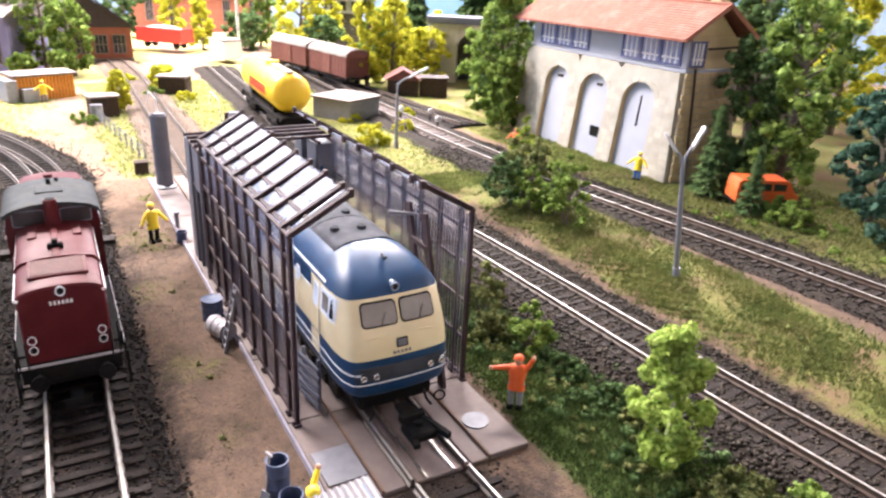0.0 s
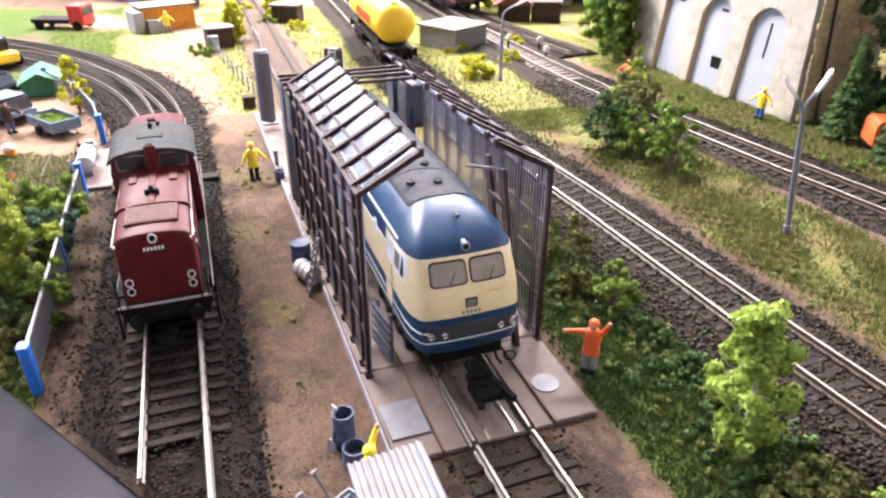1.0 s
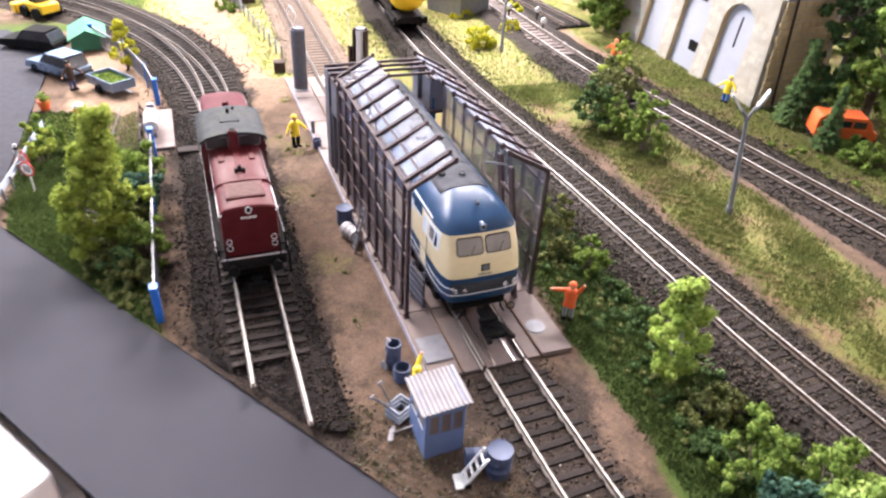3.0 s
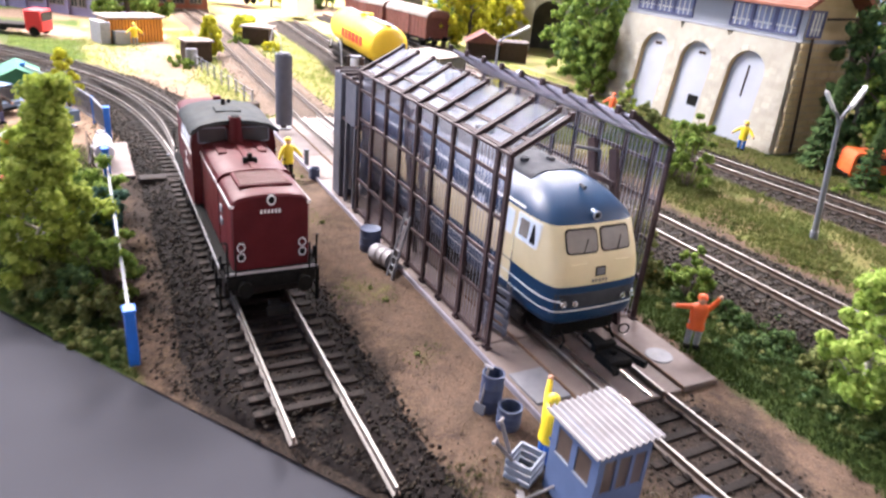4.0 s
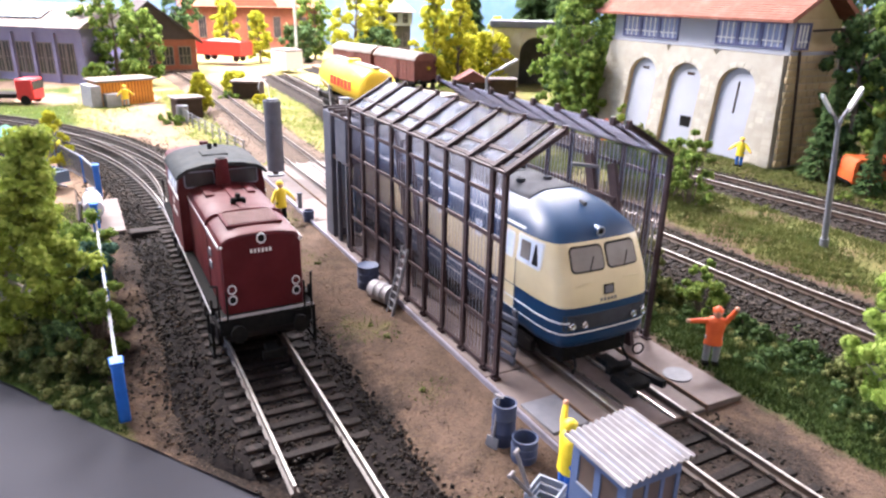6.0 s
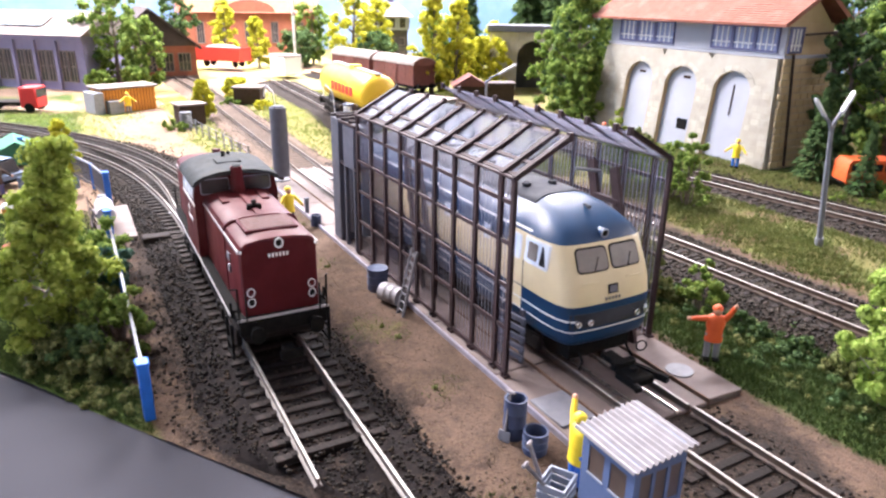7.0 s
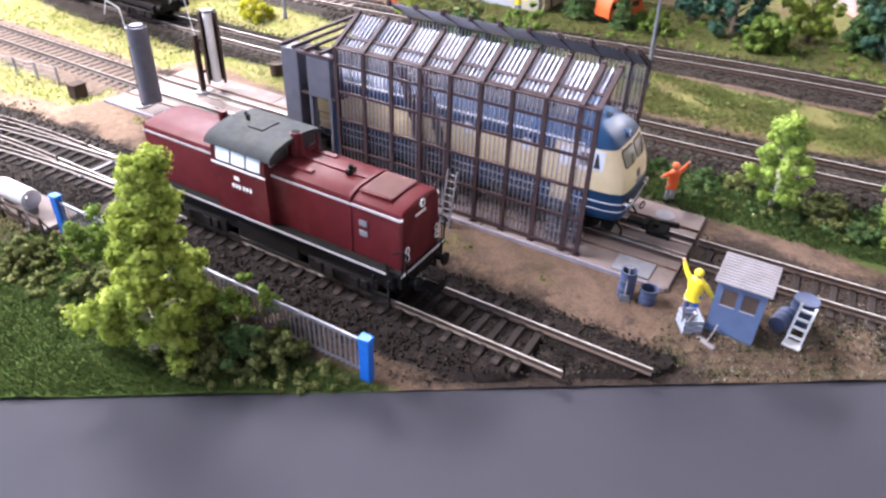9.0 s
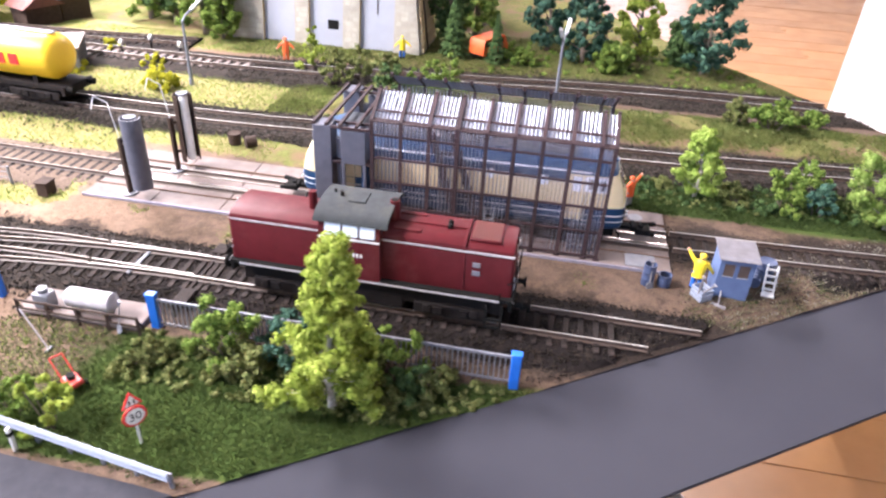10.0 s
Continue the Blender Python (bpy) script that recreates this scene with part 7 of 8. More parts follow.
# ---------------------------------------------------------------- small figures, each one plain shape
def figure(x, y, coat, legs, turn, label, arms=((-1, 30), (1, 30)), h=20.0, skin=None, hood_=True):
    m = Mesh()
    k = h / 20.0
    slots = []

    def note(i):
        slots.extend([i] * (len(m.f) - len(slots)))

    m.loft([[(sx * 1.5 + a * math.cos(t), b * math.sin(t), z) for t in np.linspace(0, 6.283, 8, endpoint=False)] for sx in (-1,) for z, a, b in ((0.9, 1.0, 1.0), (5, 1.15, 1.1), (10, 1.4, 1.3))])
    m.loft([[(1.5 + a * math.cos(t), b * math.sin(t), z) for t in np.linspace(0, 6.283, 8, endpoint=False)] for z, a, b in ((0.9, 1.0, 1.0), (5, 1.15, 1.1), (10, 1.4, 1.3))])
    note(1)
    m.box(-2.6, -2.4, 0, -0.5, 1.1, 1.3, 0.3).box(0.5, -2.4, 0, 2.6, 1.1, 1.3, 0.3)
    note(2)
    m.loft([[(a * math.cos(t), b * math.sin(t), z) for t in np.linspace(0, 6.283, 12, endpoint=False)] for z, a, b in ((7.2, 3.0, 2.1), (11, 2.6, 1.9), (15, 3.3, 1.9), (16.3, 2.5, 1.6), (16.9, 1.1, 1.0))])
    for s, lift in arms:
        e = Vector((s * (3.0 + 2.6 * math.cos(radians(lift))), -0.8, 15 + 2.8 * math.sin(radians(lift))))
        w_ = e + Vector((s * 2.8 * math.cos(radians(lift)), -1.2, 3.2 * math.sin(radians(lift))))
        m.cyl((s * 2.6, 0, 15.2), e, 1.05, 8, 0.9).cyl(e, w_, 0.9, 8, 0.7)
        note(0)
        m.ball(w_ + (w_ - e).normalized() * 0.6, 0.75, 0.75, 0.75, 8, 5)
        note(3)
    note(0)
    m.ball((0, -0.2, 18.2), 1.45, 1.5, 1.75, 10, 7)
    note(3)
    m.loft([[(a * math.cos(t), 0.2 + a * math.sin(t), z) for t in np.linspace(0, 6.283, 10, endpoint=False)] for z, a in ((18.6, 1.75), (19.6, 1.6), (20.3, 0.7))])
    note(0 if hood_ else 2)
    m.v = [(a * k, b * k, c * k) for a, b, c in m.v]
    me = bpy.data.meshes.new("figurine")
    me.from_pydata([(a * MM, b * MM, c * MM) for a, b, c in m.v], [], m.f)
    for mm_ in (coat, legs, M_BLACK, skin or M_SKIN):
        me.materials.append(mm_)
    me.polygons.foreach_set("material_index", np.array(slots, dtype=np.int32))
    me.update()
    bm = bmesh.new()
    bm.from_mesh(me)
    bmesh.ops.recalc_face_normals(bm, faces=bm.faces)
    bm.to_mesh(me)
    bm.free()
    me.shade_smooth()
    me.set_sharp_from_angle(angle=radians(50))
    ob = new("figurine", me)
    ob.matrix_basis = pose(x * MM, y * MM, ground_at(x, y) * MM, 0, 0, turn)
    return tagged(ob, label, "figurine", "small plastic figurines")


M_SKIN = material("flesh_plastic", (0.55, 0.30, 0.20), (0.48, 0.25, 0.16), 400, 0.6)
M_BLUECLOTH = material("blue_plastic", (0.02, 0.14, 0.55), (0.02, 0.11, 0.45), 400, 0.55)
figure(-12, -48, M_YELLOW, M_BLUECLOTH, 80, "small plastic figurine in yellow coat with one arm raised", ((-1, -55), (1, 48)), 20)
figure(66, -19, M_ORANGE, M_GREYCLOTH, -40, "small plastic figurine in orange jacket with arms spread", ((-1, 4), (1, 70)), 19)
figure(-16, 174, M_YELLOW, M_BLACK, 20, "small plastic figurine in yellow coat on the path", ((-1, -50), (1, -50)), 20)
figure(306, 174, M_YELLOW, M_BLUECLOTH, -70, "small plastic figurine in yellow by the signal box", ((-1, -40), (1, -40)), 20)
figure(267, 270, M_ORANGE, M_ORANGE, -70, "small plastic figurine in orange among the bushes", ((-1, -40), (1, -40)), 20)
figure(-54, 588, M_YELLOW, M_GREYCLOTH, 0, "small plastic figurine by the orange shed", ((-1, -40), (1, -40)), 20)
figure(-147, 302, M_BROWNWOOD, M_VIOLET, 40, "small plastic figurine beside the parked van", ((-1, -40), (1, -40)), 20, hood_=False)

# ---------------------------------------------------------------- hut, barrels and tools at the front
hut = thing("watch_hut", "small blue-grey watchman's hut with corrugated roof", "hut", -10, -63, 0.9)
X0, X1, Y0, Y1 = -7.0, 7.0, -8.0, 8.0
part("floor", Mesh().box(X0, Y0, 0, X1, Y1, 0.8), M_HUTBLUE, hut)
w = Mesh()
w.box(X0, Y0, 0.8, X0 + 0.7, Y1, 13.2).box(X0, Y0, 13.2, X0 + 0.7, Y0 + 2.2, 20).box(X0, Y1 - 2.2, 13.2, X0 + 0.7, Y1, 20).box(X0, -0.9, 13.2, X0 + 0.7, 0.9, 20).box(X0, Y0, 20, X0 + 0.7, Y1, 23.6)
part("side_wall", w, M_HUTBLUE, hut)
w = Mesh()
w.box(X0 + 0.7, Y0, 0.8, X1, Y0 + 0.7, 12).box(X0 + 0.7, Y0, 20.5, X1, Y0 + 0.7, 23)
for k in range(4):
    x = X0 + 0.7 + k * (X1 - X0 - 1.7) / 3
    w.box(x, Y0, 12, x + 1.0, Y0 + 0.7, 20.5)
part("front_wall", w, M_HUTBLUE, hut)
part("back_wall", Mesh().box(X0 + 0.7, Y1 - 0.7, 0.8, X1, Y1, 23), M_HUTBLUE, hut)
part("side_wall", Mesh().box(X1 - 0.7, Y0 + 0.7, 0.8, X1, Y1 - 0.7, 24.4), M_HUTBLUE, hut)
for y0, y1 in ((Y0 + 2.2, -0.9), (0.9, Y1 - 2.2)):
    part("pane", Mesh().box(X0 + 0.25, y0, 13.2, X0 + 0.45, y1, 20), M_HUTPANE, hut, "brownish window pane")
    part("sill", Mesh().box(X0 - 0.25, y0 - 0.1, 12.9, X0 + 0.2, y1 + 0.1, 13.3), M_GUARD, hut)
for k in range(3):
    x = X0 + 1.7 + k * (X1 - X0 - 1.7) / 3
    part("pane", Mesh().box(x, Y0 + 0.25, 12, x + 3.1, Y0 + 0.45, 20.5), M_HUTPANE, hut, "brownish window pane")
n = 66
rows = []
for y in (Y0 - 1.2, Y1 + 1.2):
    up = [(-8.8 + 17.6 * i / n, y, 24.0 + 0.09 * (-8.8 + 17.6 * i / n) + 0.42 * math.sin(2 * math.pi * i / 6.0)) for i in range(n + 1)]
    rows.append(up + [(x, yy, z - 0.35) for x, yy, z in up[::-1]])
part("roof", Mesh().loft(rows), M_HUTROOF, hut, "pale rusty corrugated roof")


def barrel(x, y, r, h, label, open_top=True, mat_=None, lying=None):
    b = thing("barrel", label, "barrel", x, y, ground_at(x, y) if lying is None else ground_at(x, y) + r, 0, "yard barrels")
    mat_ = mat_ or M_BARREL
    prof = [(r * 0.96, 0), (r, 0.4), (r, h * 0.31), (r * 1.05, h * 0.335), (r, h * 0.36), (r, h * 0.64), (r * 1.05, h * 0.665), (r, h * 0.69), (r, h - 0.3), (r * 1.03, h)]
    prof += [(r * 0.86, h), (r * 0.86, h * 0.35), (0.05, h * 0.35)] if open_top else [(r * 0.9, h - 0.3), (0.05, h - 0.3)]
    m = Mesh().loft([[(a * math.cos(t), a * math.sin(t), z) for t in np.linspace(0, 6.283185, 22, endpoint=False)] for a, z in prof])
    body = part("body", m, mat_, b)
    if lying is not None:
        body.matrix_basis = pose(0, 0, 0, 90, 0, lying)
    return b


barrel(-14, -25, 3.0, 11.5, "tall blue-grey steel drum standing open")
barrel(-13, -33, 3.2, 6.2, "squat blue-grey tub standing open")
barrel(-8, 81, 4.0, 9, "dark blue-grey drum against the hall wall", False)
barrel(-10, 71, 3.6, 10, "rusty pale drum lying by the hall wall", False, M_HUTROOF, 20)
barrel(-4.5, -76.5, 3.0, 9, "blue-grey drum lying behind the hut", False, None, 75)
barrel(5, -83, 4.2, 11, "blue drum behind the white ladder trolley", False)
barrel(-4, 169, 2.6, 5.5, "small grey bucket on the slab edge")
barrel(83, 233, 4, 8, "dark drum beside the middle track", False, M_BROWNWOOD)
barrel(79, 224, 3.6, 7, "dark drum lying beside the middle track", False, M_BROWNWOOD, 40)


def shovel(x, y, z, tilt, turn, label):
    s = thing("shovel", label, "shovel", x, y, z, turn, "yard tools")
    hd = part("handle", Mesh().cyl((0, 0, 3), (0, 0, 15), 0.35, 8).cyl((-1.3, 0, 15.2), (1.3, 0, 15.2), 0.4, 8), M_HUTROOF, s, "pale wooden handle")
    bl = part("blade", Mesh().loft([[(-1.7, 0.2, 4), (1.7, 0.2, 4), (1.7, -0.3, 4), (-1.7, -0.3, 4)], [(-1.8, 0, 1.5), (1.8, 0, 1.5), (1.8, -0.4, 1.5), (-1.8, -0.4, 1.5)], [(-0.6, 0.4, 0), (0.6, 0.4, 0), (0.6, 0.1, 0), (-0.6, 0.1, 0)]]), M_FENCEGREY, s)
    for o in (hd, bl):
        o.matrix_basis = pose(0, 0, 0, tilt, 0, 0)
    return s


shovel(-18, -26, 1.0, -8, -70, "pale shovel leaning against the drum")
crate = thing("wooden_crate", "grey slatted crate holding tool handles", "crate", -19, -50, 1.0, 30)
for z in (0.6, 2.8, 5.0):
    part("slat", Mesh().box(-4, -3.4, z, 4, -2.8, z + 1.7, 0.1), M_GUARD, crate)
    part("slat", Mesh().box(-4, 2.8, z, 4, 3.4, z + 1.7, 0.1), M_GUARD, crate)
    part("slat", Mesh().box(-4, -2.8, z, -3.4, 2.8, z + 1.7, 0.1), M_GUARD, crate)
    part("slat", Mesh().box(3.4, -2.8, z, 4, 2.8, z + 1.7, 0.1), M_GUARD, crate)
part("bottom", Mesh().box(-3.8, -3.2, 0.2, 3.8, 3.2, 0.8), M_BARREL, crate)
for a, b in (((2, 0, 1), (-9, 3, 15.5)), ((1, 1.5, 1), (-3, 5, 16.5))):
    tl = thing("tool_handle", "pale wooden tool handle leaning out of the crate", "tool", -20.5, -50, 1.0, 30, "yard tools")
    part("handle", Mesh().cyl(a, b, 0.5, 8), M_HUTROOF, tl)
    part("grip", Mesh().cyl((b[0] - 1, b[1], b[2]), (b[0] + 1, b[1], b[2]), 0.45, 8), M_HUTROOF, tl)
broom = thing("broom", "wide wooden yard broom lying by the hut", "broom", -24, -57, 1.0, -25, "yard tools")
part("head", Mesh().box(-1, -4, 0, 1, 3, 1.4, 0.2), M_HUTROOF, broom)
part("handle", Mesh().cyl((0, -0.5, 1.2), (8.5, 1.5, 5), 0.35, 8), M_HUTROOF, broom)
cart = thing("ladder_trolley", "white ladder trolley standing behind the hut", "trolley", -4.5, -83.5, 0.9, -8)
for s in (-2.4, 2.4):
    part("rail", Mesh().bar((-3, s, 1), (4, s, 13), 0.8, 0.8), M_WHITE, cart)
for k in range(4):
    part("rung", Mesh().box(-2 + 1.6 * k - 0.4, -2.4, 2.4 + 2.75 * k, -2 + 1.6 * k + 0.4, 2.4, 3.2 + 2.75 * k), M_WHITE, cart)
part("base", Mesh().box(-6, -3, 0.4, -1.5, 3, 1.1, 0.2), M_WHITE, cart)
for s in (-3.1, 2.5):
    part("wheel", Mesh().cyl((-2, s, 1.2), (-2, s + 0.6, 1.2), 1.2, 12), M_BLACK, cart)
ladder = thing("ladder", "pale grey ladder leaning on the hall wall", "ladder", -10, 56, 0.9)
for s in (-2.2, 2.2):
    part("stile", Mesh().bar((0, s, 0), (6.0, s, 25), 0.6, 0.8), M_GREYPLATE, ladder)
for k in range(8):
    part("rung", Mesh().cyl((0.7 + 0.7 * k, -2.2, 2.8 + 2.9 * k), (0.7 + 0.7 * k, 2.2, 2.8 + 2.9 * k), 0.28, 6), M_GREYPLATE, ladder)
hyd = thing("hydrant", "short dark hose post on the slab edge", "post", -3, 187, 0)
part("post", Mesh().box(-1, -1, 0, 1, 1, 11, 0.2), M_COLUMN, hyd)
part("cap", Mesh().box(-1.3, -1.3, 10.6, 1.3, 1.3, 11.6, 0.2), M_COLUMN, hyd)
stub = thing("wooden_box", "small brown box at the path fence", "box", -5, 305, 0)
part("body", Mesh().box(-4, -3.5, 0, 4, 3.5, 8, 0.4), M_BROWNWOOD, stub)
part("lid", Mesh().box(-4.4, -3.9, 8, 4.4, 3.9, 8.8, 0.2), M_BROWNWOOD, stub)

# ---------------------------------------------------------------- garden corner by the road
pad = thing("tank_platform", "concrete pad with a railed white gas tank", "tank", -95, 218, 0)
part("pad", Mesh().box(-7, -26, -0.5, 10, 32, 1.4, 0.3), M_CONCRETE, pad)
tk = Mesh()
prof = [(-11.5, 0.4), (-11, 3.2), (-9.8, 4.4), (9.8, 4.4), (11, 3.2), (11.5, 0.4)]
tk.loft([[(-2 + a * math.cos(t), y - 3, 9 + a * math.sin(t)) for t in np.linspace(0, 6.283185, 18, endpoint=False)] for y, a in prof])
part("tank", tk, M_LINE, pad, "white horizontal gas tank")
part("saddle", Mesh().box(-4.5, -11, 1.4, 0.5, -9.5, 6, 0.1), M_GREYPLATE, pad)
part("saddle", Mesh().box(-4.5, 4, 1.4, 0.5, 5.5, 6, 0.1), M_GREYPLATE, pad)
part("pump", Mesh().box(-5, 16, 1.4, 1, 24, 9, 0.6).cyl((-2, 20, 9), (-2, 20, 11), 2.2, 12), M_FENCEGREY, pad)
rl = Mesh()
for y in (-28, -14, 0, 14, 28):
    rl.box(-9.4, y - 0.5, -1, -8.6, y + 0.5, 9).bar((-9, y, 8), (-5.5, y, 0), 0.6, 0.6)
rl.box(-9.3, -28, 7.8, -8.7, 28, 8.8).box(-9.3, -28, 3.8, -8.7, 28, 4.6)
part("railing", rl, M_BROWNWOOD, pad, "dark wooden railing")
shovel(-105, 199, 0, 12, 60, "pale shovel leaning on the railing")
M_MOWER = material("mower_red", (0.42, 0.035, 0.02), (0.36, 0.03, 0.02), 300, 0.5)
mower = thing("lawn_mower", "small red lawn mower on the grass", "lawn mower", -137, 198, 0, -30)
part("deck", Mesh().box(-3.0, -4.0, 1, 3.0, 4.0, 3.4, 0.8), M_MOWER, mower)
part("engine", Mesh().cyl((0, 0.5, 3.4), (0, 0.5, 5), 1.6, 12), M_BLACK, mower)
part("handle", Mesh().tube([(-2.4, 4, 3), (-2.4, 11, 8), (2.4, 11, 8), (2.4, 4, 3)], 0.35, 6), M_MOWER, mower)
for sx in (-1, 1):
    for y in (-3, 3):
        part("wheel", Mesh().cyl((sx * 3.4, y, 1.2), (sx * 4.2, y, 1.2), 1.2, 12), M_BLACK, mower)
rake = thing("rake", "long pale rake stuck in the lawn", "rake", -121, 230, 0, 0, "yard tools")
part("handle", Mesh().cyl((0, -10, 0), (8, 6, 12), 0.35, 6), M_HUTROOF, rake)
part("head", Mesh().box(-2, -10.4, -0.4, 2, -9.6, 0.6), M_GREYPLATE, rake)

M_SIGNRED = material("sign_red", (0.60, 0.02, 0.02), (0.52, 0.02, 0.02), 300, 0.5)
sign = thing("road_sign", "road sign post with warning triangle and speed disc", "road sign", -157, 158, 0, -35)
sign.scale = (0.84, 0.84, 0.84)
part("post", Mesh().cyl((0, 0, -1), (0, 0, 27), 0.6, 10), M_LAMPHEAD, sign)
disc = part("disc", Mesh().cyl((0, -0.9, 16), (0, -0.3, 16), 5.0, 28), M_SIGNRED, sign, "round red-rimmed speed limit disc")
part("disc_face", Mesh().cyl((0, -1.1, 16), (0, -0.9, 16), 3.9, 28), M_WHITE, disc)
tri = part("triangle", Mesh().loft([[(-4.2, y, 21.6), (4.2, y, 21.6), (0, y, 29.2)] for y in (-0.9, -0.3)]), M_SIGNRED, sign, "red-rimmed warning triangle")
part("triangle_face", Mesh().loft([[(-2.8, y, 22.4), (2.8, y, 22.4), (0, y, 27.6)] for y in (-1.1, -0.92)]), M_WHITE, tri)
part("triangle_mark", Mesh().box(-1.4, -1.2, 23, -0.5, -1.12, 25).box(0.5, -1.2, 23, 1.4, -1.12, 25), M_BLACK, tri)
txt = bpy.data.curves.new("limit_text", "FONT")
txt.body, txt.size, txt.align_x, txt.align_y, txt.extrude = "30", 5.6 * MM, "CENTER", "CENTER", 0.00003
tmp = bpy.data.objects.new("limit_text", txt)
scene.collection.objects.link(tmp)
me = bpy.data.meshes.new_from_object(tmp.evaluated_get(bpy.context.evaluated_depsgraph_get()))
bpy.data.objects.remove(tmp)
me.materials.clear()
me.materials.append(M_BLACK)
num = new("numeral", me)
num.parent = disc
num.matrix_basis = pose(0, -1.16 * MM, 16 * MM, 90, 0, 0)

guard = thing("guard_rail", "pale galvanised road guard rail on short posts", "guard rail")
for k in range(7):
    a, b = Vector((-173, 138, 0)).lerp(Vector((-159, 234, 0)), k / 7), Vector((-173, 138, 0)).lerp(Vector((-159, 234, 0)), (k + 1) / 7)
    d = (b - a).normalized()
    nrm = Vector((-d[1], d[0], 0))
    prof = [(0.0, 3.6), (0.9, 4.6), (0.0, 5.7), (0.9, 6.8), (0.0, 7.8), (-0.4, 7.8), (0.4, 6.8), (-0.4, 5.7), (0.4, 4.6), (-0.4, 3.6)]
    part("beam", Mesh().loft([[tuple(p + nrm * o + Vector((0, 0, z))) for o, z in prof] for p in (a, b)]), M_GUARD, guard)
    part("post", Mesh().box(a[0] + 0.5, a[1] - 0.6, -2, a[0] + 1.5, a[1] + 0.6, 6.6), M_FENCEGREY, guard)
mark = thing("marker_post", "white reflector post with black band", "marker post", -169, 198, 0)
part("post", Mesh().box(-0.9, -0.6, -1, 0.9, 0.6, 10, 0.3), M_WHITE, mark)
part("band", Mesh().box(-1.0, -0.7, 6.4, 1.0, 0.7, 8.2), M_BLACK, mark)


def car(x, y, turn, paint, name, label, length=46, width=19, tall=16):
    c = thing(name, label, "car", x, y, 0, turn)
    L, W, H = length / 2, width / 2, tall
    body = [(-L, 3), (-L, 7.4), (-L + 2, 8.6), (L - 14, 9), (L - 2, 8.2), (L, 6.4), (L, 3)]
    part("body", Mesh().loft([[(s * W * k, y_, z) for y_, z in body] for s, k in ((-1, 1), (1, 1))]), paint, c)
    top = [(-L + 1.2, 8.6), (-L + 4, H - 1), (-L + 7, H), (L - 22, H), (L - 14.5, 8.9)]
    part("cabin", Mesh().loft([[(s * W * 0.9, y_, z) for y_, z in top] for s in (-1, 1)]), M_DARKPANE, c, "dark car windows")
    part("roof", Mesh().box(-W * 0.86, -L + 5, H - 0.2, W * 0.86, L - 22, H + 0.5, 0.3), paint, c)
    for y_ in (-L + 9, L - 9):
        for s in (-1, 1):
            wl = part("wheel", Mesh().cyl((s * W - 1.6 * (s > 0) + 1.6 * (s < 0) * 0, y_, 3.4), (s * W - 1.6 * (s > 0) + 1.8 * (s < 0), y_, 3.4), 3.4, 16), M_BLACK, c)
    for s in (-1, 1):
        part("headlight", Mesh().box(s * W * 0.62 - 1.4, L - 0.3, 5.6, s * W * 0.62 + 1.4, L + 0.3, 7.2), M_CHROME, c)
    part("bumper", Mesh().box(-W, L - 0.4, 3, W, L + 0.9, 4.8, 0.3), M_BLACK, c)
    part("bumper", Mesh().box(-W, -L - 0.9, 3, W, -L + 0.4, 4.8, 0.3), M_BLACK, c)
    return c


M_CARBLUE = material("car_blue_grey", (0.13, 0.18, 0.26), (0.11, 0.155, 0.23), 100, 0.3, 0.2, 0.0, coat=0.5)
car(-158, 338, 43, M_CARBLUE, "estate_car", "blue-grey estate car parked on the gravel")
car(-180, 398, 60, M_BLACK, "saloon_car", "dark car parked behind the estate car")
van = thing("orange_van", "bright orange van parked below the trees", "van", 341, 99, 0, -118)
low = [(-20, 3.6), (-20.4, 6), (-20, 10.6), (17.4, 10.6), (20.2, 9.4), (20.6, 5.5), (20, 3.6)]
part("body", Mesh().loft([[(x, y * k, z) for y, z in low] for x, k in ((-8.4, 0.975), (-7.6, 1), (7.6, 1), (8.4, 0.975))]), M_ORANGE, van)
upp = [(-20, 10.6), (-19.4, 16.5), (-17.5, 18.6), (11.5, 18.6), (14.2, 16.6), (17.4, 10.6)]
part("upper_body", Mesh().loft([[(x * w_, y, z) for y, z in upp] for x, w_ in ((-8.2, 1), (-7.4, 1), (7.4, 1), (8.2, 1))]), M_ORANGE, van)
for s in (-1, 1):
    for y0, y1 in ((-17.5, -8.5), (-7, 2), (3.4, 11.5)):
        part("side_window", Mesh().box(min(s * 8.1, s * 8.35), y0, 11.8, max(s * 8.1, s * 8.35), y1, 16.4, 0.1), M_DARKPANE, van, "dark side window")
    for y in (-12.5, 12.5):
        part("wheel", Mesh().cyl((s * 6.6, y, 3.3), (s * 8.5, y, 3.3), 3.3, 16), M_BLACK, van)
    part("headlight", Mesh().cyl((s * 5.8, 20.0, 7.6), (s * 5.8, 20.9, 7.6), 1.2, 12), M_CHROME, van)
part("windscreen", Mesh().bar((0, 14.6, 16.2), (0, 17.2, 11.2), 13.4, 0.4, (0, 1, 1)), M_DARKPANE, van)
part("bumper", Mesh().box(-8, 20, 3.4, 8, 21.4, 4.8, 0.3), M_BLACK, van)
part("bumper", Mesh().box(-8, -21.2, 3.4, 8, -20, 4.8, 0.3), M_BLACK, van)
trl = thing("trailer", "grey-blue open car trailer with green load", "trailer", -122, 297, 0, 34)
part("tub", Mesh().box(-9, -15, 4, -8, 15, 10, 0.2).box(8, -15, 4, 9, 15, 10, 0.2).box(-8, -15, 4, 8, -14, 10, 0.2).box(-8, 14, 4, 8, 15, 10, 0.2).box(-9, -15, 3.4, 9, 15, 4.2), M_CARBLUE, trl)
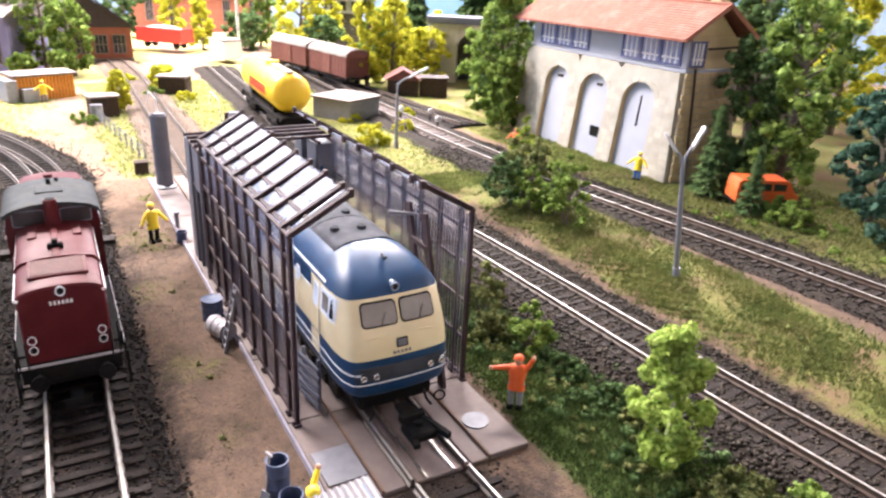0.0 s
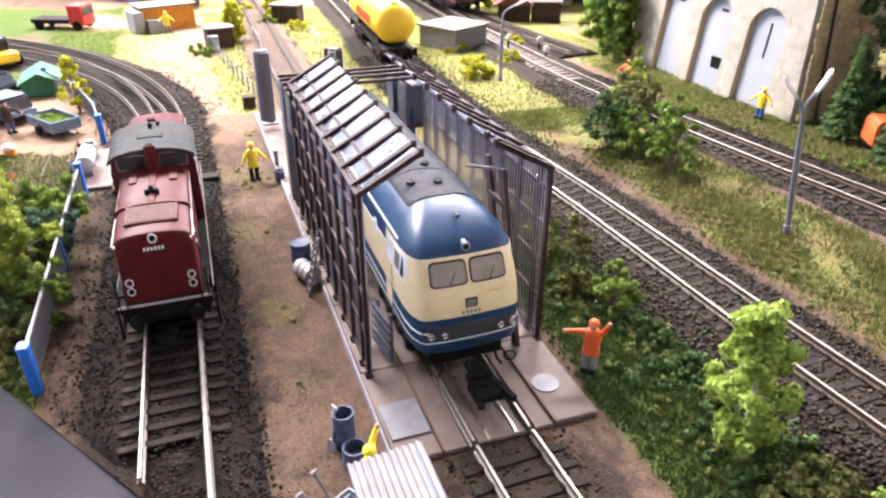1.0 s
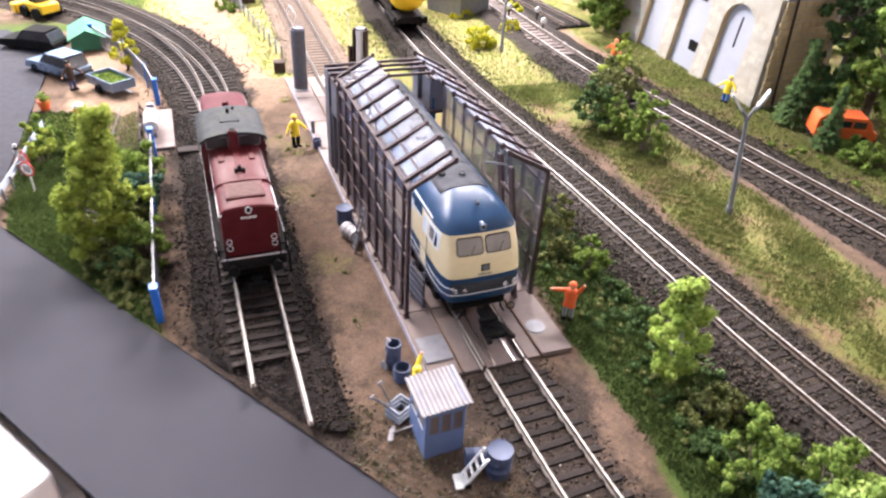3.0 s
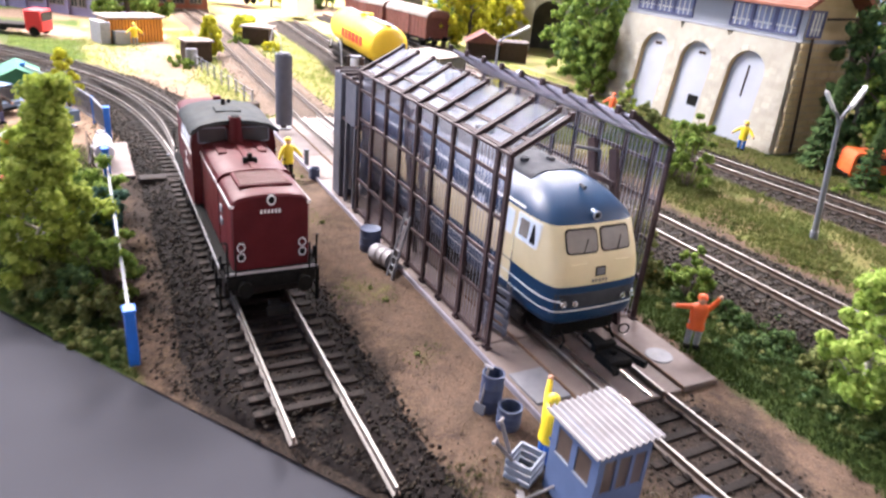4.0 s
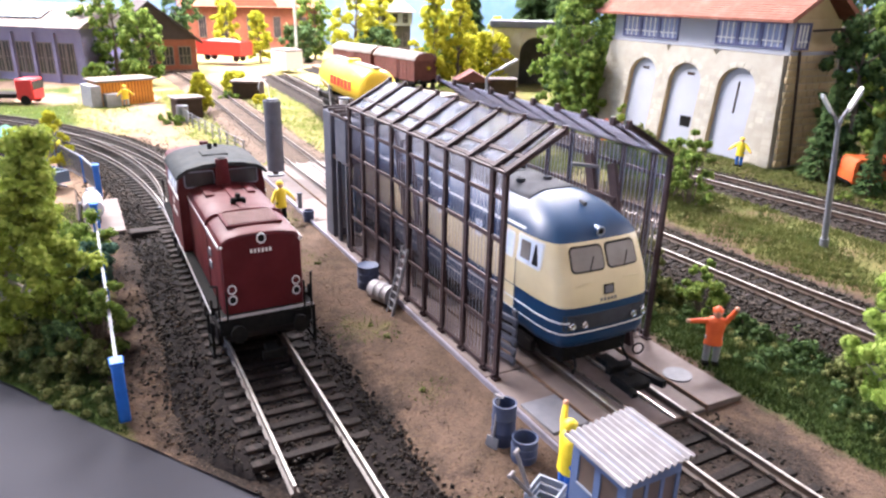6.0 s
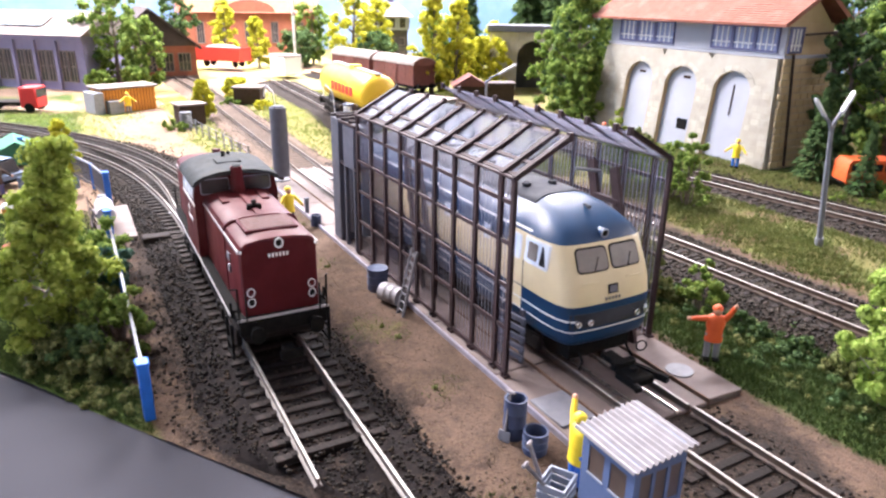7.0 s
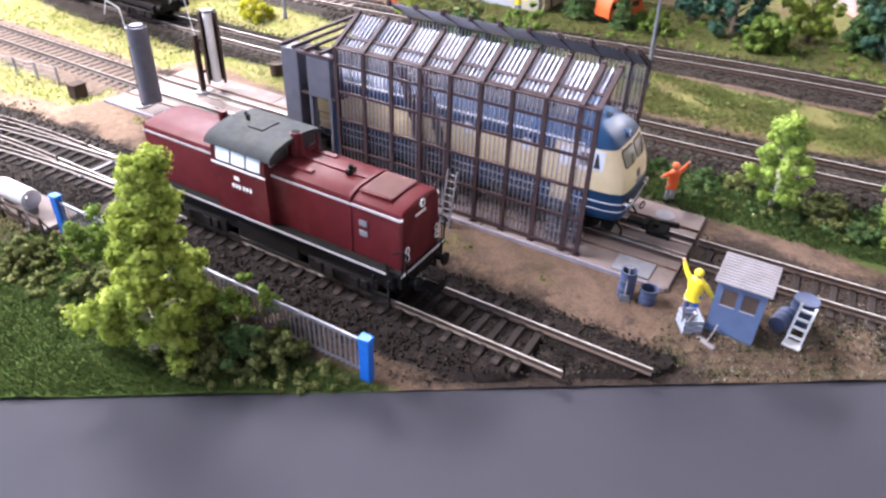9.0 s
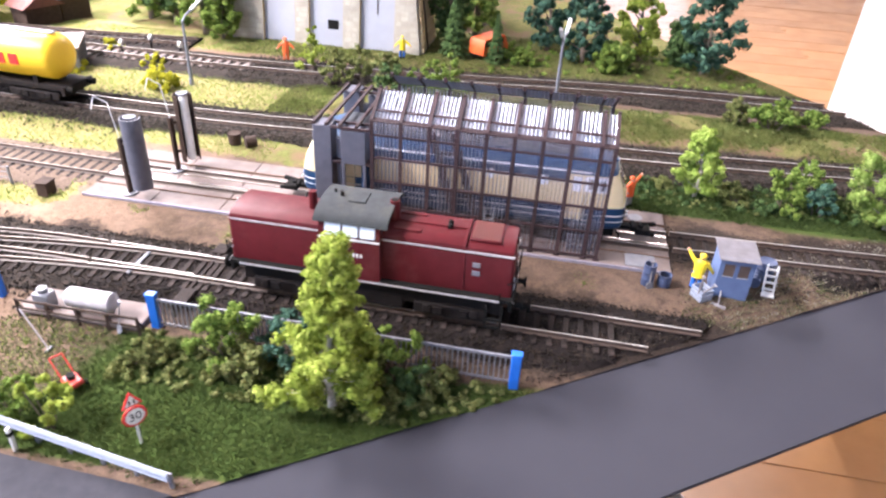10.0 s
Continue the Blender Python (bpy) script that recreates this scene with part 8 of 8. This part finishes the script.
v, f = leaf_soup([(a, b, 6.5) for a in (-5, 0, 5) for b in (-10, -3, 4, 10)], [3.2] * 12, 60, 0.9, 0.4)
soup("load", v, f, L_MID, trl)
for s in (-1, 1):
    part("wheel", Mesh().cyl((s * 9.2, 0, 3), (s * 11, 0, 3), 3, 14), M_BLACK, trl)
part("drawbar", Mesh().bar((0, -15, 3.6), (0, -24, 3.6), 1.2, 1.0), M_GREYPLATE, trl)
M_TENT = material("green_canvas", (0.03, 0.16, 0.09), (0.025, 0.13, 0.075), 150, 0.8)
tent = thing("market_tent", "green canvas stall with pitched roof", "tent", -142, 402, 0, 4)
part("roof", Mesh().loft([[(-14, y, 9), (0, y, 16), (14, y, 9), (14, y, 8), (0, y, 15), (-14, y, 8)] for y in (-20, 20)]), M_TENT, tent)
part("wall", Mesh().loft([[(-12, y, 0), (12, y, 0), (12, y, 9), (0, y, 14.8), (-12, y, 9)] for y in (-18, 18)]), M_TENT, tent)
pot = thing("planter_pot", "orange planter pot with a pale top on the gravel", "planter", -141, 259, 0)
part("pot", Mesh().cyl((0, 0, -0.5), (0, 0, 4.2), 2.6, 16, 3.4), M_ORANGEWALL, pot)
part("top", Mesh().ball((0, 0, 4.6), 3.3, 3.3, 2.4), M_WHITE, pot)
dig = thing("wheel_loader", "small yellow wheel loader", "loader", -184, 487, 0, 40)
part("body", Mesh().box(-9, -16, 5, 9, 10, 13, 1), M_TANKYELLOW, dig)
part("cab", Mesh().box(-7, -8, 13, 7, 4, 24, 0.8), M_DARKPANE, dig)
part("bucket", Mesh().box(-11, 18, 1, 11, 25, 9, 0.6), M_TANKYELLOW, dig)
part("arm", Mesh().bar((-5, 8, 11), (-5, 20, 6), 1.6, 2).bar((5, 8, 11), (5, 20, 6), 1.6, 2), M_TANKYELLOW, dig)
for s in (-1, 1):
    for y in (-10, 6):
        part("wheel", Mesh().cyl((s * 8.5, y, 5), (s * 12, y, 5), 5, 16), M_BLACK, dig)
tub = thing("planter", "small orange planter with flowers", "planter", -162, 271, 0)
part("pot", Mesh().cyl((0, 0, 0), (0, 0, 6), 3, 14, 4), M_ORANGE, tub)
v, f = leaf_soup([(0, 0, 7)], [4.5], 120, 0.9)
soup("plants", v, f, L_MID, tub)

# ---------------------------------------------------------------- wagons
def wheels_under(parent, half_len, n=2, w=9):
    for k in range(n):
        y = -half_len + 2 * half_len * k / (n - 1)
        m = Mesh()
        for s in (-1, 1):
            m.cyl((s * 7.2, y, 10), (s * 9.2, y, 10), 5, 16)
        m.cyl((-9, y, 10), (9, y, 10), 1, 8)
        part("wheelset", m, M_DARKIRON, parent)
        part("axle_guard", Mesh().box(-11.5, y - 3, 7, -10, y + 3, 14).box(10, y - 3, 7, 11.5, y + 3, 14), M_DARKIRON, parent)


tank = thing("tank_wagon", "bright yellow tank wagon on the middle track", "tank wagon", 123, 437, 0, -3.5)
tank.scale = (1.08, 1.2, 1.05)
part("frame", Mesh().box(-12, -58, 13.5, 12, 58, 17, 0.4), M_DARKIRON, tank)
tp = [(-55, 1), (-54.4, 7), (-52.5, 11.2), (-49, 13.4), (49, 13.4), (52.5, 11.2), (54.4, 7), (55, 1)]
part("tank", Mesh().loft([[(a * 1.14 * math.cos(t), y, 33.5 + a * 1.14 * math.sin(t)) for t in np.linspace(0, 6.283185, 28, endpoint=False)] for y, a in tp]), M_TANKYELLOW, tank, "bright yellow tank barrel")
bars = Mesh()
for k in range(6):
    bars.box(-15.6, -34 + 9 * k, 30, -15.1, -28 + 9 * k, 37)
part("lettering", bars, M_SIGNRED, tank)
part("dome", Mesh().cyl((0, 0, 47), (0, 0, 51), 5, 18), M_TANKYELLOW, tank)
part("catwalk", Mesh().box(-3, -50, 48.6, 3, 50, 49.4, 0.2), M_GREYPLATE, tank)
part("ladder", Mesh().box(-14, 20, 17, -13.3, 21, 40).box(-14, 25, 17, -13.3, 26, 40), M_GREYPLATE, tank)
part("saddle", Mesh().box(-11, -40, 17, 11, -37, 22), M_DARKIRON, tank)
part("saddle", Mesh().box(-11, 37, 17, 11, 40, 22), M_DARKIRON, tank)
for y in (-36, 36):
    bogie(tank, 0, y, (-10, 10), 12, 10)
for y in (-58, 58):
    part("buffer_beam", Mesh().box(-14, y - 1, 11.5, 14, y + 1, 17), M_DARKIRON, tank)
    for s in (-1, 1):
        part("buffer", Mesh().cyl((s * 10, y, 15), (s * 10, y + math.copysign(5, y), 15), 2.2, 14), M_BLACK, tank)


def covered_wagon(x, y, turn):
    w_ = thing("covered_wagon", "red-brown covered goods wagon with pale arched roof", "goods wagon", x, y, 0, turn, "covered wagons")
    part("frame", Mesh().box(-14, -44, 12, 14, 44, 15), M_DARKIRON, w_)
    part("body", Mesh().box(-15, -44, 15, 15, 44, 38), M_WAGONRED, w_)
    sl = Mesh()
    for k in range(12):
        sl.box(-15.4, -43 + 7.6 * k, 15, -15, -42 + 7.6 * k, 38).box(-14 + 2.4 * k, -44.4, 15, -13.5 + 2.4 * k, -44, 40)
    part("plank_relief", sl, M_WAGONRED, w_)
    part("door", Mesh().box(-16, -9, 16, -15.4, 9, 37, 0.2), M_WAGONRED, w_)
    prof = [(-16, 37.5)] + [(16 * math.sin(a), 37.5 + 8.5 * math.cos(a)) for a in np.linspace(-1.35, 1.35, 13)] + [(16, 37.5)]
    part("roof", Mesh().loft([[(a, y_, z) for a, z in prof] for y_ in (-45.5, 45.5)]), M_PALEROOF, w_, "pale arched roof")
    part("end_wall", Mesh().loft([[(a * 0.93, y_, z - 0.8) for a, z in prof] for y_ in (-46, -45.4)]), M_WAGONRED, w_)
    wheels_under(w_, 28)
    for s in (-1, 1):
        part("buffer", Mesh().cyl((s * 10, -44, 14.5), (s * 10, -50, 14.5), 2.2, 12), M_BLACK, w_)
    return w_


covered_wagon(252, 614, 8)
covered_wagon(237, 715, 12)
ow = thing("open_wagon", "red open goods wagon in the far yard", "goods wagon", 116, 974, 0, 42)
part("body", Mesh().box(-15, -40, 14, 15, 40, 17).box(-15, -40, 17, -13.5, 40, 34).box(13.5, -40, 17, 15, 40, 34).box(-13.5, -40, 17, 13.5, -38.5, 34).box(-13.5, 38.5, 17, 13.5, 40, 34), M_MOWER, ow)
part("load", Mesh().ball((0, 0, 30), 13, 36, 8, 12, 6), M_PALEROOF, ow)
wheels_under(ow, 26)
fz = thing("planked_crossing", "bleached timber planks beside the far rails", "planks", kind="structure")
for k in range(26):
    y = 292 + k * 8.6
    part("plank", Mesh().box(222 + 3 * math.sin(k), y, 0.6, 247 + 2 * math.cos(k * 2), y + 3.6, 2.6, 0.2), M_CONCRETE, fz)

# ---------------------------------------------------------------- far buildings
def wall_window(parent, x0, x1, z0, z1, y, bars=2, frame_m=None):
    w_ = part("window", Mesh().box(x0, y - 0.5, z0, x1, y + 0.3, z1), M_DARKPANE, parent)
    fr = Mesh().box(x0 - 1, y - 1.2, z0 - 1, x0, y + 0.2, z1 + 1).box(x1, y - 1.2, z0 - 1, x1 + 1, y + 0.2, z1 + 1).box(x0, y - 1.2, z0 - 1, x1, y + 0.2, z0).box(x0, y - 1.2, z1, x1, y + 0.2, z1 + 1)
    for k in range(1, bars + 1):
        fr.box(x0 + (x1 - x0) * k / (bars + 1) - 0.4, y - 1.0, z0, x0 + (x1 - x0) * k / (bars + 1) + 0.4, y - 0.5, z1)
    fr.box(x0, y - 1.0, (z0 + z1) / 2 - 0.4, x1, y - 0.5, (z0 + z1) / 2 + 0.4)
    part("window_frame", fr, frame_m or M_PALEROOF, w_)


rb = thing("brick_shed", "red brick engine shed with dark gabled front", "building", 3, 860, 0, 0)
part("wall", Mesh().box(-54, 0, -2, 54, 150, 44), M_BRICKRED, rb)
part("gable", Mesh().loft([[(-56, y, 44), (56, y, 44), (0, y, 88)] for y in (-1, 151)]), M_DARKROOF, rb, "dark boarded gable")
part("roof", Mesh().loft([[(-62, y, 42), (0, y, 92), (62, y, 42), (62, y, 39), (0, y, 89), (-62, y, 39)] for y in (-6, 156)]), M_DARKROOF, rb)
for x in (-40, -12, 10, 32):
    wall_window(rb, x, x + 14, 12, 34, 0)
part("plinth", Mesh().box(-55, -1.5, -2, 55, 0, 5), M_CONCRETE, rb)
vb = thing("violet_workshop", "long grey-violet workshop with pale roof and tall windows", "building", -170, 860, 0, -42)
part("wall", Mesh().box(-130, 0, -2, 120, 90, 62), M_VIOLETWALL, vb)
part("roof", Mesh().loft([[(x, -8, 62), (x, 45, 88), (x, 98, 62)] for x in (-136, 126)]), M_PALEROOF, vb, "pale grey roof")
part("skylight", Mesh().loft([[(x, 8, 72), (x, 30, 83), (x, 30, 84.5), (x, 8, 73.5)] for x in (-60, 60)]), M_BRIGHTPANE, vb, "pale blue skylight")
for k in range(8):
    x = -122 + k * 30
    wall_window(vb, x, x + 8, 10, 44, 0, 1)
    wall_window(vb, x + 11, x + 19, 10, 44, 0, 1)
    part("pilaster", Mesh().box(x - 7, -3, -2, x - 3, 0, 60), M_VIOLETWALL, vb)
part("cornice", Mesh().box(-132, -4, 56, 122, 0, 62), M_VIOLETWALL, vb)
fb = thing("brick_factory", "far orange-red brick factory with arched gable", "building", 233, 1282, 0, -12)
part("wall", Mesh().box(-130, 0, -2, 130, 60, 78), M_BRICKRED, fb)
part("roof", Mesh().loft([[(x, -6, 76), (x, 30, 100), (x, 66, 76)] for x in (-136, 136)]), M_BRICKRED, fb)
part("arched_gable", Mesh().loft([[(48 * math.cos(a), y, 78 + 22 * math.sin(a)) for a in np.linspace(0, math.pi, 13)] for y in (-4, 30)]), M_BRICKRED, fb)
for x in (-100, -60, -10, 40, 90):
    wall_window(fb, x, x + 12, 20, 58, 0)
ob_ = thing("orange_shed", "low orange plank shed with grey side and pale roof", "shed", -51, 603, 0, 18)
part("wall", Mesh().box(-26, 0, -1, 26, 26, 22), M_ORANGEWALL, ob_)
pl = Mesh()
for k in range(17):
    pl.box(-25.6 + 3.05 * k, -0.5, -1, -25.3 + 3.05 * k, 0, 22)
part("plank_relief", pl, M_BROWNWOOD, ob_)
part("roof", Mesh().box(-29, -4, 22, 29, 30, 24, 0.3), M_PALEROOF, ob_)
part("annex", Mesh().box(-36, -6, -1, -26.4, 20, 20, 0.4), M_GREYCLOTH, ob_)
part("step_box", Mesh().box(-24, -10, -1, -10, -1, 12, 0.4), M_GREYCLOTH, ob_)
sb = thing("brown_shed", "small brown plank shed with pale flat roof", "shed", -10, 505, 0, 10)
part("wall", Mesh().box(-11, -8, -1, 11, 10, 17), M_BROWNWOOD, sb)
part("roof", Mesh().box(-13, -10, 17, 13, 12, 18.6, 0.3), M_PALEROOF, sb)
part("drum", Mesh().cyl((-9, -14, -1), (-9, -14, 13), 5, 16), M_FENCEGREY, sb)
bb = thing("brown_bin", "dark brown lidded coal bin", "bin", 67, 605, 0, -30)
part("wall", Mesh().box(-14, -10, -1, 14, 10, 17, 0.4), M_BROWNWOOD, bb)
part("lid", Mesh().box(-16, -12, 17, 16, 12, 19, 0.3), M_PALEROOF, bb)
gb_ = thing("grey_container", "grey plank store with pale flat roof", "container", 193, 442, 0, 28)
part("wall", Mesh().box(-22, -22, -1, 22, 22, 18, 0.4), M_GREYCLOTH, gb_)
rb_ = Mesh()
for k in range(14):
    rb_.box(-21.5 + 3.2 * k, -22.5, 0, -20.9 + 3.2 * k, -22, 18).box(-22.5, -21.5 + 3.2 * k, 0, -22, -20.9 + 3.2 * k, 18)
part("rib_relief", rb_, M_GREYPLATE, gb_)
part("roof", Mesh().box(-24, -24, 18, 24, 24, 20, 0.3), M_PALEROOF, gb_)
h3 = thing("brown_cabin", "dark brown cabin with pink pitched roof", "cabin", 298, 533, 0, -24)
part("wall", Mesh().box(-18, -12, -1, 16, 14, 18), M_BROWNWOOD, h3)
part("roof", Mesh().loft([[(-22, y, 18), (-1, y, 30), (20, y, 18)] for y in (-16, 18)]), M_WAGONRED, h3)
part("store", Mesh().box(18, -10, -1, 48, 12, 20, 0.3), M_BROWNWOOD, h3)
part("store_roof", Mesh().box(17, -12, 20, 50, 14, 21.4, 0.3), M_DARKROOF, h3)
vd = thing("stone_viaduct", "pale stone viaduct pier with a dark arch", "viaduct", 421, 588, 0, -34)
vd.scale = (0.8, 0.8, 0.84)
for x0, x1 in ((-70, -26), (26, 80)):
    part("pier", Mesh().box(x0, 0, -2, x1, 46, 84, 0.6), M_STONEWALL, vd)
sp_ = []
for y in (0, 46):
    sp_.append([(26 * math.cos(a), y, 48 + 24 * math.sin(a)) for a in np.linspace(0, math.pi, 13)] + [(-26, y, 84), (26, y, 84)])
part("arch", Mesh().loft(sp_), M_STONEWALL, vd)
part("parapet", Mesh().box(-74, -3, 84, 84, 49, 94, 0.6), M_COLUMN, vd, "blue-grey parapet")
part("tunnel", Mesh().box(-26, 40, -2, 26, 45, 74), M_TIMBER, vd)
tw = thing("turret_house", "far grey stone turret house with violet hipped roof", "house", 427, 1042, 0, -20)
part("wall", Mesh().box(-34, -30, -2, 34, 30, 66), M_TIMBER, tw, "dark grey timber lower storey")
part("upper_wall", Mesh().box(-38, -34, 66, 38, 34, 96), M_RENDER, tw)
part("roof", Mesh().loft([[(-46, -42, 94), (46, -42, 94), (46, 42, 94), (-46, 42, 94)], [(-14, -8, 122), (14, -8, 122), (14, 8, 122), (-14, 8, 122)]]), M_PALEROOF, tw)
tw.scale = (0.82, 0.82, 0.82)
for x in (-26, -4, 18):
    wall_window(tw, x, x + 10, 72, 90, -34)
    wall_window(tw, x, x + 9, 20, 50, -30)
part("chimney", Mesh().box(-6, -4, 118, 6, 6, 136), M_VIOLET, tw)
wb = thing("white_wagon", "bleached white box van in the far yard", "goods wagon", 174, 838, 0, 20)
part("body", Mesh().box(-22, -26, 8, 22, 26, 44, 1.0), M_WHITE, wb)
part("roof", Mesh().box(-23, -27, 44, 23, 27, 48, 2.0), M_PALEROOF, wb)
wheels_under(wb, 16)
wb.scale = (0.66, 0.66, 0.66)
for x, y, h in ((212, 918, 127), (284, 1025, 135)):
    pl_ = thing("signal_mast", "tall pale lattice yard mast", "mast", x, y, 0, 0, "yard masts")
    part("mast", Mesh().box(-1.6, -1.6, -2, -0.8, 1.6, h).box(0.8, -1.6, -2, 1.6, 1.6, h), M_LAMPHEAD, pl_)
    part("lattice", Mesh().tube([(-1.2 if k % 2 else 1.2, 0, k * 6) for k in range(int(h / 6))], 0.4, 5), M_LAMPHEAD, pl_)
pf = thing("path_fence", "thin pale wire fence along the path", "fence")
for k in range(11):
    x, y = -20 + 2.1 * k, 508 - 17.6 * k
    part("post", Mesh().box(x - 0.5, y - 0.5, -1, x + 0.5, y + 0.5, 11), M_FENCEGREY, pf)
for z in (4, 7.5, 10.5):
    part("wire", Mesh().cyl((-20, 508, z), (1, 332, z), 0.25, 5), M_FENCEGREY, pf)
tr_ = thing("red_truck", "red lorry cab parked by the workshop", "truck", -147, 642, 0, -115)
part("cab", Mesh().box(-11, 6, 4, 11, 22, 24, 1.2), M_SIGNRED, tr_)
part("windscreen", Mesh().box(-9.5, 22, 14, 9.5, 22.4, 22), M_DARKPANE, tr_)
part("bed", Mesh().box(-11, -34, 6, 11, 5, 10, 0.4), M_DARKIRON, tr_)
for s in (-1, 1):
    for y in (-26, 14):
        part("wheel", Mesh().cyl((s * 9, y, 4.5), (s * 11.4, y, 4.5), 4.5, 16), M_BLACK, tr_)
for x, y, h in ((245, 358, 10.7), (256, 392, 10.7), (232, 405, 11.7)):
    sg = thing("dwarf_signal", "small dark shunting signal with pale face", "signal", x, y, 0, 0, "dwarf signals")
    part("post", Mesh().cyl((0, 0, -1), (0, 0, h), 0.8, 8), M_BLACK, sg)
    part("face", Mesh().cyl((0, -1.4, h), (0, 0.4, h), 2.6, 14), M_LAMPHEAD, sg)

# ---------------------------------------------------------------- floor planks, last
PLANK = data_of("plank", Mesh().box(-90, -600, -2, 90, 600, 0, 1.0))
PLANK.materials.append(M_FLOOR)
for i in range(32):
    for j in range(3):
        ob = part("plank", PLANK, M_FLOOR, floor)
        ob.matrix_basis = pose((300 + i * 184) * MM, (-1400 + j * 1206 + (i % 3) * 330) * MM, (FLOOR_Z + 0.2) * MM)
for i in range(8):
    for j in range(2):
        ob = part("plank", PLANK, M_FLOOR, floor)
        ob.matrix_basis = pose((-1100 + i * 184) * MM, (-1500 + j * 1206 + (i % 3) * 330) * MM, (FLOOR_Z + 0.2) * MM)
